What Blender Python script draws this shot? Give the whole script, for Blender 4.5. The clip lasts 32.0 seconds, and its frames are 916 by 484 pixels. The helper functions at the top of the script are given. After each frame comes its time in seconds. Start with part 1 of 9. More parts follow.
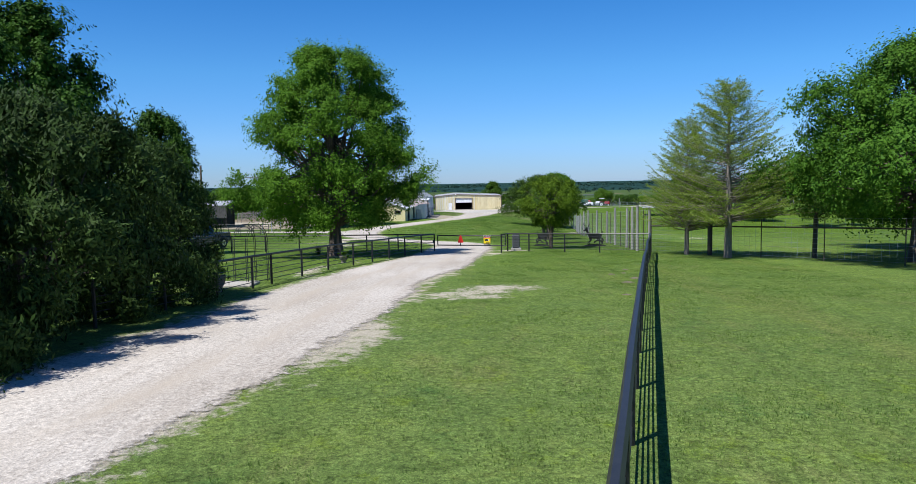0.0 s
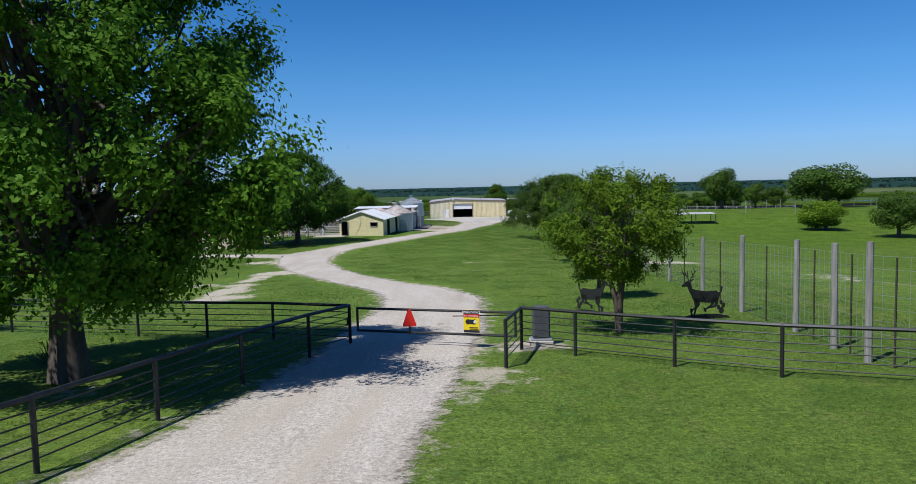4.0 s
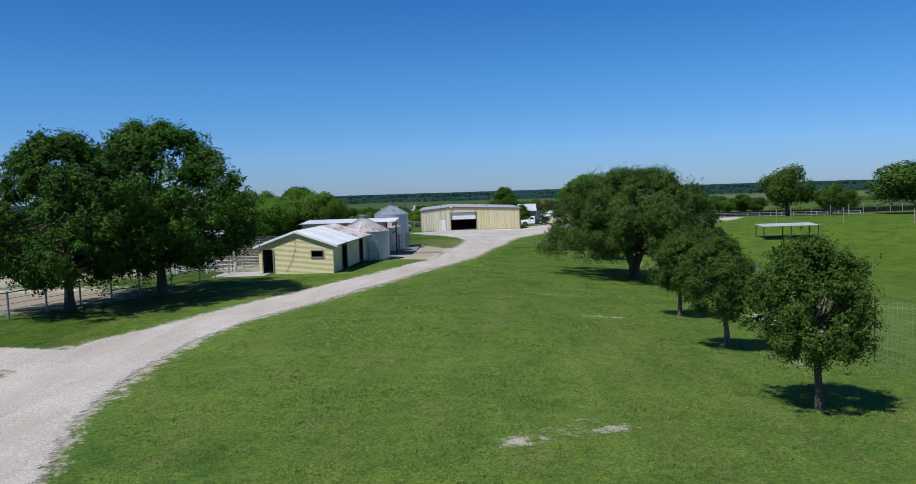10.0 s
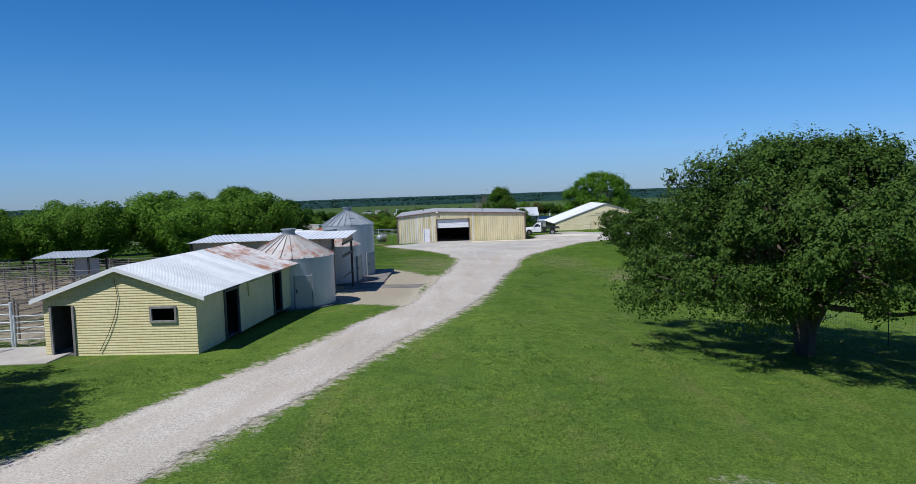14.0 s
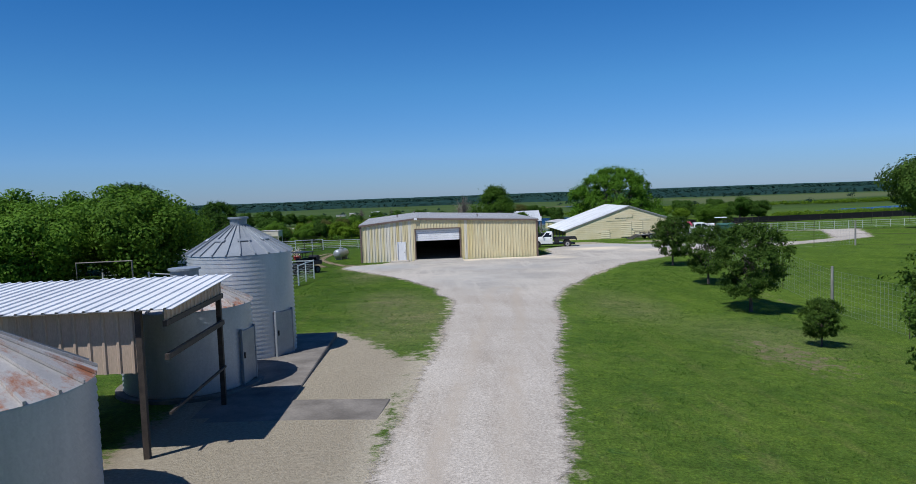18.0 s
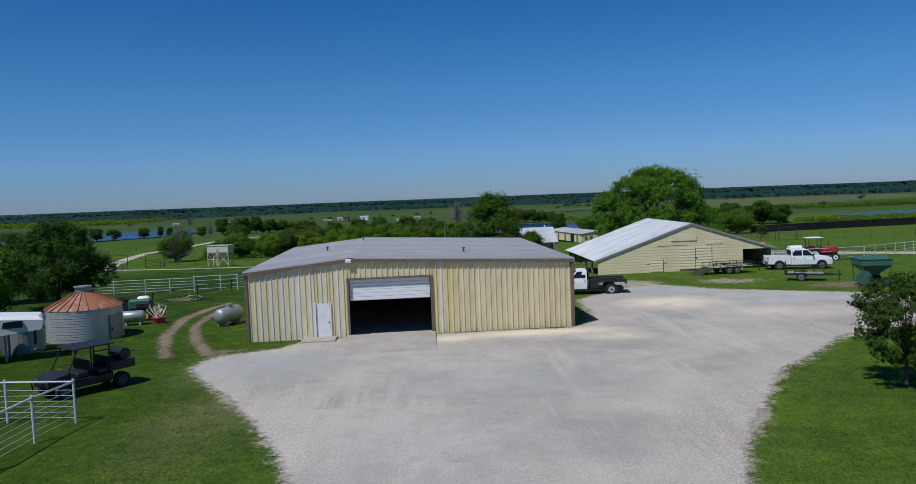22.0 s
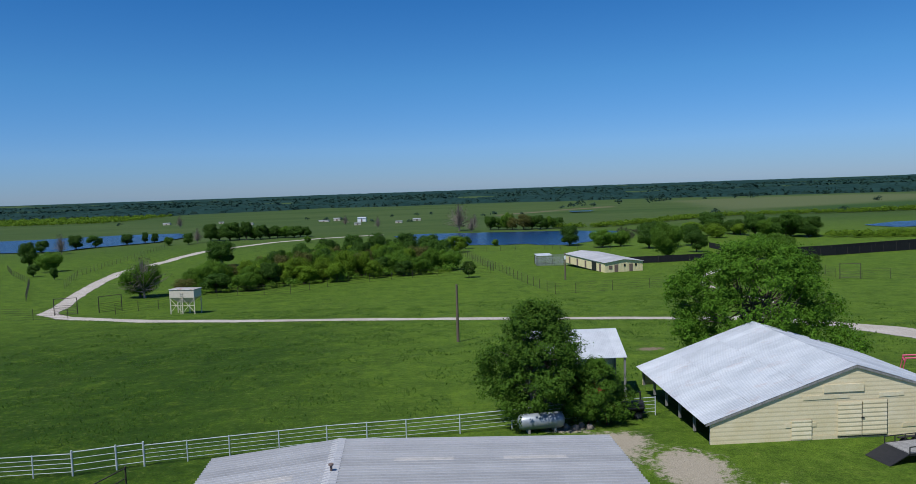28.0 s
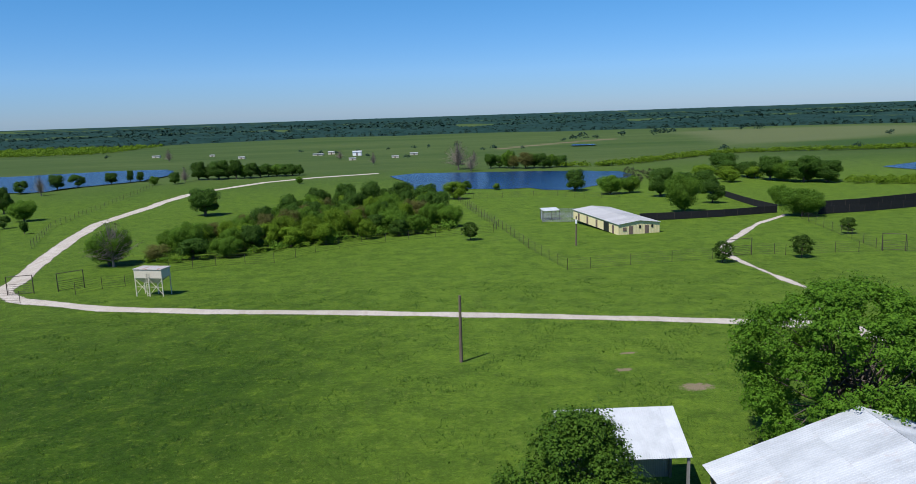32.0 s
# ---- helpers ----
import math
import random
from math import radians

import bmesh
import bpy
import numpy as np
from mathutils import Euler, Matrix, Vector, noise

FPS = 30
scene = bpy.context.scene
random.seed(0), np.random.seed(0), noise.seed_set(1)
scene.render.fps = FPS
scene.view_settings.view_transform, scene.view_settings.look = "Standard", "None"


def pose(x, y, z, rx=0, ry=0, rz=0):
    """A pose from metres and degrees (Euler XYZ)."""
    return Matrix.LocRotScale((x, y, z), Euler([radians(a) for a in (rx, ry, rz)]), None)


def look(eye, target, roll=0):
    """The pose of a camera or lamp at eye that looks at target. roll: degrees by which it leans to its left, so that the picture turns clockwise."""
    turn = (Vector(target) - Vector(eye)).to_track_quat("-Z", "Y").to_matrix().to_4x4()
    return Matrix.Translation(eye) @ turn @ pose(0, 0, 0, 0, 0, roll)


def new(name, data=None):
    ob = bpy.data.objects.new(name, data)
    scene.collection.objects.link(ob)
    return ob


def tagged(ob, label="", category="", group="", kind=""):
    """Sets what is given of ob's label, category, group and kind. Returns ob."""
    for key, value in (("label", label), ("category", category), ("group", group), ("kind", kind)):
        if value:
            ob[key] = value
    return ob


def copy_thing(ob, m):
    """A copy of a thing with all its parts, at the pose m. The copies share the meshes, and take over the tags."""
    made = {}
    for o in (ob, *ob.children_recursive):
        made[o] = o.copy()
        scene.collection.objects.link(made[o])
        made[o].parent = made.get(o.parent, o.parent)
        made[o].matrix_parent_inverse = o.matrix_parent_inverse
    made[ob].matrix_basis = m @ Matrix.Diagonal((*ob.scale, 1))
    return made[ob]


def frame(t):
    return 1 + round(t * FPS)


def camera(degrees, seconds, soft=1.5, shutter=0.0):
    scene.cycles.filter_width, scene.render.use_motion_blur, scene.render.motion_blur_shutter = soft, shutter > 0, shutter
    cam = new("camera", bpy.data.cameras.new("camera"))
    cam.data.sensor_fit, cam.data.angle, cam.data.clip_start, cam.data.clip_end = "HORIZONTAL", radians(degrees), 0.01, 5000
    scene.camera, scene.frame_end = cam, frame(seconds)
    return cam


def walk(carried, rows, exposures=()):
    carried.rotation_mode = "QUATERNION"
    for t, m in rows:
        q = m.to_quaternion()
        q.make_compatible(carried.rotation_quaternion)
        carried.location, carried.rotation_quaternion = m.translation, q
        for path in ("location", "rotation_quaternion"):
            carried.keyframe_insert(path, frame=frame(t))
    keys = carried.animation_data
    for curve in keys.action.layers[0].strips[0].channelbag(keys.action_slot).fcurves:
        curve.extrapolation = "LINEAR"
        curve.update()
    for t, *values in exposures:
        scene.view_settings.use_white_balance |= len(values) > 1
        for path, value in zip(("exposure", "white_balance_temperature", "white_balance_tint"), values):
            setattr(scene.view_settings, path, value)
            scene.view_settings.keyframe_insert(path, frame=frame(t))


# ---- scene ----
cam = camera(64.0, 32.0, 0.5)
METRES, EYE, TILT, LEAN, TURN = 215.0, 6.2, 0.0, 0.0, 0.0
PATH = [
    (0, (1.179, 4.469, 6.402), (1.15, 6.462, 6.231), -1.0),
    (0.5, (1.237, 7.306, 6.419), (1.206, 9.298, 6.25), -1.2),
    (1, (1.362, 10.507, 6.41), (1.328, 12.5, 6.241), -1.3),
    (1.5, (1.538, 14.145, 6.352), (1.5, 16.138, 6.184), -1.4),
    (2, (1.643, 17.958, 6.284), (1.606, 19.951, 6.118), -1.6),
    (2.5, (1.844, 21.766, 6.239), (1.805, 23.759, 6.075), -1.6),
    (3, (2.083, 25.502, 6.225), (2.042, 27.495, 6.062), -1.6),
    (3.5, (2.327, 29.077, 6.206), (2.285, 31.07, 6.044), -1.6),
    (4, (2.495, 32.533, 6.179), (2.452, 34.526, 6.018), -1.4),
    (4.5, (2.491, 35.763, 6.1), (2.449, 37.757, 5.94), -1.3),
    (6.5, (1.166, 47.525, 5.828), (1.12, 49.519, 5.674), -1.5),
    (7, (1.191, 50.722, 5.739), (1.153, 52.716, 5.586), -1.7),
    (8, (1.97, 57.918, 5.72), (1.942, 59.911, 5.566), -1.7),
    (9, (1.775, 65.91, 5.75), (1.743, 67.904, 5.598), -1.8),
    (9.5, (1.517, 70.063, 5.731), (1.481, 72.058, 5.581), -1.8),
    (10, (1.098, 74.266, 5.717), (1.065, 76.26, 5.569), -1.8),
    (10.5, (0.627, 78.436, 5.708), (0.598, 80.43, 5.562), -1.8),
    (11, (0.241, 82.496, 5.691), (0.221, 84.49, 5.542), -2.0),
    (11.5, (0.075, 86.354, 5.556), (0.058, 88.349, 5.411), -1.9),
    (12, (-0.036, 90.036, 5.441), (-0.051, 92.031, 5.297), -2.0),
    (12.5, (-0.122, 93.597, 5.337), (-0.129, 95.592, 5.194), -2.0),
    (13, (-0.17, 97.115, 5.247), (-0.168, 99.11, 5.102), -2.1),
    (13.5, (-0.07, 100.706, 5.194), (-0.065, 102.701, 5.052), -2.1),
    (14, (0.129, 104.368, 5.136), (0.139, 106.363, 4.996), -2.0),
    (14.5, (0.307, 108.072, 5.083), (0.32, 110.067, 4.943), -2.0),
    (15, (0.396, 111.783, 5.064), (0.418, 113.778, 4.921), -1.9),
    (15.5, (0.33, 115.404, 5.015), (0.356, 117.399, 4.877), -2.0),
    (17.5, (-0.832, 129.73, 4.866), (-0.769, 131.724, 4.728), -2.1),
    (18, (-0.662, 133.688, 4.847), (-0.59, 135.682, 4.709), -2.1),
    (18.5, (-0.198, 137.98, 4.766), (-0.121, 139.973, 4.629), -2.2),
    (19, (0.278, 142.508, 4.659), (0.355, 144.502, 4.525), -1.9),
    (19.5, (0.736, 147.293, 4.643), (0.814, 149.287, 4.508), -2.1),
    (20, (1.151, 152.162, 4.657), (1.23, 154.155, 4.522), -2.1),
    (20.5, (1.512, 156.92, 4.727), (1.596, 158.914, 4.592), -2.1),
    (21, (1.812, 161.383, 4.903), (1.895, 163.377, 4.768), -2.1),
    (21.5, (2.051, 165.379, 5.265), (2.137, 167.373, 5.132), -2.2),
    (22, (2.158, 168.859, 5.665), (2.245, 170.852, 5.532), -2.2),
    (22.5, (2.171, 171.879, 6.098), (2.263, 173.872, 5.965), -2.1),
    (23, (2.164, 174.579, 6.584), (2.259, 176.572, 6.451), -2.2),
    (23.5, (2.201, 177.062, 7.199), (2.281, 179.056, 7.066), -2.1),
    (24, (2.172, 179.402, 7.92), (2.248, 181.396, 7.789), -2.2),
    (24.5, (2.014, 181.732, 8.706), (2.095, 183.726, 8.576), -2.2),
    (25, (1.817, 183.985, 9.571), (1.902, 185.979, 9.443), -2.2),
    (25.5, (1.849, 186.2, 10.428), (1.929, 188.195, 10.303), -2.1),
    (27.5, (1.706, 194.127, 13.791), (1.79, 196.119, 13.635), -2.0),
    (28, (1.591, 195.978, 13.992), (1.68, 197.969, 13.835), -2.0),
    (28.5, (1.512, 197.876, 14.079), (1.604, 199.867, 13.921), -2.0),
    (29, (1.484, 199.872, 14.122), (1.578, 201.863, 13.964), -2.0),
    (29.5, (1.607, 202.194, 14.286), (1.702, 204.186, 14.124), -2.3),
    (30, (1.982, 205.045, 14.672), (2.075, 207.036, 14.514), -2.2),
    (30.5, (2.011, 207.600, 16.000), (2.105, 209.592, 15.843), -2.1),
    (31, (2.046, 209.860, 17.494), (2.140, 211.851, 17.338), -2.1),
    (31.5, (2.126, 212.036, 18.967), (2.216, 214.017, 18.708), -2.0),
    (32, (2.040, 213.310, 20.742), (2.127, 215.276, 20.384), -1.9),
]
walk(cam, [(t, look(eye, target, roll)) for t, eye, target, roll in PATH], [(0, 0.5, 6100, 10), (1, 0.4, 6100, 10), (2, 0.28, 6100, 10), (4, 0.16, 6100, 10), (7, 0.1, 6000, 10), (10, 0.08, 6000, 10), (12, 0.14, 6000, 10), (15, 0.05, 6000, 10), (18, -0.04, 6000, 10), (19, -0.1, 6000, 10), (21.5, -0.3, 6000, 10), (23, -0.42, 6000, 10), (25, -0.32, 6000, 10), (28, -0.05, 6000, 10), (30, 0.03, 6050, 10), (31, 0.08, 6100, 10), (32, 0.3, 6250, 10)])

# ---- sun, sky, exposure ----
SUN_EL, SUN_FROM = radians(59), Vector((-0.72, -0.69, 0)).normalized()
sun = new("sun", bpy.data.lights.new("sun", "SUN"))
sun.data.energy, sun.data.angle, sun.data.color = 4.75, radians(0.55), (1.0, 0.96, 0.90)
sun.matrix_world = look((0, 0, 80), Vector((0, 0, 80)) - (SUN_FROM * math.cos(SUN_EL) + Vector((0, 0, math.sin(SUN_EL)))))
world = bpy.data.worlds.new("sky")
scene.world = world
world.use_nodes = True
_n = world.node_tree.nodes
sky = _n.new("ShaderNodeTexSky")
sky.sky_type, sky.sun_disc = "NISHITA", False
sky.sun_elevation = SUN_EL
sky.sun_rotation = math.atan2(SUN_FROM.x, SUN_FROM.y)
sky.altitude, sky.air_density, sky.dust_density, sky.ozone_density = 300, 0.9, 0.0, 6.0
_place = _n.new("ShaderNodeTexCoord")
_axis = _n.new("ShaderNodeSeparateXYZ")
_tint = _n.new("ShaderNodeValToRGB")
for _k in range(3):
    _tint.color_ramp.elements.new(0.5)
# clear air over a thin layer of pale haze
for _el, (_at, _c) in zip(_tint.color_ramp.elements, ((0.0, (0.40, 0.53, 0.80)), (0.05, (0.49, 0.68, 0.96)), (0.14, (0.42, 0.755, 0.98)), (0.25, (0.27, 0.68, 0.98)), (0.6, (0.25, 0.55, 0.86)))):
    _el.position, _el.color = _at, (*_c, 1)
_air = _n.new("ShaderNodeMix")
_air.data_type, _air.blend_type = "RGBA", "MULTIPLY"
_air.inputs[0].default_value = 1.0
for _x, _y in ((_place.outputs["Generated"], _axis.inputs[0]), (_axis.outputs[2], _tint.inputs[0]), (_tint.outputs[0], _air.inputs[7]), (sky.outputs[0], _air.inputs[6]), (_air.outputs[2], _n["Background"].inputs[0])):
    world.node_tree.links.new(_x, _y)
_n["Background"].inputs[1].default_value = 0.096


# ---- land ----
LAND_Y = [-80, 18, 31.5, 47, 53, 65, 75, 84, 94, 104, 115, 133, 145, 170, 210, 240, 289, 345, 385, 450, 520, 1200, 4500, 6000]
LAND_Z = [5.2, 3.2, 2.65, 1.95, 1.65, .95, .45, 0, -.3, -.45, -.55, -.75, -1.1, -1.6, -2.25, -2.9, -6.15, -9.3, -10.5, -13, -15, -17, -28, -28]


def land(x, y):
    """Height of the ground, for numbers or arrays."""
    x, y = np.asarray(x, float), np.asarray(y, float)
    z = np.interp(y, LAND_Y, LAND_Z)
    f = np.interp(y, [84, 94, 104, 114, 135, 175, 184, 197], [0, .2, .35, .5, .6, .39, .15, 0])
    u = x - 3.0
    g = 0.125 * (u + np.sqrt(u * u + 4))
    g = 6 * (1 - np.exp(-g / 6))
    left = np.minimum(0.035 * np.maximum(0, -x - 45), 3) * np.interp(y, [200, 240], [1, 0])
    return z - f * g - left


def gz(x, y):
    return float(land(x, y))


def vnoise(x, y, scale, seed=0.0):
    """Smooth value noise on arrays, about -1 to 1."""
    x, y = np.asarray(x, float) / scale + seed * 17.3, np.asarray(y, float) / scale - seed * 9.1
    xi, yi = np.floor(x), np.floor(y)
    fx, fy = x - xi, y - yi
    fx, fy = fx * fx * (3 - 2 * fx), fy * fy * (3 - 2 * fy)

    def r(a, b):
        v = np.sin(a * 127.1 + b * 311.7 + seed) * 43758.5453
        return (v - np.floor(v)) * 2 - 1
    return (r(xi, yi) * (1 - fx) + r(xi + 1, yi) * fx) * (1 - fy) + (r(xi, yi + 1) * (1 - fx) + r(xi + 1, yi + 1) * fx) * fy


# ---- materials ----
def material(name, rough=0.8, metal=0.0, spec=0.3):
    m = bpy.data.materials.new(name)
    m.use_nodes = True
    p = m.node_tree.nodes["Principled BSDF"]
    p.inputs["Roughness"].default_value = rough
    p.inputs["Metallic"].default_value = metal
    p.inputs["Specular IOR Level"].default_value = spec
    return m, m.node_tree.nodes, m.node_tree.links, p


def noise_node(n, l, scale, detail=4.0, rough=0.6, coords="Object", stretch=None):
    t = n.new("ShaderNodeTexCoord")
    src = t.outputs[coords]
    if stretch:
        mp = n.new("ShaderNodeMapping")
        mp.inputs["Scale"].default_value = stretch
        l.new(src, mp.inputs[0])
        src = mp.outputs[0]
    k = n.new("ShaderNodeTexNoise")
    k.inputs["Scale"].default_value, k.inputs["Detail"].default_value, k.inputs["Roughness"].default_value = scale, detail, rough
    l.new(src, k.inputs["Vector"])
    return k.outputs["Fac"]


def ramp(n, l, fac, stops):
    r = n.new("ShaderNodeValToRGB")
    e = r.color_ramp.elements
    while len(e) < len(stops):
        e.new(0.5)
    for el, (pos, col) in zip(e, stops):
        el.position = pos
        el.color = (*col, 1) if len(col) == 3 else col
    l.new(fac, r.inputs[0])
    return r.outputs[0]


def blend(n, l, fac, a, b, mode="MIX"):
    x = n.new("ShaderNodeMix")
    x.data_type, x.blend_type = "RGBA", mode
    for sock, v in ((0, fac), (6, a), (7, b)):
        if isinstance(v, (int, float)):
            x.inputs[sock].default_value = v
        elif isinstance(v, tuple):
            x.inputs[sock].default_value = (*v, 1)
        else:
            l.new(v, x.inputs[sock])
    return x.outputs[2]


def bump(n, l, p, fac, strength, dist=0.02):
    b = n.new("ShaderNodeBump")
    b.inputs["Strength"].default_value, b.inputs["Distance"].default_value = strength, dist
    l.new(fac, b.inputs["Height"])
    l.new(b.outputs[0], p.inputs["Normal"])


def g(v):
    return (v, v, v)


def plain(name, c1, c2, rough=0.6, metal=0.0, scale=3.0, fine=40.0, bumps=0.15, spec=0.3, stretch=None, vary=0.0):
    """A surface of two close colours, blotched large and small."""
    m, n, l, p = material(name, rough, metal, spec)
    a = noise_node(n, l, scale, 5, 0.65, stretch=stretch)
    b = noise_node(n, l, fine, 3, 0.6, stretch=stretch)
    col = blend(n, l, ramp(n, l, a, [(0.3, g(0.0)), (0.7, g(1.0))]), c1, c2)
    col = blend(n, l, 0.25, col, ramp(n, l, b, [(0.25, g(0.25)), (0.75, g(0.9))]), "OVERLAY")
    if vary:
        o = n.new("ShaderNodeObjectInfo")
        col = blend(n, l, vary, col, ramp(n, l, o.outputs["Random"], [(0, g(0.2)), (1, g(0.85))]), "OVERLAY")
    l.new(col, p.inputs["Base Color"])
    if bumps:
        bump(n, l, p, b, bumps, 0.01)
    return m


def leaf_material(name, dark, light, trans=0.35, tint=None):
    m, n, l, p = material(name, 0.62, 0, 0.1)
    geo = n.new("ShaderNodeNewGeometry")
    big = noise_node(n, l, 0.55, 3, 0.6)
    c = blend(n, l, geo.outputs["Random Per Island"], dark, light)
    c = blend(n, l, ramp(n, l, big, [(0.35, g(0)), (0.7, g(0.6))]), c, tint or tuple(v * 1.05 for v in light))
    o = n.new("ShaderNodeObjectInfo")
    c = blend(n, l, 0.3, c, ramp(n, l, o.outputs["Random"], [(0, g(0.25)), (1, g(0.75))]), "OVERLAY")
    l.new(c, p.inputs["Base Color"])
    t = n.new("ShaderNodeBsdfTranslucent")
    l.new(c, t.inputs[0])
    mx = n.new("ShaderNodeMixShader")
    mx.inputs[0].default_value = trans
    l.new(p.outputs[0], mx.inputs[1])
    l.new(t.outputs[0], mx.inputs[2])
    l.new(mx.outputs[0], n["Material Output"].inputs[0])
    return m


def grass_ground():
    m, n, l, p = material("meadow", 0.9, 0, 0.08)
    big = noise_node(n, l, 0.035, 4, 0.6, "Object")
    mid = noise_node(n, l, 0.28, 6, 0.72, "Object")
    small = noise_node(n, l, 1.9, 5, 0.75, "Object")
    blades = noise_node(n, l, 34.0, 4, 0.85, "Object")
    fine = noise_node(n, l, 11.0, 5, 0.8, "Object")
    mow = noise_node(n, l, 0.55, 3, 0.5, "Object", stretch=(1.0, 0.05, 1.0))
    a = blend(n, l, ramp(n, l, big, [(0.35, g(0)), (0.65, g(1))]), (0.079, 0.145, 0.023), (0.116, 0.186, 0.031))
    a = blend(n, l, ramp(n, l, mid, [(0.35, g(0)), (0.65, g(0.8))]), a, (0.144, 0.207, 0.034))
    dry = n.new("ShaderNodeAttribute")
    dry.attribute_name = "dry"
    a = blend(n, l, dry.outputs["Fac"], a, (0.20, 0.24, 0.095))
    far = n.new("ShaderNodeAttribute")
    far.attribute_name = "pasture"
    a = blend(n, l, far.outputs["Fac"], a, blend(n, l, ramp(n, l, mid, [(0.35, g(0)), (0.68, g(1))]), (0.054, 0.098, 0.009), (0.098, 0.162, 0.014)))
    place = n.new("ShaderNodeTexCoord")
    axis = n.new("ShaderNodeSeparateXYZ")
    l.new(place.outputs["Object"], axis.inputs[0])
    west = n.new("ShaderNodeMapRange")
    l.new(axis.outputs[0], west.inputs[0])
    for k, v in ((1, 4.0), (2, -19.0), (3, 0.0), (4, 0.92)):
        west.inputs[k].default_value = v
    north = n.new("ShaderNodeMapRange")
    l.new(axis.outputs[1], north.inputs[0])
    for k, v in ((1, 285.0), (2, 335.0), (3, 1.0), (4, 0.2)):
        north.inputs[k].default_value = v
    # deeper green west of the workshop, mostly lens falloff put into the colour
    a = blend(n, l, blend(n, l, 1.0, blend(n, l, 1.0, west.outputs[0], north.outputs[0], "MULTIPLY"), far.outputs["Color"], "MULTIPLY"), a, (0.30, 0.42, 0.24), "MULTIPLY")
    a = blend(n, l, blend(n, l, 1.0, dry.outputs["Color"], far.outputs["Color"], "MULTIPLY"), a, blend(n, l, ramp(n, l, mid, [(0.4, g(0)), (0.6, g(1))]), (0.12, 0.145, 0.045), (0.205, 0.175, 0.095)))
    clump = noise_node(n, l, 0.45, 7, 0.78, "Object")
    a = blend(n, l, blend(n, l, 1.0, ramp(n, l, clump, [(0.5, g(0)), (0.62, g(0.42))]), far.outputs["Color"], "MULTIPLY"), a, (0.6, 0.68, 0.58), "MULTIPLY")
    a = blend(n, l, blend(n, l, 1.0, ramp(n, l, clump, [(0.38, g(0.3)), (0.47, g(0))]), far.outputs["Color"], "MULTIPLY"), a, (0.140, 0.205, 0.016))
    calm = ramp(n, l, far.outputs["Fac"], [(0.5, g(1)), (0.95, g(0.12))])
    a = blend(n, l, ramp(n, l, small, [(0.36, g(0.75)), (0.5, g(0))]), a, (0.62, 0.66, 0.62), "MULTIPLY")
    a = blend(n, l, ramp(n, l, small, [(0.56, g(0)), (0.7, g(0.4))]), a, (0.19, 0.22, 0.045))
    straw = noise_node(n, l, 0.75, 6, 0.72, "Object", stretch=(1.0, 0.35, 1.0))
    a = blend(n, l, blend(n, l, 1.0, ramp(n, l, straw, [(0.55, g(0)), (0.7, g(0.42))]), calm, "MULTIPLY"), a, (0.21, 0.19, 0.075))
    a = blend(n, l, blend(n, l, 1.0, ramp(n, l, mow, [(0.42, g(0)), (0.52, g(0.4))]), calm, "MULTIPLY"), a, (0.78, 0.82, 0.78), "MULTIPLY")
    a = blend(n, l, blend(n, l, 1.0, ramp(n, l, mow, [(0.58, g(0)), (0.7, g(0.3))]), calm, "MULTIPLY"), a, (0.20, 0.20, 0.06))
    weed = noise_node(n, l, 1.1, 8, 0.8, "Object")
    a = blend(n, l, blend(n, l, 1.0, ramp(n, l, weed, [(0.56, g(0)), (0.66, g(0.7))]), calm, "MULTIPLY"), a, (0.155, 0.222, 0.020))
    a = blend(n, l, blend(n, l, 1.0, ramp(n, l, weed, [(0.34, g(0.6)), (0.43, g(0))]), calm, "MULTIPLY"), a, (0.052, 0.118, 0.028))
    a = blend(n, l, 0.8, a, ramp(n, l, fine, [(0.3, g(0.08)), (0.7, g(0.95))]), "OVERLAY")
    a = blend(n, l, 0.6, a, ramp(n, l, blades, [(0.3, g(0.05)), (0.7, g(0.95))]), "OVERLAY")
    dirt = n.new("ShaderNodeAttribute")
    dirt.attribute_name = "bare"
    ad = n.new("ShaderNodeMath")
    ad.operation = "MULTIPLY_ADD"
    patch = noise_node(n, l, 1.7, 9, 0.82, "Object")
    l.new(patch, ad.inputs[0])
    ad.inputs[1].default_value = 1.6
    sb = n.new("ShaderNodeMath")
    sb.operation = "SUBTRACT"
    l.new(dirt.outputs["Fac"], sb.inputs[0])
    sb.inputs[1].default_value = 0.87
    l.new(sb.outputs[0], ad.inputs[2])
    soil = n.new("ShaderNodeAttribute")
    soil.attribute_name = "soil"
    earth = blend(n, l, ramp(n, l, fine, [(0.3, g(0)), (0.7, g(1))]), (0.13, 0.10, 0.06), (0.27, 0.22, 0.145))
    dcol = blend(n, l, ramp(n, l, fine, [(0.3, g(0)), (0.7, g(1))]), (0.36, 0.315, 0.235), (0.57, 0.51, 0.40))
    dcol = blend(n, l, soil.outputs["Fac"], dcol, earth)
    col = blend(n, l, ramp(n, l, ad.outputs[0], [(0.42, g(0)), (0.60, g(1))]), a, dcol)
    # far fields: hay streaks, dry grass, and dark woods floor with haze in its colour
    streak = noise_node(n, l, 0.02, 6, 0.7, "Object", stretch=(0.22, 1.0, 1.0))
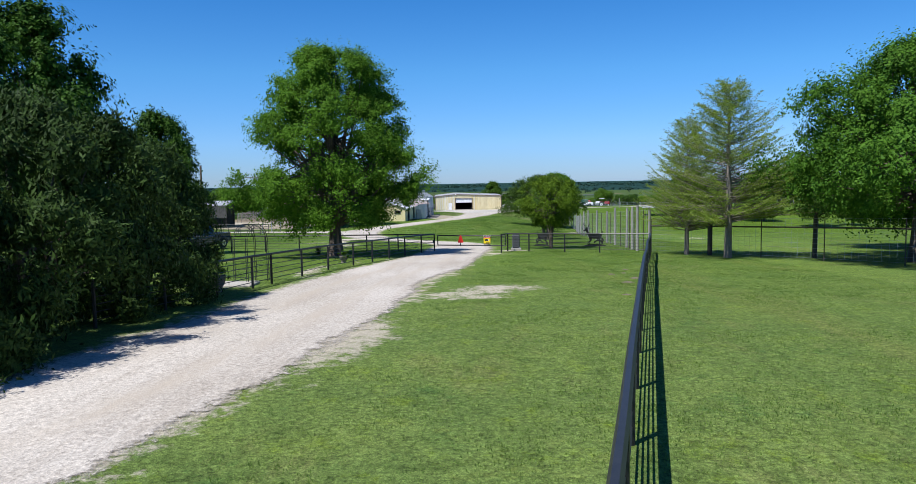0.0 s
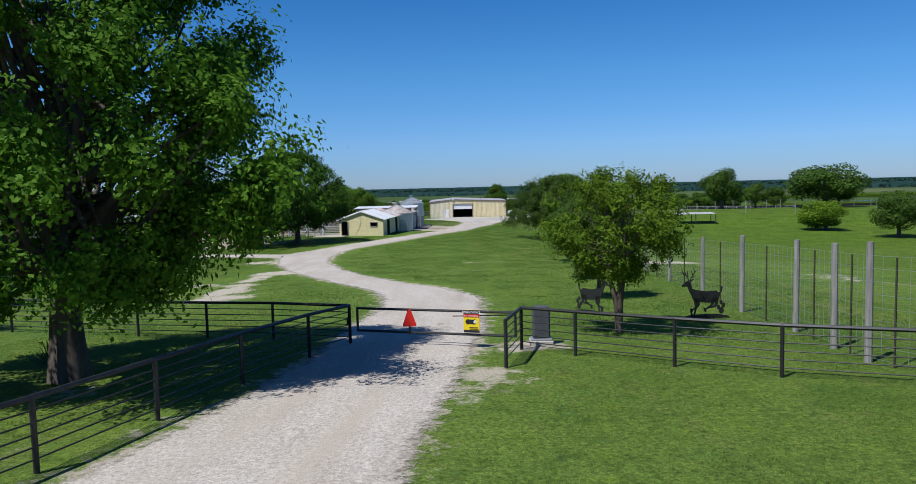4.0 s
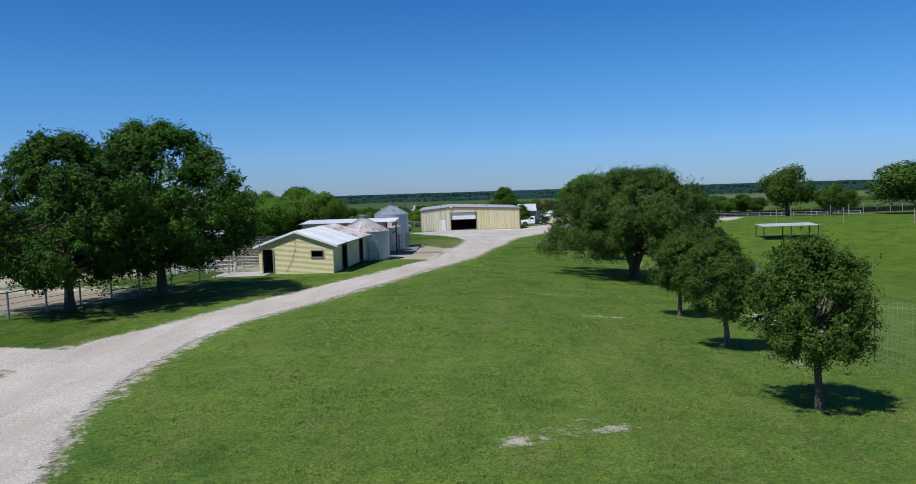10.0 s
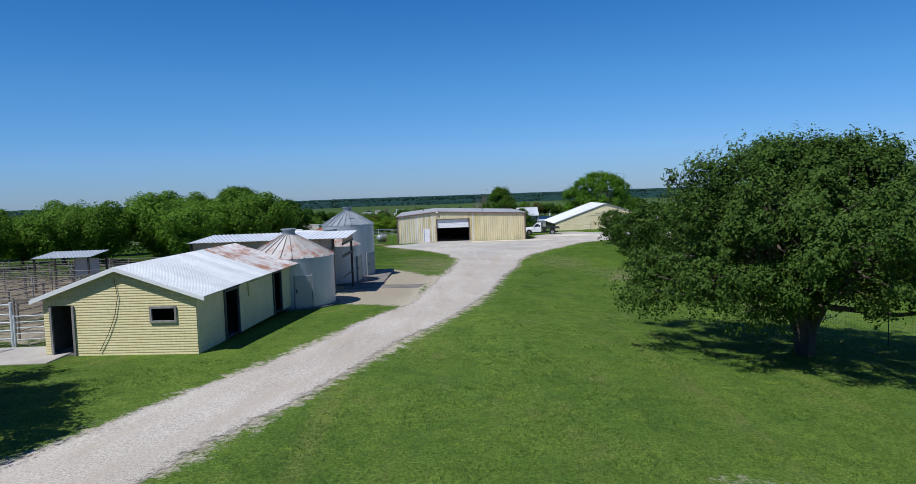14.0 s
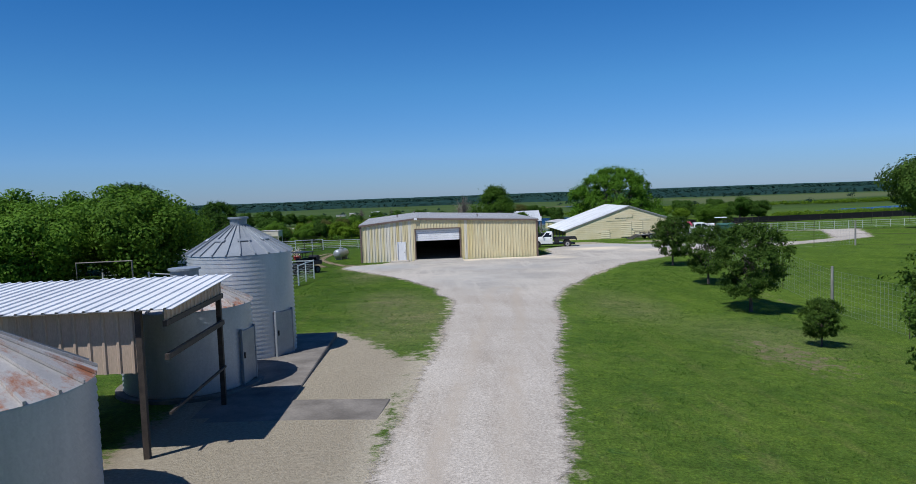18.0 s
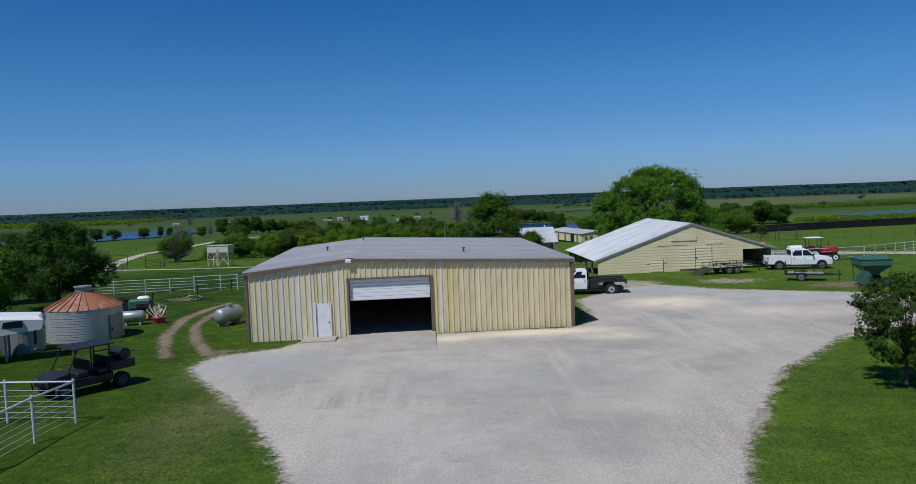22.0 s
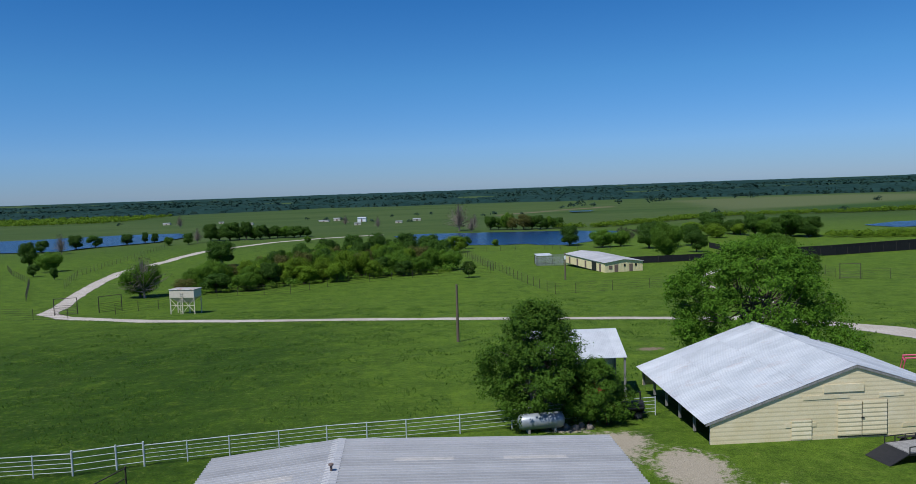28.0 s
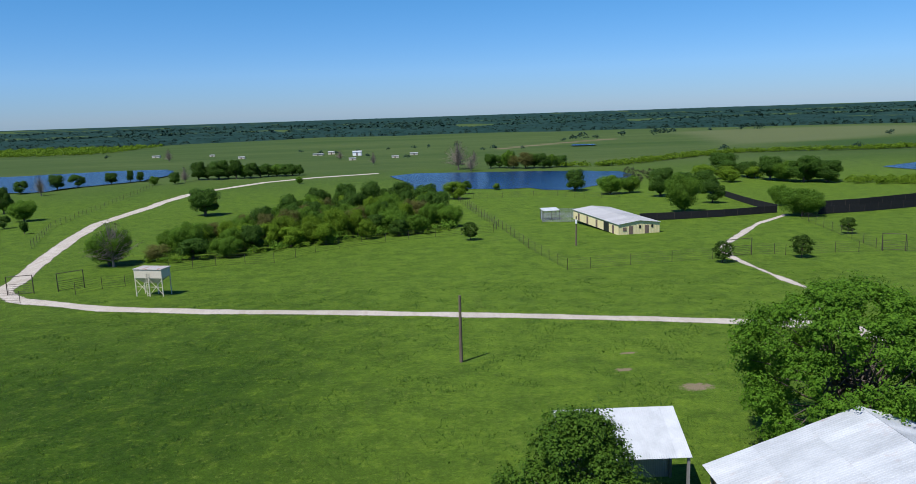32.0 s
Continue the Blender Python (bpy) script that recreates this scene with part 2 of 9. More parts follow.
    patchy = noise_node(n, l, 0.05, 5, 0.7, "Object", stretch=(0.5, 1.0, 1.0))
    hay = blend(n, l, ramp(n, l, streak, [(0.36, g(0)), (0.64, g(1))]), (0.033, 0.062, 0.016), (0.066, 0.093, 0.030))
    hay = blend(n, l, ramp(n, l, patchy, [(0.55, g(0)), (0.7, g(0.6))]), hay, (0.042, 0.070, 0.022))
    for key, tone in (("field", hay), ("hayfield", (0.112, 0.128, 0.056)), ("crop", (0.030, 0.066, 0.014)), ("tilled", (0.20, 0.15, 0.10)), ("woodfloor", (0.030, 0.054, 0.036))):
        at = n.new("ShaderNodeAttribute")
        at.attribute_name = key
        col = blend(n, l, at.outputs["Fac"], col, tone)
    l.new(col, p.inputs["Base Color"])
    bump(n, l, p, fine, 0.9, 0.08)
    return m


def gravel_material(name, a, b, c):
    m, n, l, p = material(name, 0.95, 0, 0.1)
    big = noise_node(n, l, 0.18, 4, 0.6)
    track = noise_node(n, l, 0.9, 6, 0.7, stretch=(1.0, 0.12, 1.0))
    fine = noise_node(n, l, 14.0, 5, 0.8)
    v = n.new("ShaderNodeTexVoronoi")
    v.inputs["Scale"].default_value = 30.0
    tc = n.new("ShaderNodeTexCoord")
    l.new(tc.outputs["Object"], v.inputs["Vector"])
    col = blend(n, l, ramp(n, l, big, [(0.35, g(0)), (0.65, g(1))]), a, b)
    col = blend(n, l, ramp(n, l, track, [(0.48, g(0)), (0.66, g(0.5))]), col, c)
    col = blend(n, l, 0.55, col, ramp(n, l, fine, [(0.3, g(0.1)), (0.7, g(0.88))]), "OVERLAY")
    stone = n.new("ShaderNodeRGBToBW")
    l.new(v.outputs["Color"], stone.inputs[0])
    col = blend(n, l, 0.3, col, ramp(n, l, stone.outputs[0], [(0.15, g(0.3)), (0.85, g(0.64))]), "OVERLAY")
    yard = n.new("ShaderNodeAttribute")
    yard.attribute_name = "yard"
    blotch = noise_node(n, l, 0.22, 7, 0.7)
    packed = blend(n, l, ramp(n, l, blotch, [(0.38, g(0)), (0.62, g(1))]), (0.315, 0.295, 0.265), (0.45, 0.41, 0.35))
    wheels = noise_node(n, l, 0.7, 6, 0.7, stretch=(1.0, 0.1, 1.0))
    packed = blend(n, l, ramp(n, l, wheels, [(0.52, g(0)), (0.64, g(0.6))]), packed, (0.52, 0.475, 0.405))
    scrape = noise_node(n, l, 0.09, 8, 0.72)
    packed = blend(n, l, ramp(n, l, scrape, [(0.54, g(0)), (0.6, g(0.7))]), packed, (0.50, 0.45, 0.38))
    packed = blend(n, l, 0.3, packed, ramp(n, l, fine, [(0.3, g(0.15)), (0.7, g(0.85))]), "OVERLAY")
    col = blend(n, l, yard.outputs["Fac"], col, packed)
    # two wheel ruts with loose pale stone between
    rut = n.new("ShaderNodeAttribute")
    rut.attribute_name = "rut"
    col = blend(n, l, blend(n, l, 1.0, rut.outputs["Color"], ramp(n, l, track, [(0.36, g(0.15)), (0.6, g(1))]), "MULTIPLY"), col, (0.40, 0.345, 0.28))
    for key, tone, lo, hi in (("sand", (0.68, 0.585, 0.44), 0.33, 0.5), ("fines", (0.36, 0.365, 0.355), 0.34, 0.6)):
        at = n.new("ShaderNodeAttribute")
        at.attribute_name = key
        col = blend(n, l, blend(n, l, 1.0, at.outputs["Color"], ramp(n, l, noise_node(n, l, 0.5, 8, 0.75), [(lo, g(0)), (hi, g(1))]), "MULTIPLY"), col, tone)
    l.new(col, p.inputs["Base Color"])
    bump(n, l, p, v.outputs["Distance"], 0.35, 0.02)
    # stones thin out towards the edge of the bed
    edge = n.new("ShaderNodeAttribute")
    edge.attribute_name = "edge"
    thin = n.new("ShaderNodeMath")
    thin.operation = "MULTIPLY_ADD"
    l.new(noise_node(n, l, 2.6, 10, 0.86), thin.inputs[0])
    thin.inputs[1].default_value = 0.8
    half = n.new("ShaderNodeMath")
    half.operation = "MULTIPLY"
    half.inputs[1].default_value = 0.6
    l.new(edge.outputs["Fac"], half.inputs[0])
    l.new(half.outputs[0], thin.inputs[2])
    l.new(ramp(n, l, thin.outputs[0], [(0.62, g(0)), (0.72, g(1))]), p.inputs["Alpha"])
    return m


def metal_sheet(name, c1, c2, rust=0.0, rough=0.45, metal=0.6, scale=1.2, stretch=None, rust_edge=0.55):
    m, n, l, p = material(name, rough, metal, 0.4)
    a = noise_node(n, l, scale, 5, 0.65, stretch=stretch)
    b = noise_node(n, l, 18.0, 4, 0.7, stretch=stretch)
    col = blend(n, l, ramp(n, l, a, [(0.3, g(0)), (0.7, g(1))]), c1, c2)
    col = blend(n, l, 0.18, col, ramp(n, l, b, [(0.25, g(0.2)), (0.75, g(0.9))]), "OVERLAY")
    o = n.new("ShaderNodeObjectInfo")
    col = blend(n, l, 0.22, col, ramp(n, l, o.outputs["Random"], [(0, g(0.3)), (1, g(0.72))]), "OVERLAY")
    if rust:
        r = noise_node(n, l, 0.9, 6, 0.75, stretch=stretch)
        rf = ramp(n, l, r, [(rust_edge, g(0)), (rust_edge + 0.12, g(rust))])
        col = blend(n, l, rf, col, blend(n, l, b, (0.22, 0.07, 0.03), (0.36, 0.16, 0.08)))
        inv = n.new("ShaderNodeMath")
        inv.operation = "SUBTRACT"
        inv.inputs[0].default_value = 1.0
        l.new(rf, inv.inputs[1])
        mu = n.new("ShaderNodeMath")
        mu.operation = "MULTIPLY"
        l.new(inv.outputs[0], mu.inputs[0])
        mu.inputs[1].default_value = metal
        l.new(mu.outputs[0], p.inputs["Metallic"])
    l.new(col, p.inputs["Base Color"])
    bump(n, l, p, b, 0.08, 0.01)
    return m


MEADOW = grass_ground()
GRAVEL = gravel_material("crushed_limestone", (0.40, 0.358, 0.305), (0.475, 0.43, 0.375), (0.31, 0.262, 0.21))
DIRTROAD = gravel_material("dirt_track", (0.17, 0.14, 0.085), (0.235, 0.195, 0.125), (0.12, 0.095, 0.06))
CONCRETE = plain("old_concrete", (0.30, 0.275, 0.24), (0.40, 0.37, 0.325), 0.9, scale=0.8, fine=25)
BARK = plain("bark", (0.06, 0.045, 0.035), (0.13, 0.105, 0.085), 0.95, scale=4, fine=22, bumps=0.8, stretch=(1, 1, 0.25))
PALEBARK = plain("pale_bark", (0.16, 0.13, 0.11), (0.28, 0.24, 0.20), 0.95, scale=4, fine=22, bumps=0.8, stretch=(1, 1, 0.25))
LEAF_ELM = leaf_material("pecan_leaves", (0.036, 0.100, 0.008), (0.112, 0.225, 0.017), 0.40)
LEAF_MAPLE = leaf_material("broad_tree_leaves", (0.026, 0.080, 0.008), (0.092, 0.195, 0.018), 0.34)
LEAF_HEDGE = leaf_material("weeping_evergreen_leaves", (0.006, 0.018, 0.004), (0.048, 0.088, 0.016), 0.08)
LEAF_DARK = leaf_material("dark_leaves", (0.012, 0.040, 0.005), (0.052, 0.118, 0.011), 0.16)
LEAF_OAK = leaf_material("live_oak_leaves", (0.022, 0.058, 0.008), (0.076, 0.135, 0.018), 0.27)
LEAF_LIVEOAK = leaf_material("live_oak_dark_leaves", (0.014, 0.046, 0.006), (0.066, 0.132, 0.015), 0.22)
LEAF_MESQ = leaf_material("mesquite_leaves", (0.034, 0.090, 0.010), (0.10, 0.19, 0.018), 0.34)
LEAF_BUSH = leaf_material("grey_green_leaves", (0.016, 0.045, 0.006), (0.072, 0.125, 0.018), 0.26, tint=(0.078, 0.125, 0.024))
LEAF_LIME = leaf_material("yellow_green_leaves", (0.055, 0.12, 0.008), (0.165, 0.26, 0.018), 0.38)
LEAF_CYPRESS = leaf_material("cypress_needles", (0.17, 0.27, 0.035), (0.33, 0.42, 0.075), 0.55)
# blue aerial haze is mixed into the two far-woods colours below
LEAF_FAR_HAZED = leaf_material("hazed_far_woods_leaves", (0.012, 0.037, 0.027), (0.021, 0.052, 0.036), 0.06, tint=(0.024, 0.054, 0.036))
HAZED_CANOPY = plain("hazed_far_tree_canopy", (0.010, 0.030, 0.026), (0.020, 0.048, 0.042), 0.95, scale=0.012, fine=0.12, bumps=0.0, spec=0.05)
LEAF_OLIVE = leaf_material("olive_spring_leaves", (0.06, 0.075, 0.018), (0.14, 0.145, 0.035), 0.3, tint=(0.15, 0.13, 0.04))
LEAF_SPARSE = leaf_material("sparse_grey_leaves", (0.045, 0.062, 0.025), (0.085, 0.10, 0.045), 0.25, tint=(0.08, 0.09, 0.045))
LEAF_THICKET = leaf_material("thicket_leaves", (0.036, 0.100, 0.008), (0.125, 0.225, 0.022), 0.34)
BLADE = leaf_material("grass_blades", (0.090, 0.175, 0.030), (0.175, 0.265, 0.052), 0.55, tint=(0.20, 0.27, 0.06))
BONE = plain("bleached_antler", (0.55, 0.50, 0.40), (0.70, 0.66, 0.56), 0.6, scale=4.0)
LUSH = leaf_material("lush_grass_blades", (0.052, 0.128, 0.020), (0.108, 0.198, 0.034), 0.45, tint=(0.125, 0.20, 0.042))
CREAM = plain("cream_siding", (0.62, 0.535, 0.285), (0.69, 0.605, 0.35), 0.55, scale=0.7, fine=9, bumps=0.05, stretch=(1, 1, 0.4))
TAN = plain("tan_wall_sheet", (0.59, 0.505, 0.30), (0.68, 0.595, 0.37), 0.45, scale=0.9, fine=6, bumps=0.04, stretch=(1, 1, 0.15), vary=0.1)
OCHRE = plain("ochre_stained_sheet", (0.56, 0.44, 0.20), (0.65, 0.55, 0.31), 0.5, scale=1.1, fine=6, bumps=0.04, stretch=(1, 1, 0.12), vary=0.1)
FADED = plain("bleached_wall_sheet", (0.60, 0.55, 0.43), (0.69, 0.645, 0.52), 0.5, scale=0.9, fine=6, bumps=0.04, stretch=(1, 1, 0.15))
BARNCREAM = plain("faded_cream_boards", (0.70, 0.585, 0.345), (0.78, 0.675, 0.44), 0.6, scale=0.8, fine=10, bumps=0.1, vary=0.2)
BROWN = plain("brown_trim", (0.13, 0.092, 0.075), (0.19, 0.14, 0.115), 0.5)
LEANWALL = plain("brown_wall_sheet", (0.44, 0.33, 0.24), (0.52, 0.41, 0.31), 0.5, scale=1.5, stretch=(1, 1, 0.2), vary=0.2)
ROOFGREY = metal_sheet("grey_roof_sheet", (0.40, 0.395, 0.395), (0.47, 0.465, 0.46), 0, 0.5, 0.2, scale=0.5)
ROOFWHITE = metal_sheet("white_roof_sheet", (0.46, 0.48, 0.50), (0.56, 0.58, 0.60), 0, 0.5, 0.15)
ROOFSHED = metal_sheet("pale_roof_sheet", (0.45, 0.47, 0.49), (0.56, 0.58, 0.59), 0.0, 0.5, 0.2)
ROOFRUSTY = metal_sheet("rust_patched_sheet", (0.42, 0.41, 0.41), (0.55, 0.54, 0.53), 0.9, 0.6, 0.2, rust_edge=0.46)
BINWALL = metal_sheet("corrugated_bin_steel", (0.42, 0.445, 0.47), (0.56, 0.58, 0.60), 0, 0.42, 0.35, stretch=(1, 1, 0.25))
# concrete stains, with the bins' deep shadow also put into the colour
STAINED_SHADED = plain("stained_shaded_concrete", (0.10, 0.088, 0.075), (0.24, 0.215, 0.185), 0.9, scale=0.7, fine=18)
LEANROOF = metal_sheet("bright_roof_sheet", (0.64, 0.65, 0.66), (0.74, 0.75, 0.75), 0, 0.5, 0.05)
GALV = metal_sheet("galvanised_steel", (0.25, 0.275, 0.30), (0.35, 0.375, 0.40), 0, 0.42, 0.35)
ROOFBARN = metal_sheet("stained_barn_sheet", (0.40, 0.42, 0.44), (0.55, 0.57, 0.59), 0.3, 0.5, 0.15, scale=0.7, stretch=(0.35, 1.0, 1.0), rust_edge=0.57)
CONE_RUST = metal_sheet("rusty_cone_sheet", (0.40, 0.38, 0.36), (0.52, 0.49, 0.46), 0.95, 0.6, 0.35, stretch=(1, 1, 0.4), rust_edge=0.5)
SKYLIGHT = plain("milky_skylight", (0.38, 0.37, 0.35), (0.54, 0.51, 0.48), 0.5, scale=2.0, bumps=0.03)
CONE_RED = metal_sheet("red_rusted_sheet", (0.30, 0.20, 0.165), (0.42, 0.31, 0.26), 0.97, 0.7, 0.1, rust_edge=0.36)
WHITE = plain("white_paint", (0.72, 0.73, 0.74), (0.80, 0.80, 0.80), 0.35, scale=2, bumps=0.03, spec=0.5)
PIPEWHITE = plain("white_pipe_paint", (0.44, 0.49, 0.52), (0.56, 0.60, 0.62), 0.5, scale=4, bumps=0.05)
BLACK = plain("black_steel", (0.012, 0.012, 0.013), (0.025, 0.025, 0.027), 0.45, scale=6, bumps=0.05, spec=0.4)
WEATHERPIPE = plain("weathered_pen_rail", (0.13, 0.11, 0.10), (0.26, 0.23, 0.20), 0.8, scale=3, bumps=0.1)
DARKPIPE = plain("dark_brown_pipe", (0.03, 0.025, 0.022), (0.07, 0.055, 0.045), 0.6, scale=5, bumps=0.05)
EARTH = plain("crumbly_earth", (0.09, 0.083, 0.05), (0.16, 0.142, 0.09), 0.95, scale=6, fine=40, bumps=0.8)
RUBBER = plain("tyre_rubber", (0.012, 0.012, 0.012), (0.03, 0.03, 0.03), 0.85)
CHROME = plain("bright_rim", (0.45, 0.45, 0.46), (0.6, 0.6, 0.61), 0.25, 0.9)
POST = plain("weathered_post_wood", (0.17, 0.165, 0.155), (0.30, 0.29, 0.27), 0.95, scale=5, fine=20, bumps=0.6, stretch=(1, 1, 0.1))
POLEWOOD = plain("pole_wood", (0.10, 0.075, 0.055), (0.17, 0.13, 0.10), 0.95, scale=4, bumps=0.5, stretch=(1, 1, 0.1))
RED = plain("red_paint", (0.55, 0.015, 0.01), (0.65, 0.03, 0.02), 0.4, bumps=0.02)
TRACTORRED = plain("tractor_red", (0.34, 0.03, 0.035), (0.42, 0.05, 0.05), 0.4, bumps=0.03)
YELLOW = plain("sign_yellow", (0.78, 0.56, 0.01), (0.82, 0.6, 0.02), 0.4, bumps=0.0)
GREENPAINT = plain("faded_green_paint", (0.03, 0.09, 0.065), (0.055, 0.13, 0.10), 0.5)
NAVY = plain("dark_blue_paint", (0.012, 0.017, 0.03), (0.02, 0.028, 0.045), 0.25, spec=0.6, bumps=0.0)
GREYBOX = plain("dark_grey_plastic", (0.05, 0.055, 0.06), (0.08, 0.085, 0.09), 0.6)
CLAY = plain("planter_clay", (0.16, 0.13, 0.11), (0.24, 0.20, 0.17), 0.8)
SCREEN = plain("black_wind_screen", (0.006, 0.007, 0.009), (0.015, 0.016, 0.018), 0.9)
# interior shade is put into this near-black sheet colour
SHADE_SHEET = plain("shade_toned_sheet", (0.07, 0.067, 0.063), (0.12, 0.113, 0.105), 0.8)
BEIGE = plain("beige_paint", (0.50, 0.45, 0.36), (0.58, 0.53, 0.43), 0.6)
PINK = plain("faded_red_loader_paint", (0.50, 0.07, 0.13), (0.58, 0.10, 0.17), 0.5)


def glass_material():
    m, n, l, p = material("dark_glass", 0.05, 0, 0.5)
    p.inputs["Base Color"].default_value = (0.012, 0.015, 0.018, 1)
    return m


def water_material():
    m, n, l, p = material("pond_water", 0.2, 0, 0.5)
    p.inputs["Base Color"].default_value = (0.006, 0.022, 0.065, 1)
    bump(n, l, p, noise_node(n, l, 1.6, 5, 0.7, stretch=(0.35, 1.0, 1.0)), 1.0, 0.5)
    return m


GLASS, WATER = glass_material(), water_material()


# ---- mesh helpers ----
def part(name, bm, mat, parent=None, label="", smooth=False):
    me = bpy.data.meshes.new(name)
    bm.normal_update()
    bm.to_mesh(me)
    bm.free()
    return hang(name, me, mat, parent, label, smooth)


def hang(name, me, mat, parent=None, label="", smooth=False):
    if mat is not None and not me.materials:
        me.materials.append(mat)
    if smooth:
        me.polygons.foreach_set("use_smooth", [True] * len(me.polygons))
    ob = new(name, me)
    if parent is not None:
        ob.parent = parent
    if label:
        ob["label"] = label
    return ob


def fast_mesh(name, verts, faces):
    """A mesh from arrays; faces all have the same number of corners."""
    v, f = np.asarray(verts, np.float32).reshape(-1, 3), np.asarray(faces, np.int32)
    me = bpy.data.meshes.new(name)
    k = f.shape[1]
    me.vertices.add(len(v))
    me.vertices.foreach_set("co", v.ravel())
    me.loops.add(f.size)
    me.loops.foreach_set("vertex_index", f.ravel())
    me.polygons.add(len(f))
    me.polygons.foreach_set("loop_start", np.arange(0, f.size, k, dtype=np.int32))
    me.update(calc_edges=True)
    return me


def empty(name, m=None, label="", category="", group="", kind=""):
    ob = new(name)
    ob.empty_display_size = 0.2
    if m is not None:
        ob.matrix_world = m
    return tagged(ob, label, category, group, kind)


def box(bm, c, s, m=None, bevel=0.0):
    """A box of centre c and size s."""
    r = bmesh.ops.create_cube(bm, size=1.0, matrix=(m or Matrix()) @ Matrix.Translation(c) @ Matrix.Diagonal((*s, 1)))
    if bevel:
        ed = {e for v in r["verts"] for e in v.link_edges}
        bmesh.ops.bevel(bm, geom=list(ed), offset=bevel, segments=1, affect="EDGES")
    return bm


def boxed(c, s, bevel=0.0, m=None):
    return box(bmesh.new(), c, s, m, bevel)


def tube(bm, pts, radii, n=6, caps=True):
    """A round bar along pts; radii one number or one each."""
    pts = [Vector(p) for p in pts]
    if not isinstance(radii, (list, tuple)):
        radii = [radii] * len(pts)
    rings = []
    for i, p in enumerate(pts):
        d = (pts[min(i + 1, len(pts) - 1)] - pts[max(i - 1, 0)]).normalized()
        a = d.orthogonal().normalized() if abs(d.z) > 0.95 else d.cross(Vector((0, 0, 1))).normalized()
        b = d.cross(a)
        rings.append([bm.verts.new(p + (a * math.cos(2 * math.pi * k / n) + b * math.sin(2 * math.pi * k / n)) * radii[i]) for k in range(n)])
    for r0, r1 in zip(rings, rings[1:]):
        for k in range(n):
            bm.faces.new((r0[k], r0[(k + 1) % n], r1[(k + 1) % n], r1[k]))
    if caps:
        bm.faces.new(rings[0][::-1])
        bm.faces.new(rings[-1])
    return bm


def rod(pts, radii, n=6):
    return tube(bmesh.new(), pts, radii, n)


def prism(bm, outline, depth, m=None):
    """An outline in the xz plane, pushed out along y by depth (centred)."""
    m = m or Matrix()
    f = [bm.verts.new(m @ Vector((x, -depth / 2, z))) for x, z in outline]
    b = [bm.verts.new(m @ Vector((x, depth / 2, z))) for x, z in outline]
    bm.faces.new(f)
    bm.faces.new(b[::-1])
    k = len(f)
    for i in range(k):
        bm.faces.new((f[i], b[i], b[(i + 1) % k], f[(i + 1) % k]))
    return bm


def disc(bm, c, r, depth, n=16, axis="y"):
    """A round slab about c, its axle along y or z."""
    rot = Matrix.Rotation(radians(90), 4, "X") if axis == "y" else (Matrix.Rotation(radians(90), 4, "Y") if axis == "x" else Matrix())
    bmesh.ops.create_cone(bm, cap_ends=True, segments=n, radius1=r, radius2=r, depth=depth, matrix=Matrix.Translation(c) @ rot)
    return bm


def sheet(bm, m, width, length, rib=0.3, h=0.03, across=1):
    """A ribbed sheet: ribs run along local y, spaced along local x; local z is out."""
    n = max(1, round(width / rib))
    w = width / n
    prof = []
    for i in range(n):
        x = i * w
        prof += [(x, 0), (x + w * 0.36, 0), (x + w * 0.42, h), (x + w * 0.58, h), (x + w * 0.64, 0)]
    prof.append((width, 0))
    a = [bm.verts.new(m @ Vector((x, 0, z))) for x, z in prof]
    b = [bm.verts.new(m @ Vector((x, length, z))) for x, z in prof]
    for i in range(len(prof) - 1):
        bm.faces.new((a[i], a[i + 1], b[i + 1], b[i]))
    # the underside
    c = [bm.verts.new(m @ Vector((x, y, -0.02))) for x, y in ((0, 0), (width, 0), (width, length), (0, length))]
    bm.faces.new(c[::-1])
    bm.faces.new((c[0], c[1], a[-1], *a[-2::-1]) if False else (c[3], c[0], a[0], b[0]))
    bm.faces.new((c[1], c[2], b[-1], a[-1]))
    return bm


def clad_v(bm, m, u0, u1, bottom, top, holes=(), rib=0.3, h=0.03):
    """Wall sheet with upright ribs in the local xz plane, facing -y; top is a function of x; holes are (u0, u1, z0, z1)."""
    cuts = sorted({u0, u1, *[min(max(q, u0), u1) for hl in holes for q in hl[:2]]})
    for a, b in zip(cuts, cuts[1:]):
        if b - a < 1e-4:
            continue
        n = max(1, round((b - a) / rib))
        w = (b - a) / n
        xs = []
        for i in range(n):
            x = a + i * w
            xs += [(x, 0), (x + w * 0.34, 0), (x + w * 0.42, -h), (x + w * 0.58, -h), (x + w * 0.66, 0)]
        xs.append((b, 0))
        mid = (a + b) / 2
        solid = [(bottom, None)]
        hs = sorted([hl for hl in holes if hl[0] <= mid <= hl[1]], key=lambda q: q[2])
        spans, z = [], bottom
        for hl in hs:
            if hl[2] > z + 1e-4:
                spans.append((z, hl[2]))
            z = hl[3]
        spans.append((z, None))
        for z0, z1 in spans:
            lo = [bm.verts.new(m @ Vector((x, y, z0))) for x, y in xs]
            hi = [bm.verts.new(m @ Vector((x, y, top(x) if z1 is None else z1))) for x, y in xs]
            for i in range(len(xs) - 1):
                bm.faces.new((lo[i], lo[i + 1], hi[i + 1], hi[i]))
    return bm


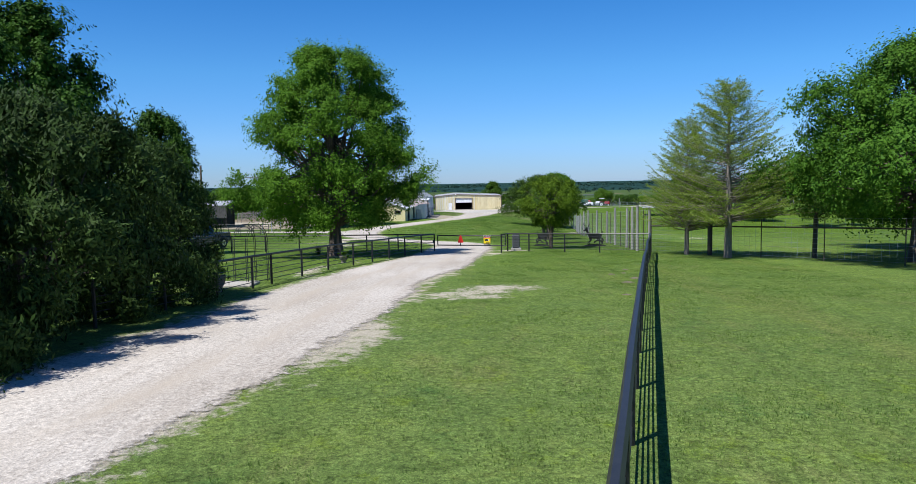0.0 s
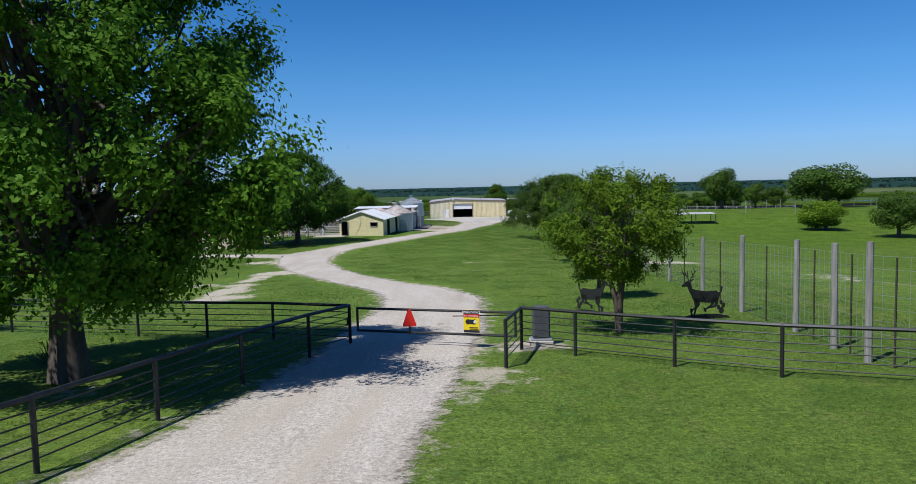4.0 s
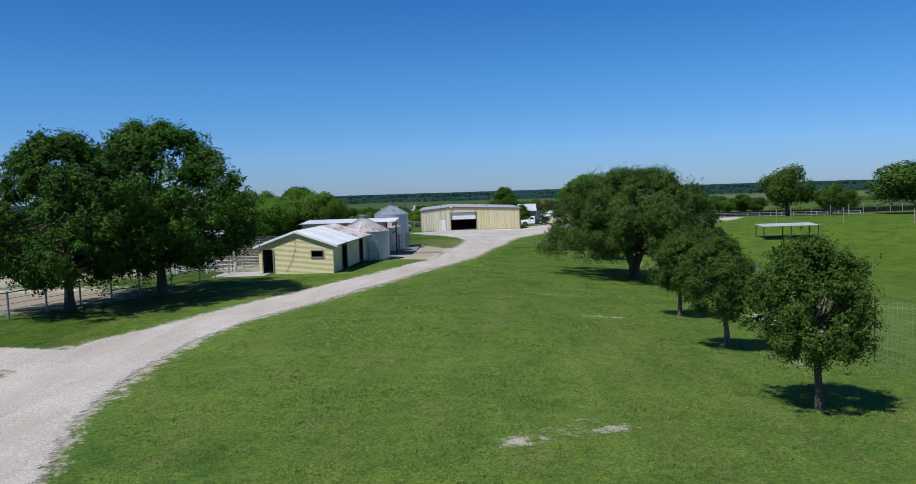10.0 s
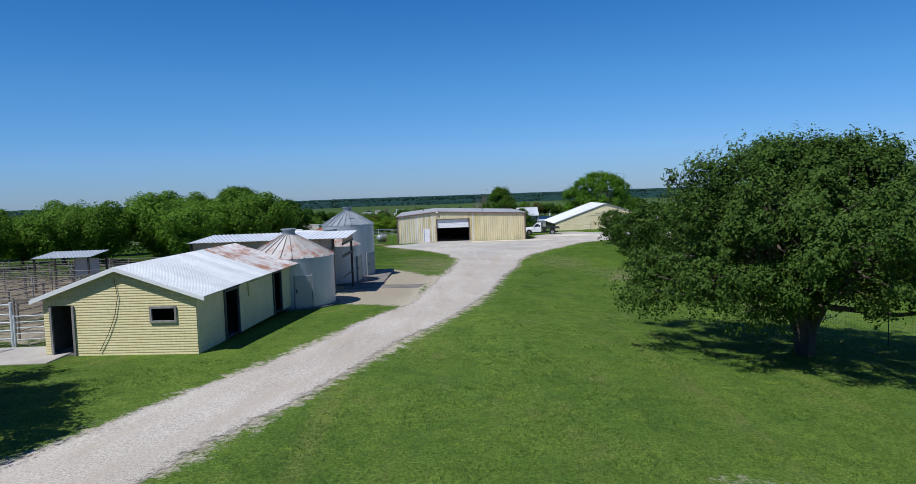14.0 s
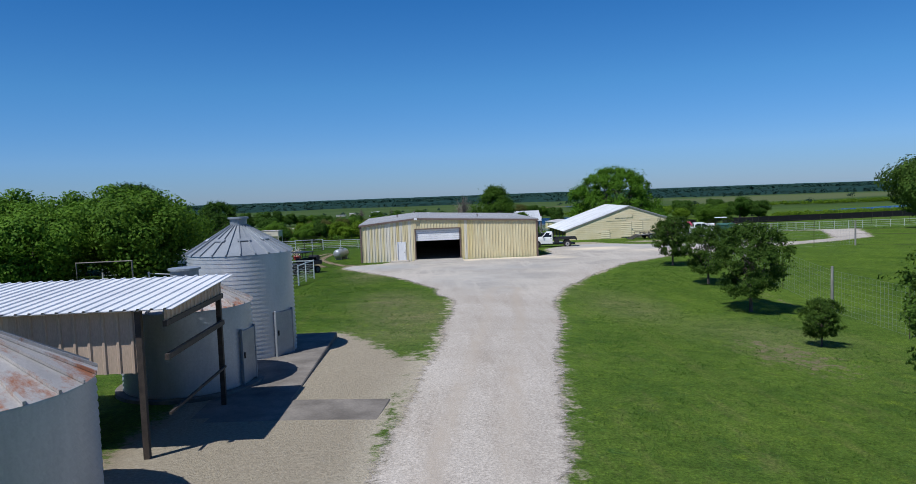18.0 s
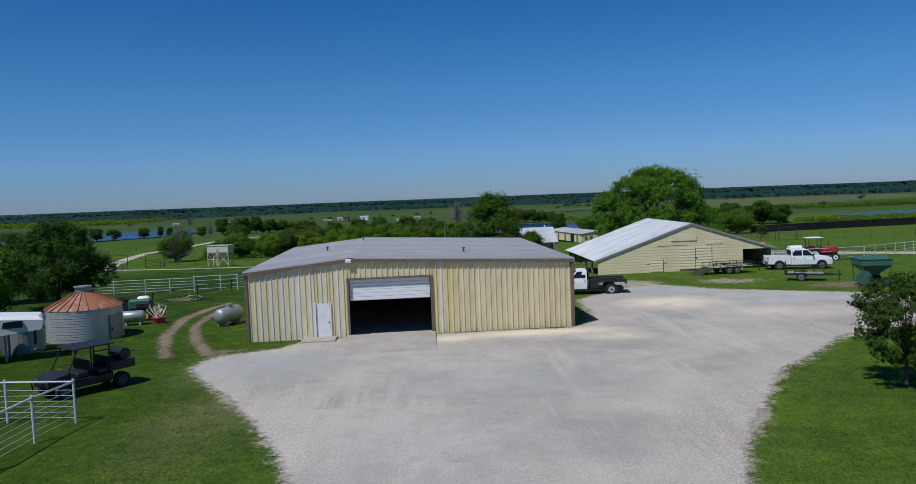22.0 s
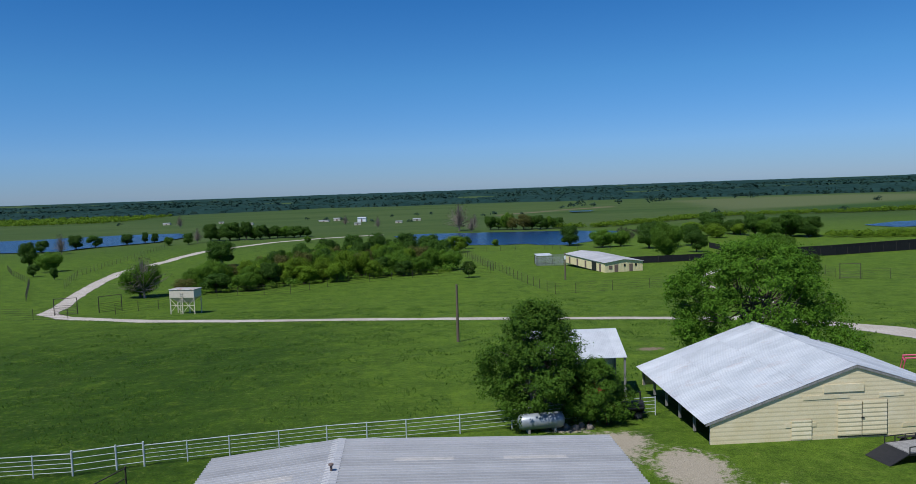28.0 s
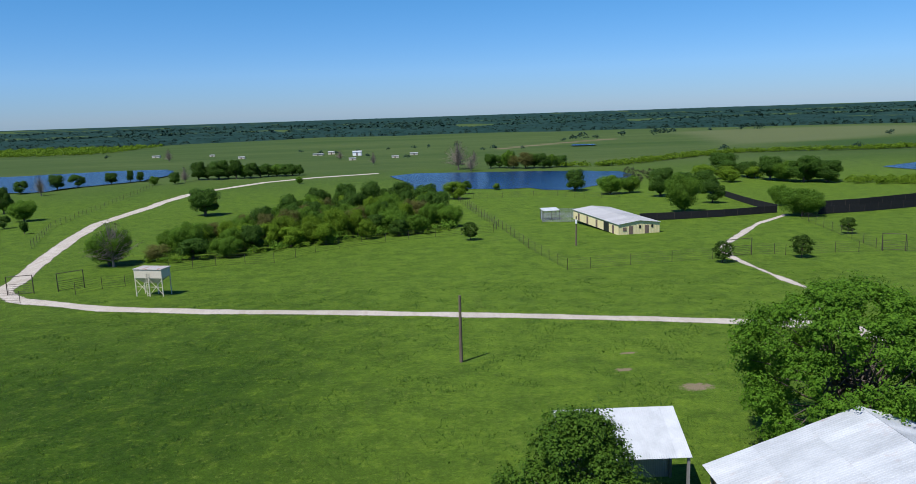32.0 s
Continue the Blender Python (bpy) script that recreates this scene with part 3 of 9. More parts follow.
def clad_h(bm, m, left, right, bottom, top, holes=(), pitch=0.12, h=0.02):
    """Wall sheet with level waves in the local xz plane, facing -y; left and right are functions of z."""
    n = max(2, round((top - bottom) / pitch * 3))
    zs = [bottom + (top - bottom) * i / n for i in range(n + 1)]
    ys = [(0, -h, -h * 0.6)[i % 3] for i in range(n + 1)]
    for i in range(n):
        z0, z1, y0, y1 = zs[i], zs[i + 1], ys[i], ys[i + 1]
        zm = (z0 + z1) / 2
        segs = [(None, None)]
        hs = sorted([hl for hl in holes if hl[2] <= zm <= hl[3]])
        ends = [None]
        for hl in hs:
            ends += [hl[0], hl[1]]
        ends.append(None)
        for a, b in zip(ends[::2], ends[1::2]):
            a0, a1 = (left(z0), left(z1)) if a is None else (a, a)
            b0, b1 = (right(z0), right(z1)) if b is None else (b, b)
            if b0 - a0 < 1e-3 and b1 - a1 < 1e-3:
                continue
            q = [bm.verts.new(m @ Vector(v)) for v in ((a0, y0, z0), (b0, y0, z0), (b1, y1, z1), (a1, y1, z1))]
            bm.faces.new(q)
    return bm


# ---- drive, yard and tracks ----
def chain(x, y, pts):
    """How far inside a line of discs (x, y, half width) each place lies; negative outside."""
    best = np.full(np.shape(x), -1e3)
    for (x0, y0, r0), (x1, y1, r1) in zip(pts, pts[1:]):
        dx, dy = x1 - x0, y1 - y0
        t = np.clip(((x - x0) * dx + (y - y0) * dy) / (dx * dx + dy * dy), 0, 1)
        best = np.maximum(best, r0 + (r1 - r0) * t - np.hypot(x - x0 - t * dx, y - y0 - t * dy))
    return best


def inside(x, y, poly):
    """Signed distance into a polygon."""
    d, sign = np.full(np.shape(x), 1e3), np.zeros(np.shape(x), bool)
    for (x0, y0), (x1, y1) in zip(poly, poly[1:] + poly[:1]):
        dx, dy = x1 - x0, y1 - y0
        t = np.clip(((x - x0) * dx + (y - y0) * dy) / (dx * dx + dy * dy), 0, 1)
        d = np.minimum(d, np.hypot(x - x0 - t * dx, y - y0 - t * dy))
        if dy:
            c = (y0 > y) != (y1 > y)
            sign ^= c & (x < dx * (y - y0) / dy + x0)
    return np.where(sign, d, -d)


DRIVE = [(-7.4, -20, 2.5), (-6.6, 0, 2.4), (-5.7, 11, 2.4), (-4.3, 16.4, 2.4), (-3.6, 22, 2.4), (-2.8, 30.5, 2.6), (-1.6, 38, 2.6), (-1, 42.2, 2.45), (-.2, 47, 2.25), (.35, 52, 2.25), (.65, 58, 2.25), (.7, 62, 2.3), (.45, 66, 2.4)]
DRIVE += [(-.85, 70.3, 2.1), (-3.8, 75.4, 1.75), (-6.6, 80.6, 1.9), (-9.3, 86.6, 1.95), (-11.7, 93, 2.3), (-13.0, 99.5, 2.65), (-13.1, 105, 2.65), (-11.8, 110, 2.0), (-9.9, 115.3, 2.2), (-8.2, 120, 2.15), (-6.6, 124.6, 2.1), (-4.2, 132, 2.0),
         (-2.7, 137.7, 2.1), (-.6, 145, 2.1), (.1, 150, 2.3), (1.0, 157, 2.5), (1.7, 163, 2.7), (3, 171, 3.0), (3.5, 178, 3.4), (4.2, 183, 4.2)]
SPUR = [(-60, 108.5, 0.9), (-38, 107.4, 1.1), (-24, 104.4, 1.3), (-14, 101.5, 2.2)]
YARD = [(-.2, 180), (-.5, 184), (-2.2, 189.3), (-4.4, 194.4), (-7, 199), (-9.4, 203.5), (-9, 206), (-6, 207.8), (-4.6, 210.2), (10.4, 210.2), (12, 213), (13, 222), (17, 227.5), (21.5, 229.8),
        (25, 225), (30, 221.3), (36, 218), (42, 217), (48, 221), (52, 229), (57, 240), (61, 252), (66, 256), (69, 252), (63, 240), (57, 228), (53, 220.5), (46, 215.5), (40, 212.5), (33, 208.5), (22.5, 203.6), (16.7, 197.6),
        (12.5, 191.6), (8.7, 183.6), (6.8, 178)]
LOT = [(-8.5, 147.5), (-3, 145), (-2, 158), (-1.8, 160), (-3.8, 165), (-5.5, 168), (-8, 166)]
BACKTRACK = [(66, 252, 4.5), (62, 268, 3.5), (58, 283, 3.2), (50, 297, 2.2), (38, 301.5, 1.7), (16.8, 308.5, 1.7), (5.7, 311.7, 1.7), (-11.5, 316.5, 1.7), (-31.7, 321.3, 1.8), (-48.5, 326.8, 1.8),
             (-67.8, 337.6, 1.8), (-75.5, 347, 2.0), (-78, 358, 2.0), (-84, 376, 2.1), (-97, 420, 2.2), (-107, 459, 2.4), (-109, 492, 2.6), (-111, 534, 2.8), (-109, 562, 3.0), (-104, 578, 3.0), (-92, 600, 3.0), (-84, 615, 3.0),
             (-60, 634, 3.2), (-27, 647, 3.2)]
PENTRACK = [(46, 299, 1.1), (54, 305, 1.05), (59.4, 312, 1.0), (60, 328, 1.0), (61, 343, 1.0), (61.5, 353, 1.2), (66, 365, 1.0), (75, 378, 1.0), (88, 396.5, 1.0), (103, 412, 1.1)]


def drive_field(x, y):
    return np.maximum.reduce([chain(x, y, DRIVE), chain(x, y, SPUR), inside(x, y, YARD)])


def lot_field(x, y):
    return np.maximum(inside(x, y, LOT), -99)


SAND = [(18.9, 218.4, 3.4, 2.9, 1.2), (8.5, 208.9, 4.6, 1.2, 1.0), (3.4, 208.2, 2.2, 1.0, 0.9), (12, 207, 2, 1.5, 0.7), (24, 212, 4, 3, 0.4)]
FINES = [(-6, 203.5, 4.5, 3.5, 1.1), (5, 199, 6, 3, 0.5), (22, 224.5, 8, 3.2, 1.1), (27, 218, 6, 4, 0.9), (2, 190, 5, 6, 0.4)]


def drape(name, field, x0, x1, y0, y1, step, lift, mat, rag, label):
    """A thin bed of stone over the ground wherever the field is above nothing, with a ragged edge."""
    xs, ys = np.arange(x0, x1 + step, step), np.arange(y0, y1 + step, step)
    X, Y = np.meshgrid(xs, ys, indexing="ij")
    f = field(X, Y)
    f = f + 0.42 + rag * (0.25 * vnoise(X, Y, 2.3, 1) + 0.5 * vnoise(X, Y, 6.0, 3))
    V, F4 = [], []
    i, j = np.nonzero((f[:-1, :-1] > 0) | (f[1:, :-1] > 0) | (f[1:, 1:] > 0) | (f[:-1, 1:] > 0))
    cx = np.stack([i, i + 1, i + 1, i], 1)
    cy = np.stack([j, j, j + 1, j + 1], 1)
    fv, px, py = f[cx, cy], xs[cx].copy(), ys[cy].copy()
    # outer corners slide along their cell edge to where the field is nothing
    for k in range(4):
        for nb in ((k + 1) % 4, (k + 3) % 4):
            out = (fv[:, k] <= 0) & (fv[:, nb] > 0)
            t = np.where(out, fv[:, nb] / np.maximum(fv[:, nb] - fv[:, k], 1e-6), 0)
            px[:, k] = np.where(out, xs[cx[:, nb]] + (xs[cx[:, k]] - xs[cx[:, nb]]) * t, px[:, k])
            py[:, k] = np.where(out, ys[cy[:, nb]] + (ys[cy[:, k]] - ys[cy[:, nb]]) * t, py[:, k])
    few = (fv > 0).sum(1) == 1
    opp = np.argmax(fv, 1)
    for k in range(4):
        m = few & (opp == (k + 2) % 4)
        px[m, k] = (px[m, (k + 1) % 4] + px[m, (k + 3) % 4]) / 2
        py[m, k] = (py[m, (k + 1) % 4] + py[m, (k + 3) % 4]) / 2
    edge = np.clip(f[cx, cy] / 1.5, 0, 1)
    pz = land(px, py) + 0.02 * vnoise(px, py, 6, 8) * np.interp(np.hypot(px, py - 120), [150, 260], [1, 0]) + 0.006 + lift * edge + 0.008 * vnoise(px, py, 0.5, 5)
    me = fast_mesh(name, np.stack([px, py, pz], -1).reshape(-1, 3), np.arange(len(px) * 4).reshape(-1, 4))
    spots = lambda rows: np.maximum.reduce([k * np.clip(1.3 - np.hypot((px - cx) / rx, (py - cy) / ry), 0, 1) for cx, cy, rx, ry, k in rows])
    mid = chain(px, py, [(x, y, 0) for x, y, r in DRIVE])
    for key, val in (("edge", edge), ("yard", np.clip(inside(px, py, YARD) / 4, 0, 0.85)), ("sand", spots(SAND)), ("fines", spots(FINES)), ("rut", 0.85 * np.exp(-((-mid - 0.85) / 0.28) ** 2) * (py < 185))):
        at = me.attributes.new(key, "FLOAT", "POINT")
        at.data.foreach_set("value", val.ravel().astype(np.float32))
    return tagged(hang(name, me, mat), label, "road", kind="structure")


drape("road", drive_field, -60, 84, -20, 260, 0.3, 0.03, GRAVEL, 0.55, "pale crushed limestone drive and yard")
drape("road_back", lambda x, y: chain(x, y, BACKTRACK), -150, 105, 225, 652, 0.8, 0.06, GRAVEL, 0.5, "pale gravel track across the pasture")
drape("road_pens", lambda x, y: chain(x, y, PENTRACK), 40, 110, 280, 420, 0.5, 0.05, GRAVEL, 0.7, "narrow gravel track to the screened pens")

for ruts in ([(-11.5, 206.7, 0.18), (-13.8, 213.5, 0.25), (-15.1, 221.1, 0.24), (-14.9, 226.6, 0.2), (-14.1, 230.5, 0.12)], [(-9.3, 206.9, 0.14), (-11.1, 210.7, 0.26), (-13, 216.5, 0.3), (-13.6, 221.7, 0.24), (-13.45, 228.6, 0.14)]):
    drape("rut", lambda x, y: chain(x, y, ruts) + 0.4, -17, -8, 205, 232, 0.25, 0.004, DIRTROAD, 0.35, "bare brown wheel rut across the grass")

DRY = [(-2.2, 172, 2.6, 8, 1.0), (-3.2, 178, 2.5, 6, 0.9), (10.8, 176, 2.6, 6, 0.6), (15, 168, 4, 5, 0.5), (-6, 195, 2.2, 6, 0.6), (-7.5, 203, 2, 4, 0.7), (8.6, 188, 1.6, 8, 0.6)]
# bare or worn places in the grass: x, y, half length each way, strength
GATE_BARE = [(1.2, 26.54, 2.5, 1.1, 0.82), (-1.3, 20, 1.6, 5, 0.7), (2.2, 28.6, 2.4, 1.7, 0.76), (0.6, 27, 1.6, 1.2, 0.7), (2.9, 48.8, 1.3, 1.5, 0.75), (1.68, 28.53, 1.6, 0.8, 0.8), (-6.04, 37.29, 0.8, 5.6, 0.75), (-4.53, 42.86, 0.72, 4.8, 0.75), (4.07, 52.41, 1.76, 1.12, 1), (3.27, 47.63, 1.76, 1.6, 0.5), (-6.44, 47.63, 2, 1.6, 0.6)]
WEST_BARE = [(-10.5, 67, 0.9, 2.2, 1.2), (-10.9, 70.2, 0.9, 2, 1.2), (-11, 72.5, 0.9, 2, 1.2), (-11.4, 75.2, 0.8, 2, 1.1), (-11.7, 78.4, 0.7, 2.2, 1.1), (-11.7, 81.3, 0.8, 2.4, 1.2), (-11.5, 85, 1.3, 2.4, 1.3), (-8.6, 66.4, 0.6, 2, 0.95), (-8.5, 69.5, 0.6, 2.2, 0.9), (-9.5, 73.2, 0.5, 2, 0.85), (-13.8, 75.7, 2.2, 2.2, 0.65), (-9.8, 85.5, 1.5, 2, 0.85), (-16, 95, 2.5, 3, 0.7), (-9.7, 68.2, 1.7, 2.2, 0.95), (-10.6, 71.5, 1.7, 2.4, 0.95), (-11.2, 75, 1.5, 2.5, 0.9), (-11.7, 79, 1.2, 2.6, 0.85), (-12.6, 84, 1.2, 3, 0.85)]
LAWN_BARE = [(19.5, 92, 1.6, 6, 0.9), (13.2, 88.5, 1.3, 5, 0.75), (12.6, 101, 1, 6, 0.6), (2.2, 91, 0.9, 0.8, 0.75), (1, 87.5, 0.8, 0.5, 0.8), (3.6, 95, 0.5, 0.4, 0.8), (5.5, 100, 0.7, 0.5, 0.7), (2, 84, 4, 3, 0.45), (4, 92, 3, 2, 0.5), (0, 100, 3, 3, 0.35), (17, 92, 3, 8, 0.75), (17, 110, 2.5, 10, 0.7), (-30, 120, 13, 11, 0.95), (22, 72, 3, 6, 0.55), (30, 120, 8, 2, 0.5), (8, 111, 3, 1.2, 0.6), (6, 119, 2.2, 1, 0.55)]
LOT_BARE = [(-18.5, 141, 6, 7, 1), (19, 150, 2, 14, 0.6), (14, 163, 4, 9, 0.55), (21, 180, 1.5, 12, 0.5), (-5, 160, 3, 8, 0.95), (-4, 170, 3.4, 5, 0.38), (-2.5, 176, 2, 7, 0.36), (-40, 150, 22, 28, 1.3), (-20, 185, 8, 8, 1), (40, 150, 10, 2, 0.5), (13, 193, 1, 3, 0.8), (9.5, 186, 0.9, 4, 0.8), (18, 199.5, 3, 0.9, 0.7)]
YARD_BARE = [(13.5, 242, 3.5, 3.5, 0.9), (16.5, 236.5, 3.4, 5, 0.9), (19.5, 231, 4, 3.8, 0.9), (11, 245.5, 3, 1.5, 0.8), (-12.4, 212, 1.3, 4, 0.45), (-14, 219, 1.2, 5, 0.4), (-19.2, 234, 2.4, 2, 0.8), (28, 230, 6, 4, 0.65), (35, 224, 6, 4, 0.7), (12, 240, 5, 5, 0.75), (-9, 207.5, 3, 1.5, 0.7), (11.5, 209.6, 2, 1.2, 0.8), (26.6, 276.6, 2.6, 1.9, 0.85), (23.6, 289, 1.3, 0.8, 1), (29.2, 280.5, 1.2, 0.8, 0.8), (31, 264, 3, 1.5, 0.6), (21.5, 283, 1.4, 1, 0.95)]
BARE = GATE_BARE + WEST_BARE + LAWN_BARE + LOT_BARE + YARD_BARE


def graded(a, b, near0, near1, fine, grow):
    """Grid lines: even between near0 and near1, wider and wider outside."""
    mid = list(np.arange(near0, near1 + fine / 2, fine))
    lo, hi, s = [], [], fine
    v = near0
    while v > a:
        s *= grow
        v -= s
        lo.append(v)
    s, v = fine, near1
    while v < b:
        s *= grow
        v += s
        hi.append(v)
    return np.array(lo[::-1] + mid + hi)


HAYFIELD = [(257, 814), (300, 1000), (313, 1120), (400, 1140), (560, 1120), (620, 1010), (491, 900), (339, 828)]
CROP = [(285, 792), (438, 852), (560, 880), (640, 820), (420, 752), (330, 750)]
TILLED = [(74, 877, 5), (120, 925, 5), (160, 960, 6), (199, 990, 6)]


def wood_edge(x):
    """Where the bottom-land woods begin."""
    return np.interp(x, [-1500, -700, -602, -399, -351, -183, 73, 283, 548, 644, 900, 1500], [1600, 1400, 1300, 1206, 1290, 1400, 1362, 1287, 1210, 1147, 1120, 1100]) + 22 * vnoise(x, 0 * x, 60, 2)


def wooded_land(x, y):
    """Above nothing where the far woods stand, below where fields lie between them."""
    return vnoise(x * 0.3, y, 190, 62) + 0.45 * vnoise(x, y, 70, 64) + 0.1


def ground():
    xs, ys = graded(-6000, 6000, -46, 60, 1.0, 1.075), graded(-1500, 6000, -12, 300, 1.0, 1.028)
    X, Y = np.meshgrid(xs, ys, indexing="ij")
    Z = land(X, Y)
    near = np.interp(np.hypot(X, Y - 120), [150, 260], [1, 0])
    Z = Z + 0.05 * vnoise(X, Y, 6, 8) * near * 0.4 - 0.012 * np.clip(drive_field(X, Y), 0, 1) * near
    nx, ny = X.shape
    idx = np.arange(nx * ny).reshape(nx, ny)
    F4 = np.stack([idx[:-1, :-1], idx[1:, :-1], idx[1:, 1:], idx[:-1, 1:]], -1).reshape(-1, 4)
    me = fast_mesh("ground", np.stack([X, Y, Z], -1).reshape(-1, 3), F4)
    d = drive_field(X, Y)
    bare = np.clip((d + 1.5) / 2.1, 0, 1) ** 1.2 * 0.8
    bare = np.maximum(bare, np.clip((d + 1.9) / 2.2, 0, 1) * np.interp(Y, [36, 62], [0.58, 0]))
    bare = np.maximum(bare, np.clip((lot_field(X, Y) + 1.4) / 1.8, 0, 1))
    for cx, cy, rx, ry, k in BARE:
        bare = np.maximum(bare, k * np.clip(1.25 - np.hypot((X - cx) / rx, (Y - cy) / ry), 0, 1))
    at = me.attributes.new("bare", "FLOAT", "POINT")
    at.data.foreach_set("value", bare.ravel().astype(np.float32))
    past = np.interp(Y, [60, 125, 155, 190, 215], [0, 0.12, 0.5, 0.85, 1]) + np.clip((X - 24) / 6, 0, 1) * 0.6 + np.clip((-X - 13) / 5, 0, 1) * 0.5 * np.interp(Y, [48, 85], [0, 1])
    at = me.attributes.new("pasture", "FLOAT", "POINT")
    at.data.foreach_set("value", np.clip(past, 0, 0.95).ravel().astype(np.float32))
    at = me.attributes.new("dry", "FLOAT", "POINT")
    at.data.foreach_set("value", np.maximum.reduce([np.interp(Y, [20, 45], [0.3, 0])] + [np.clip(1.3 * k - k * np.hypot((X - cx) / rx, (Y - cy) / ry), 0, k) for cx, cy, rx, ry, k in DRY] + [0.75 * np.clip(1 + np.minimum(lot_field(X, Y), 0) / 2.2, 0, 1) * (Y > 178)]).ravel().astype(np.float32))
    at = me.attributes.new("soil", "FLOAT", "POINT")
    at.data.foreach_set("value", (np.clip((Y - 125) / 25, 0, 1) * np.clip(-d / 0.8, 0, 1) * np.where((X > -9) & (X < 2) & (Y > 144) & (Y < 179), 0.45, 1) * np.where(((lot_field(X, Y) > -1.5) & (Y > 178)) | ((X > 7) & (Y > 226) & (Y < 262)), 0.4, 1) + 0.6 * (X < -21) * (Y > 100) * (Y < 125)).ravel().astype(np.float32))
    edge = wood_edge(X)
    soft = lambda d, w: np.clip(0.5 + d / w, 0, 1)
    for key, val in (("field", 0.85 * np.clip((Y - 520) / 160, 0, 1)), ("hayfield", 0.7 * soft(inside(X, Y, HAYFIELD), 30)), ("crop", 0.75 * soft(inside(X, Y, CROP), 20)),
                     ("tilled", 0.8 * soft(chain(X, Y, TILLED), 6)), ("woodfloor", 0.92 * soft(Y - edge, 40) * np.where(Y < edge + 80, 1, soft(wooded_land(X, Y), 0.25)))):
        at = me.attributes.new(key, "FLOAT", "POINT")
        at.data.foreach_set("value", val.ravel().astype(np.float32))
    return tagged(hang("ground", me, MEADOW, smooth=True), "mown green lawn and pasture with bare worn patches", "ground", kind="structure")


ground()


def pond(name, outline, label):
    bm = bmesh.new()
    vs = []
    for i, (x, y) in enumerate(outline):
        x1, y1 = outline[(i + 1) % len(outline)]
        for k in range(6):
            t = k / 6
            a, b = x + (x1 - x) * t, y + (y1 - y) * t
            vs.append(bm.verts.new((a + 2.5 * float(vnoise(a, b, 9, 3)), b + 2.5 * float(vnoise(a, b, 9, 6)), max(gz(a, b), -15) + 0.12)))
    zt = max(v.co.z for v in vs)
    for v in vs:
        v.co.z = zt
    bm.faces.new(vs)
    bmesh.ops.triangulate(bm, faces=bm.faces[:])
    return tagged(part(name, bm, WATER), label, "pond", kind="structure")


pond("water", [(-17, 622), (-6, 634), (27, 628), (59, 621), (90, 611), (106, 600), (108, 577), (90, 548), (72, 528), (61, 524), (47, 536), (19, 540), (1, 530), (-8, 586)], "wind-ruffled blue stock pond in the pasture")
pond("water_left", [(-330, 640), (-226, 606), (-198, 602), (-188, 623), (-173, 636), (-163, 652), (-158, 687), (-164, 711), (-178, 740), (-216, 747), (-251, 732), (-293, 724), (-420, 745), (-430, 680)], "long blue stock pond beyond the track")
pond("water_right", [(232, 571), (262, 588), (310, 606), (340, 585), (300, 556), (236, 550)], "narrow blue pond beyond the brush")
pond("water_far", [(136, 868), (156, 862), (160, 878), (138, 886)], "small pale stock pond in the bottom land")


# ---- trees ----
def limb(V, F, pts, radii, n=6):
    pts = np.asarray(pts, float)
    base = sum(len(v) for v in V)
    rings = []
    for i in range(len(pts)):
        d = pts[min(i + 1, len(pts) - 1)] - pts[max(i - 1, 0)]
        d = d / (np.linalg.norm(d) + 1e-9)
        a = np.cross(d, (0.31, 0.22, 0.92) if abs(d[2]) < 0.9 else (1, 0, 0))
        a /= np.linalg.norm(a)
        b = np.cross(d, a)
        an = np.arange(n) * 2 * math.pi / n
        rings.append(pts[i] + radii[i] * (np.cos(an)[:, None] * a + np.sin(an)[:, None] * b))
    V.append(np.concatenate(rings))
    for i in range(len(pts) - 1):
        for k in range(n):
            F.append((base + i * n + k, base + i * n + (k + 1) % n, base + (i + 1) * n + (k + 1) % n, base + (i + 1) * n + k))


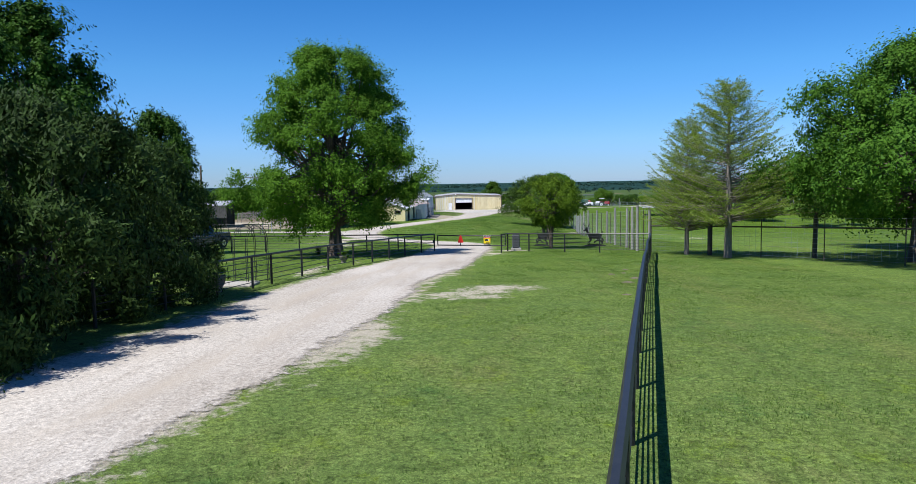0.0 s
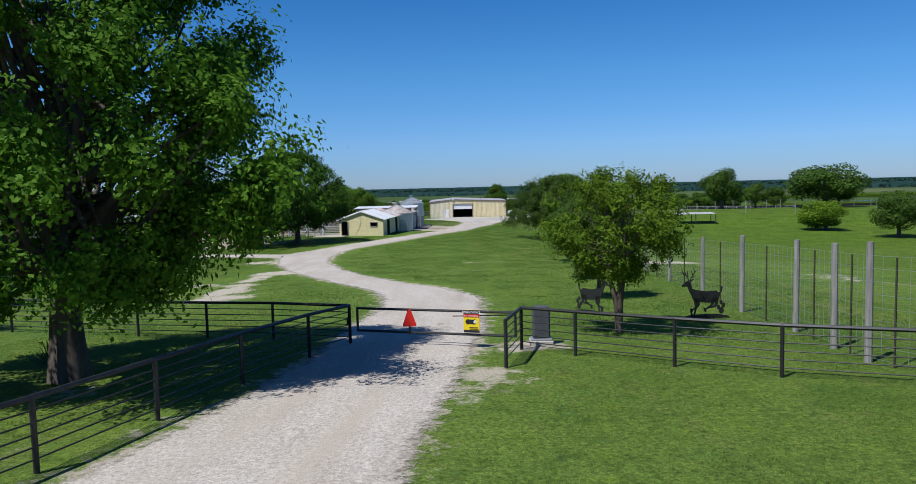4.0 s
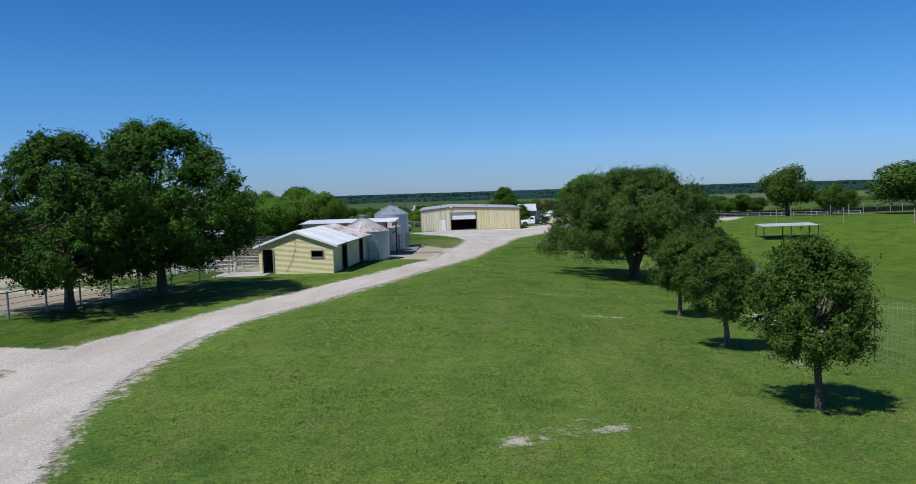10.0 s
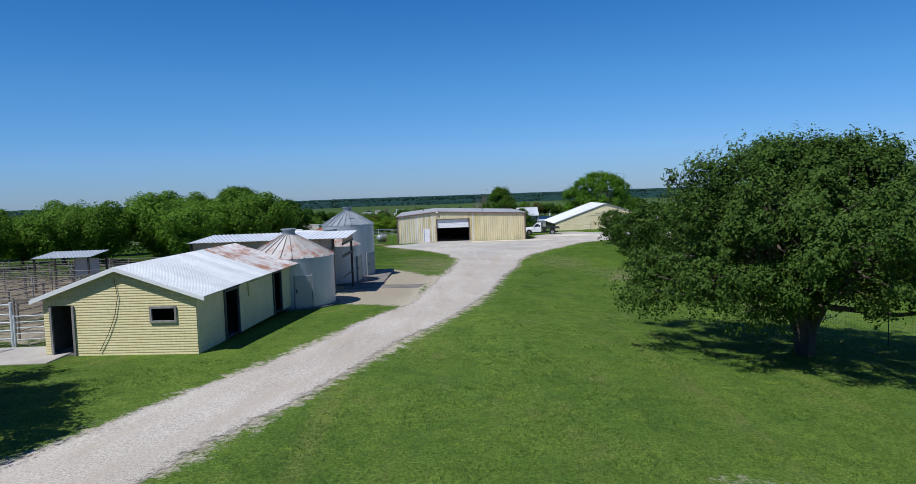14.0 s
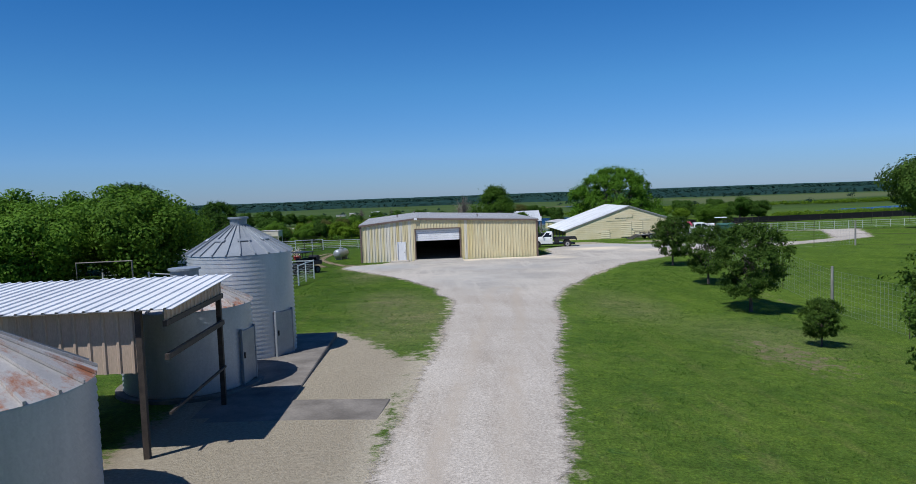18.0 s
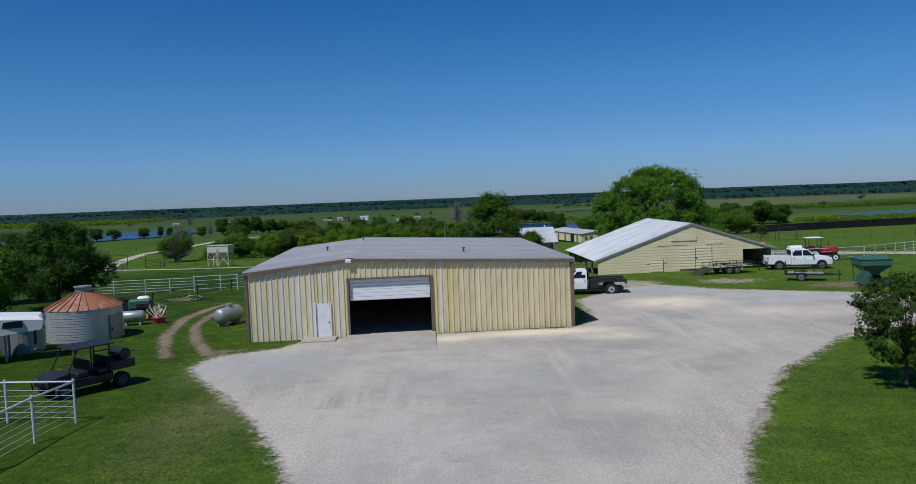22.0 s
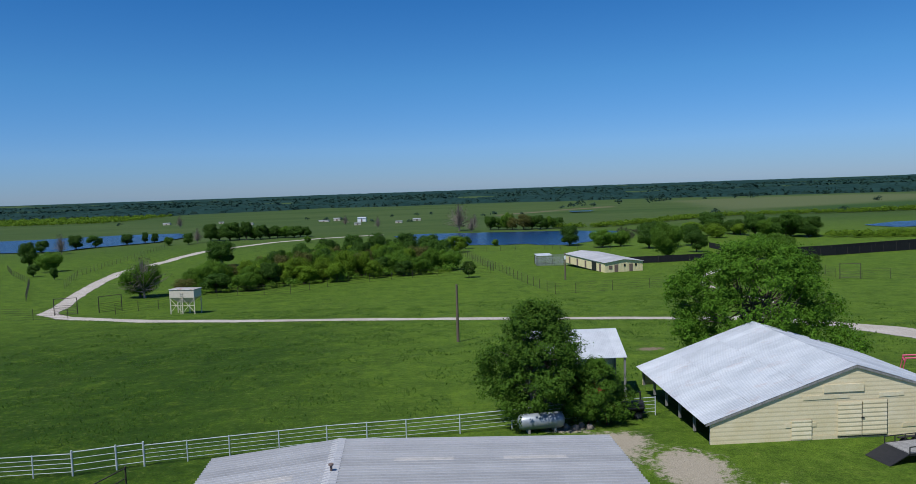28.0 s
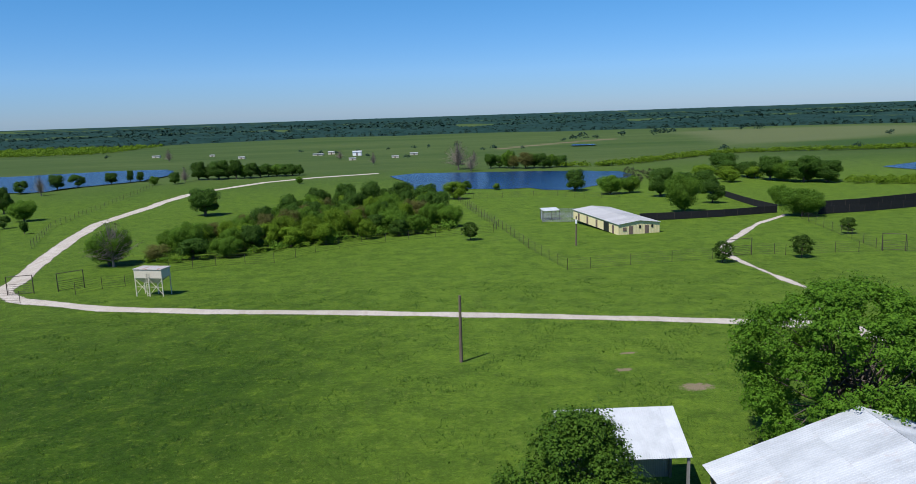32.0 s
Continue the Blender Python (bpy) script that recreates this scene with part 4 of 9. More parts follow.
def leaves(rng, centres, sizes, per, leaf, droop=0.0, slim=0.55, middle=None):
    """Small four-cornered leaves set along short twigs that fan out from each centre."""
    mid = centres.mean(0) if middle is None else np.asarray(middle)
    unit = lambda v: v / (np.linalg.norm(v, axis=1)[:, None] + 1e-6)
    run = 12
    k = max(1, per // run)
    c, s = np.repeat(centres, k, 0), np.repeat(sizes, k)[:, None]
    start = c + rng.normal(0, 0.3, c.shape) * s * np.array((1, 1, 0.8))
    way = unit(unit(c - mid) * 0.4 + rng.normal(0, 0.75, c.shape) + np.array((0, 0, 0.2 - 1.5 * droop)))
    reach = s * rng.uniform(0.2, 0.65, (len(c), 1))
    start, way, reach, s = (np.repeat(v, run, 0) for v in (start, way, reach, s))
    t = rng.uniform(0.05, 1, (len(start), 1)) ** 0.8
    p = start + way * reach * t + rng.normal(0, 0.09, start.shape) * s
    p[:, 2] -= (0.12 + droop * 0.5) * s[:, 0] * t[:, 0] ** 2
    hubs = np.repeat(np.repeat(centres, k, 0), run, 0)
    nrm = unit(unit(p - hubs) * 0.7 + unit(p - mid) * 0.35 + np.array((0, 0, 0.4)) + rng.normal(0, 0.42, p.shape))
    a = unit(np.cross(nrm, rng.normal(0, 1, p.shape)))
    if droop:
        a = unit(a * 0.5 + np.array((0, 0, -droop)))
    b = np.cross(nrm, a)
    L = leaf * rng.uniform(0.6, 1.35, len(p))[:, None]
    v = np.stack([p - a * L * 0.5, p + b * L * slim * 0.5, p + a * L * 0.5, p - b * L * slim * 0.5], 1)
    return v.reshape(-1, 3)


def rounded(u):
    return np.sqrt(np.clip(1 - (2 * u - 1) ** 2, 0, 1)) ** 0.8


def billowy(u):
    return np.clip(1 - u ** 2.6, 0, 1) ** 0.5 * np.clip((u + 0.1) / 0.3, 0, 1) ** 0.4


def domed(u):
    return np.clip(1 - u, 0, 1) ** 0.45 * np.clip(u / 0.14, 0, 1) ** 0.6


def egg(u):
    return np.clip(1 - u ** 2.2, 0, 1) ** 0.6 * np.clip(u / 0.25, 0, 1) ** 0.5


def tree(name, seed, height, width, base, shape, leaf_mat, bark, clumps, per, leaf, clump=0.9, trunk=0.2, lean=0.0, droop=0.0, limbs=22, label="", category="tree", forks=1, hollow=0.35, slim=0.55, wild=0.3, gather=0.3):
    """A tree standing at the origin: a forked, tapered trunk with limbs and a crown of many small leaves."""
    rng = np.random.default_rng(seed)
    u = rng.uniform(0.02, 0.99, clumps)
    th = rng.uniform(0, 2 * math.pi, clumps)
    lob = 1 + wild * np.sin(th * 3 + seed) * np.sin(u * 7 + seed * 2) + wild * 0.8 * rng.normal(0, 0.6, clumps)
    r = width / 2 * shape(u) * np.clip(lob, 0.45, 1.3) * rng.uniform(hollow, 1, clumps) ** 0.5
    z = base + (height - base) * u
    cen = np.stack([r * np.cos(th) + lean * z, r * np.sin(th), z], 1)
    # boughs: the clumps gather round some of their number, with gaps between
    hub = cen[: max(8, clumps // 9)]
    near = hub[np.argmin(((cen[:, None] - hub[None]) ** 2).sum(2), 1)]
    cen = cen + gather * (near - cen)
    sizes = clump * rng.uniform(0.6, 1.3, clumps)
    lv = leaves(rng, cen, sizes, per, leaf, droop, slim, (lean * height * 0.5, 0, base + (height - base) * 0.4))
    lv[:, 2] = np.maximum(lv[:, 2], 0.05)
    crown = fast_mesh("crown", lv, np.arange(len(lv)).reshape(-1, 4))
    ob = empty(name, None, label, category)
    tops = []
    for k in range(forks):
        V, F = [], []
        a = 2 * math.pi * k / forks + seed
        off = 0 if forks == 1 else 0.10 * width
        top = np.array((lean * height * 0.7 + off * math.cos(a), off * math.sin(a), base + (height - base) * 0.62))
        pts = [np.array((0.02 * trunk * k, 0, -0.15)), np.array((lean * 0.3 + off * 0.12 * math.cos(a), off * 0.12 * math.sin(a), base * 0.5)), np.array((lean * base + off * 0.5 * math.cos(a), off * 0.5 * math.sin(a), base * 1.05)), top]
        pts = [p + rng.normal(0, 0.03, 3) * (i > 0) for i, p in enumerate(pts)]
        w = trunk if forks == 1 else trunk * 0.72
        limb(V, F, pts, [w * 1.35, w, w * 0.8, w * 0.22], 8)
        tops.append(pts)
        hang("trunk", fast_mesh("trunk", np.concatenate(V), np.array(F)), bark, ob, smooth=True)
    V, F = [], []
    for i, c in enumerate(cen[rng.choice(clumps, min(limbs, clumps), replace=False)]):
        p = tops[rng.integers(forks)]
        t = rng.uniform(0.0, 0.85) if i >= 6 else 0.1 * i
        s0 = p[2] + (p[3] - p[2]) * t
        mid = (s0 + c) / 2 + np.array((0, 0, -0.06 * np.linalg.norm(c - s0)))
        w = trunk * 0.34 * (1 - 0.55 * t)
        if i < 6:
            V1, F1 = [], []
            limb(V1, F1, [s0, mid, c], [w * 1.2, w * 0.7, w * 0.15], 6)
            hang("limb", fast_mesh("limb", np.concatenate(V1), np.array(F1)), bark, ob, smooth=True)
        else:
            limb(V, F, [s0, mid, c], [w, w * 0.6, w * 0.15], 5)
    if V:
        hang("branchwork", fast_mesh("branchwork", np.concatenate(V), np.array(F)), bark, ob, smooth=True)["kind"] = "stuff"
    hang("crown", crown, leaf_mat, ob)
    return ob


def billowed(name, seed, height, width, leaf_mat, bark, lobes, per, leaf, trunk=0.22, label="", low=0.12, ragged=0.12, group=""):
    """A dense round-headed tree: a trunk with limbs into many overlapping heads of small leaves."""
    rng = np.random.default_rng(seed)
    unit = lambda v: v / (np.linalg.norm(v, axis=-1)[..., None] + 1e-6)
    ob = empty(name, None, label, "tree", group)
    d = unit(rng.normal(0, 1, (lobes, 3)))
    half = np.array((width / 2, width / 2, height * (1 - low) / 2))
    mid = np.array((0, 0, height * (1 + low) / 2))
    rad = rng.uniform(0.24, 0.46, lobes) * width / 2
    cen = mid + d * half * rng.uniform(0.5, 0.8, (lobes, 1))
    V, F = [], []
    limb(V, F, [(0, 0, -0.2), (0.05 * width * d[0, 0], 0.03 * width, height * 0.3), mid], [trunk * 1.3, trunk, trunk * 0.35], 7)
    hang("trunk", fast_mesh("trunk", np.concatenate(V), np.array(F)), bark, ob, smooth=True)
    for c in cen[:4]:
        V, F = [], []
        s0 = np.array((0, 0, height * 0.32))
        limb(V, F, [s0, (s0 + c) / 2 - (0, 0, 0.04 * height), c], [trunk * 0.5, trunk * 0.3, trunk * 0.08], 5)
        hang("limb", fast_mesh("limb", np.concatenate(V), np.array(F)), bark, ob, smooth=True)
    k = unit(rng.normal(0, 1, (lobes, per, 3)))
    wave = 1 + ragged * np.sin(7 * k[..., :1] + seed) * np.sin(6 * k[..., 1:2] + 5 * k[..., 2:3])
    p = cen[:, None] + k * rad[:, None, None] * wave * (1.04 - 0.42 * rng.uniform(0, 1, (lobes, per, 1)) ** 1.8) * np.array((1, 1, 0.85)) + rng.normal(0, 0.05, (lobes, per, 3))
    out = unit(p - mid)
    nr = unit(0.85 * k + 0.25 * out + rng.normal(0, 0.42, k.shape) + np.array((0, 0, 0.08))).reshape(-1, 3)
    p = p.reshape(-1, 3)
    a = unit(np.cross(nr, rng.normal(0, 1, nr.shape)))
    b = np.cross(nr, a)
    L = leaf * rng.uniform(0.6, 1.3, (len(p), 1))
    v = np.stack([p - a * L * 0.55, p + b * L * 0.36, p + a * L * 0.55, p - b * L * 0.36], 1).reshape(-1, 3)
    v[:, 2] = np.maximum(v[:, 2], 0.05)
    hang("crown", fast_mesh("crown", v, np.arange(len(v)).reshape(-1, 4)), leaf_mat, ob)
    return ob


def feathered(name, seed, height, width, base, leaf_mat, bark, trunk, boughs, label):
    """A young conifer: a straight stem, level boughs that tip up, and needle sprays along their twigs."""
    rng = np.random.default_rng(seed)
    ob = empty(name, None, label, "tree")
    V, F = [], []
    limb(V, F, [(0, 0, -0.15), (0.03, 0, height * 0.3), (-0.03, 0.02, height * 0.65), (0, 0, height)], [trunk * 1.3, trunk * 0.85, trunk * 0.45, 0.012], 8)
    hang("trunk", fast_mesh("trunk", np.concatenate(V), np.array(F)), bark, ob, smooth=True)
    V, F, tips, ways = [], [], [], []
    for i in range(boughs):
        u = rng.uniform(0, 1) ** 1.15
        z = base + (height - base) * u * 0.97
        L = width / 2 * (1.02 - u) ** 0.75 * rng.uniform(0.6, 1.12) + 0.25
        th = rng.uniform(0, 2 * math.pi)
        d = np.array((math.cos(th), math.sin(th), 0))
        rise = rng.uniform(-0.05, 0.45) + 0.45 * u
        pts = [np.array((0, 0, z)) + d * L * t + np.array((0, 0, L * rise * t ** 1.4)) for t in (0, 0.35, 0.7, 1.0)]
        w = trunk * 0.22 * (1 - 0.6 * u)
        limb(V, F, pts, [w, w * 0.7, w * 0.4, 0.005], 4)
        side = np.array((-d[1], d[0], 0))
        k = int(9 + 17 * L)
        for t in rng.uniform(0.22, 1.02, k):
            c = np.array((0, 0, z)) + d * L * t + np.array((0, 0, L * rise * max(t, 0) ** 1.4))
            way = d * rng.uniform(0.5, 1.0) + side * rng.choice((-1, 1)) * rng.uniform(0.3, 1.0) + np.array((0, 0, rng.normal(0.12, 0.22)))
            way /= np.linalg.norm(way)
            tips.append(c)
            ways.append(way * rng.uniform(0.25, 0.6) * (1.15 - 0.5 * t))
    hang("branchwork", fast_mesh("branchwork", np.concatenate(V), np.array(F)), bark, ob, smooth=True)["kind"] = "stuff"
    tips, ways = np.array(tips), np.array(ways)
    per = 6
    c = np.repeat(tips, per, 0) + np.repeat(ways, per, 0) * rng.uniform(0, 1, (len(tips) * per, 1)) + rng.normal(0, 0.025, (len(tips) * per, 3))
    a = np.repeat(ways / np.linalg.norm(ways, axis=1)[:, None], per, 0) + rng.normal(0, 0.5, c.shape)
    a /= np.linalg.norm(a, axis=1)[:, None]
    b = np.cross(a, rng.normal(0, 1, a.shape))
    b /= np.linalg.norm(b, axis=1)[:, None]
    L = rng.uniform(0.06, 0.15, (len(c), 1))
    v = np.stack([c - a * L * 0.5, c + b * L * 0.1, c + a * L * 0.5, c - b * L * 0.1], 1).reshape(-1, 3)
    hang("crown", fast_mesh("crown", v, np.arange(len(v)).reshape(-1, 4)), leaf_mat, ob)
    return ob


def plant(ob, x, y, turn=0.0, scale=1.0, wide=1.0, sink=0.0):
    ob.matrix_world = Matrix.Translation((x, y, gz(x, y) - sink)) @ Matrix.Rotation(turn, 4, "Z") @ Matrix.Diagonal((scale * wide, scale * wide, scale, 1))
    return ob


def plant_copy(ob, x, y, turn=0.0, scale=1.0, wide=1.0, label="", group=""):
    c = copy_thing(ob, Matrix())
    tagged(c, label, "", group)
    return plant(c, x, y, turn, scale, wide)


# the gate end
pecan = plant(tree("shade_tree", 3, 12.5, 10.2, 1.7, billowy, LEAF_ELM, BARK, 720, 312, 0.13, 1.0, 0.4, limbs=110, label="tall leafy green shade tree inside the pipe fence", hollow=0.3, wild=0.2, gather=0.4), -6.95, 49.1)
small = plant(tree("ornamental_tree", 5, 4.75, 3.9, 1.65, rounded, LEAF_LIME, BARK, 260, 180, 0.08, 0.5, 0.12, forks=3, limbs=40, label="small yellow-green tree beside the gate fence", hollow=0.2, wild=0.3), 6.8, 54.4)
hedge = plant(tree("hedge_tree", 7, 5.4, 6.6, 0.15, billowy, LEAF_HEDGE, BARK, 460, 240, 0.15, 0.7, 0.2, droop=0.4, forks=3, label="dense dark drooping evergreen beside the drive", category="evergreen", slim=0.32, gather=0.6), -9.0, 16.4, 0.0, 0.92)
plant_copy(hedge, -8.75, 20.9, 1.9, 0.98)
plant_copy(hedge, -8.9, 25.6, 4.0, 0.92, 0.92)
plant_copy(hedge, -9.9, 11.8, 5.1, 0.82)
dark = plant(tree("dark_tree", 11, 9.8, 8.0, 1.5, egg, LEAF_DARK, BARK, 460, 180, 0.18, 1.0, 0.3, limbs=60, label="tall dark-leaved tree behind the evergreens"), -15.8, 26.1)
plant_copy(dark, -19.6, 54, 2.2, 0.97, 0.8, "dark-leaved tree on the lawn by the parked pickups")
plant_copy(dark, -24.2, 47, 4.2, 1.5, 0.85, "very tall dark-leaved tree behind the evergreens")
cypress = plant(feathered("bald_cypress", 13, 8.9, 7.6, 1.5, LEAF_CYPRESS, PALEBARK, 0.17, 330, "feathery pale green young bald cypress"), 14.4, 41.9)
plant_copy(cypress, 13.2, 44.9, 1.7, 0.84, 0.8, "thin feathery pale green young bald cypress")
maple = plant(tree("broad_tree", 17, 9.4, 13.0, 1.9, egg, LEAF_MAPLE, BARK, 560, 264, 0.14, 1.1, 0.3, limbs=80, label="large green tree behind the deer fence"), 21.0, 37)
plant_copy(maple, 27.8, 46.8, 2.0, 0.9)

# the drive
corral_oak = plant(tree("corral_tree", 19, 10.9, 13.2, 1.7, egg, LEAF_DARK, BARK, 760, 168, 0.175, 0.95, 0.33, limbs=70, label="dark green broad tree beside the corral fence"), -18.9, 121)
plant_copy(corral_oak, -21.6, 115, 2.4, 0.9, 0.9, "dark green tree beside the corral fence")
row = tree("row_oak", 23, 5.1, 4.0, 1.6, egg, LEAF_OAK, BARK, 270, 204, 0.085, 0.55, 0.12, lean=0.1, limbs=50, label="young round-crowned oak in the lawn row", hollow=0.25)
row["group"] = "oaks along the lawn"
plant(row, 8.8, 74.7, 0.5)
for i, (x, y, s) in enumerate(((9.75, 83.9, 0.92), (10.5, 94.0, 0.9), (11.3, 103.5, 0.85), (12.2, 113.3, 0.88), (7.95, 64.7, 0.82))):
    plant_copy(row, x, y, 1.3 * i + 1, s)
bush = plant(tree("spreading_tree", 29, 8.7, 14.6, 2.1, billowy, LEAF_BUSH, BARK, 820, 252, 0.138, 0.95, 0.42, forks=4, limbs=150, label="wide grey-green spreading tree on the lawn", hollow=0.2, wild=0.25), 14.5, 134.3)
yard_oak = tree("yard_oak", 31, 5.0, 4.1, 1.05, rounded, LEAF_OAK, BARK, 250, 156, 0.11, 0.5, 0.1, limbs=44, label="small round-crowned oak beside the yard")
yard_oak["group"] = "oaks along the lawn"
plant(yard_oak, 17.7, 175.2)
for i, (x, y, s) in enumerate(((18.6, 184.0, 0.8), (19.7, 194.8, 0.8), (16.5, 165.3, 0.42), (15.0, 153.6, 1.05))):
    plant_copy(yard_oak, x, y, 2.1 * i + .5, s)

# behind the corral, the barn and the pasture
wood = billowed("woodland_tree", 37, 8.6, 9.4, LEAF_THICKET, BARK, 30, 820, 0.25, 0.22, "green woodland tree behind the corral", 0.08, 0.2)
wood["group"] = "trees behind the corral"
plant(wood, -36, 209)
plant_copy(corral_oak, -29.5, 206, 1.0, 0.8, 1.05, "dark broad tree behind the stock trailer")
for i, (x, y, s) in enumerate(((-23, 190, .9), (-28.5, 186, .82), (-34, 191, .95), (-40, 187, .85), (-46, 191, .9), (-53, 185, .9), (-60, 181, .9), (-26, 197, 1.0), (-37, 199, 1.0), (-68, 172, .9), (-76, 160, .9))):
    plant_copy(wood, x, y, 2.3 * i + 1, s, 1.1)
for i, (x, y, s) in enumerate(((-40, 212, .85), (-47, 205, .75), (-55, 198, .7), (-62, 190, .75), (-48, 222, .9), (-70, 180, .8), (-78, 168, .8), (-30, 222, .75), (-66, 210, .9), (-84, 190, .9), (-90, 150, .9),
                              (-58, 140, .62), (-66, 128, .7), (-75, 140, .8), (-54, 160, .6), (-60, 172, .65), (-50, 120, .5), (-72, 112, .7), (-85, 120, .85), (-95, 130, .9), (-88, 100, .8), (-70, 95, .6))):
    plant_copy(wood, x, y, 1.7 * i, s, 1.05)
plant_copy(corral_oak, -28.6, 231, 2.2, 0.66, 1.0, "dark round tree behind the red-roofed feed bin")
barn_tree = plant(tree("barn_tree", 41, 12.0, 15.6, 1.5, billowy, LEAF_ELM, BARK, 700, 180, 0.2, 1.15, 0.4, limbs=80, forks=2, hollow=0.5, label="big spreading green tree behind the metal barn"), 31.8, 261.5)
yard_tree = plant(tree("mesquite", 43, 8.6, 8.8, 1.0, domed, LEAF_MESQ, PALEBARK, 480, 168, 0.17, 1.0, 0.16, forks=4, limbs=110, label="open-crowned green tree beside the pasture fence", hollow=0.2, wild=0.4), 9.4, 248.2)
# added copy standing in for the mesquite's lower right lobe
plant_copy(yard_tree, 13.4, 247.0, 1.5, 0.52, 1.15, "small mesquite copy as the tree's low lobe beneath the tool shed eave")
field_oak = plant(billowed("pasture_oak", 47, 8.2, 9.6, LEAF_OAK, BARK, 24, 560, 0.29, 0.3, "round-topped oak in the deer pasture", 0.2), 71.8, 238, 0.0, 1.3)
for i, (x, y, s, w) in enumerate(((80.3, 236, .8, 1.05), (96.5, 229, 1.3, 1.75), (70, 150, .85, 1.1), (78, 152, .6, 1.1), (95, 260, .8, 1.0), (100, 230, .9, 1.1))):
    plant_copy(field_oak, x, y, 1.1 * i, s, w)
for i, (x, y, s) in enumerate(((57.5, 345.5, .78), (73.5, 347, .85), (98, 373.2, .72), (12.7, 387, .85), (-95, 300, 1.6), (-105, 320, 1.4), (-112, 345, 1.5), (-36, 237, 1.25))):
    plant_copy(yard_oak, x, y, i * 1.3, s, 1.15, "round green tree standing in the pasture", "pasture trees")


# the far woods, thickets and brush, too many to count
def far_trees(name, spots, radius, mat, per, label, seed, tall=1.25, up=0.3, ruffle=0.35, size=1.9):
    """Many small crowns of leafy tufts in one mesh; a spot is (x, y) or (x, y, radius)."""
    rng = np.random.default_rng(seed)
    spots = np.asarray(spots, float)
    n = len(spots)
    rad = radius * rng.uniform(0.6, 1.3, n) if spots.shape[1] == 2 else spots[:, 2]
    # each crown has some lobes, and the tufts lie on the lobes
    lobes = 5
    d = rng.normal(0, 1, (n, lobes, 3))
    d /= np.linalg.norm(d, axis=2)[:, :, None]
    d[:, :, 2] = np.abs(d[:, :, 2]) * 0.8
    pick = rng.integers(0, lobes, (n, per))
    lob = np.take_along_axis(d, pick[:, :, None], 1) * 0.52
    k = rng.normal(0, 1, (n, per, 3))
    k /= np.linalg.norm(k, axis=2)[:, :, None]
    k[:, :, 2] = np.abs(k[:, :, 2]) - 0.15
    q = (lob + k * 0.5 * rng.uniform(0.7, 1.05, (n, per, 1))) * rad[:, None, None]
    p = spots[:, None, :2] + q[:, :, :2]
    zz = land(spots[:, 0], spots[:, 1])[:, None] + np.maximum(0.02, 0.25 * rad[:, None] + q[:, :, 2] * tall)
    c = np.concatenate([p, zz[:, :, None]], 2).reshape(-1, 3)
    nr = k.reshape(-1, 3) + rng.normal(0, ruffle, (n * per, 3)) + np.array((0, 0, up))
    nr /= np.linalg.norm(nr, axis=1)[:, None]
    a = np.cross(nr, rng.normal(0, 1, nr.shape))
    a /= np.linalg.norm(a, axis=1)[:, None]
    b = np.cross(nr, a)
    L = (np.repeat(rad, per) * rng.uniform(0.6, 1.3, n * per) * size / math.sqrt(per))[:, None]
    v = np.stack([c - a * L * .6, c + b * L * .5, c + a * L * .6, c - b * L * .5], 1).reshape(-1, 3)
    return tagged(hang(name, fast_mesh(name, v, np.arange(len(v)).reshape(-1, 4)), mat), label, "trees", kind="stuff")


def scatter(rng, n, x0, x1, y0, y1, keep=None):
    x, y = rng.uniform(x0, x1, n), rng.uniform(y0, y1, n)
    if keep is not None:
        k = keep(x, y)
        x, y = x[k], y[k]
    return np.stack([x, y], 1)


rs = np.random.default_rng(51)
# the thicket in the draw: its front edge runs along the fence, its back reaches up the slope
THICKET = [(-60.6, 372), (-52.3, 371.4), (-45.4, 374), (-38.3, 376), (-29.7, 385.6), (-21.8, 389), (-11.2, 398), (-2.3, 401), (5.3, 402), (9.5, 413), (10, 440), (4, 458), (-14, 466), (-34, 462), (-40, 440), (-47, 418), (-58, 398)]
in_thicket = lambda x, y: inside(x, y, THICKET) > 0
far_trees("thicket_brush", scatter(rs, 620, -66, 12, 368, 470, in_thicket), 1.7, LEAF_THICKET, 170, "dense low brush under the thicket trees", 52)
far_trees("thicket_edge_brush", scatter(rs, 900, -66, 12, 366, 420, lambda x, y: np.abs(inside(x, y, THICKET) - 0.4) < 1.3), 1.1, LEAF_LIME, 130, "bright low brush along the edge of the thicket", 50)
dark_oak = billowed("thicket_oak", 53, 8.4, 8.6, LEAF_LIVEOAK, BARK, 26, 620, 0.30, 0.25, "dark live oak in the thicket of the draw", 0.05)
pale_tree = billowed("thicket_willow", 59, 7.2, 7.0, LEAF_LIME, BARK, 24, 520, 0.25, 0.18, "yellow-green tree in the thicket of the draw", 0.04, 0.2)
olive_tree = billowed("thicket_elm", 67, 7.8, 6.0, LEAF_OLIVE, BARK, 26, 420, 0.21, 0.18, "olive-brown tree in new leaf in the thicket", 0.06, 0.3)
bare_tree = tree("bare_tree", 71, 10, 10.5, 1.2, egg, LEAF_SPARSE, PALEBARK, 230, 10, 0.16, 0.8, 0.26, limbs=210, label="grey half-bare tree still without most leaves", hollow=0.1)
masters, placed, used = (wood, dark_oak, pale_tree, olive_tree), [], set()
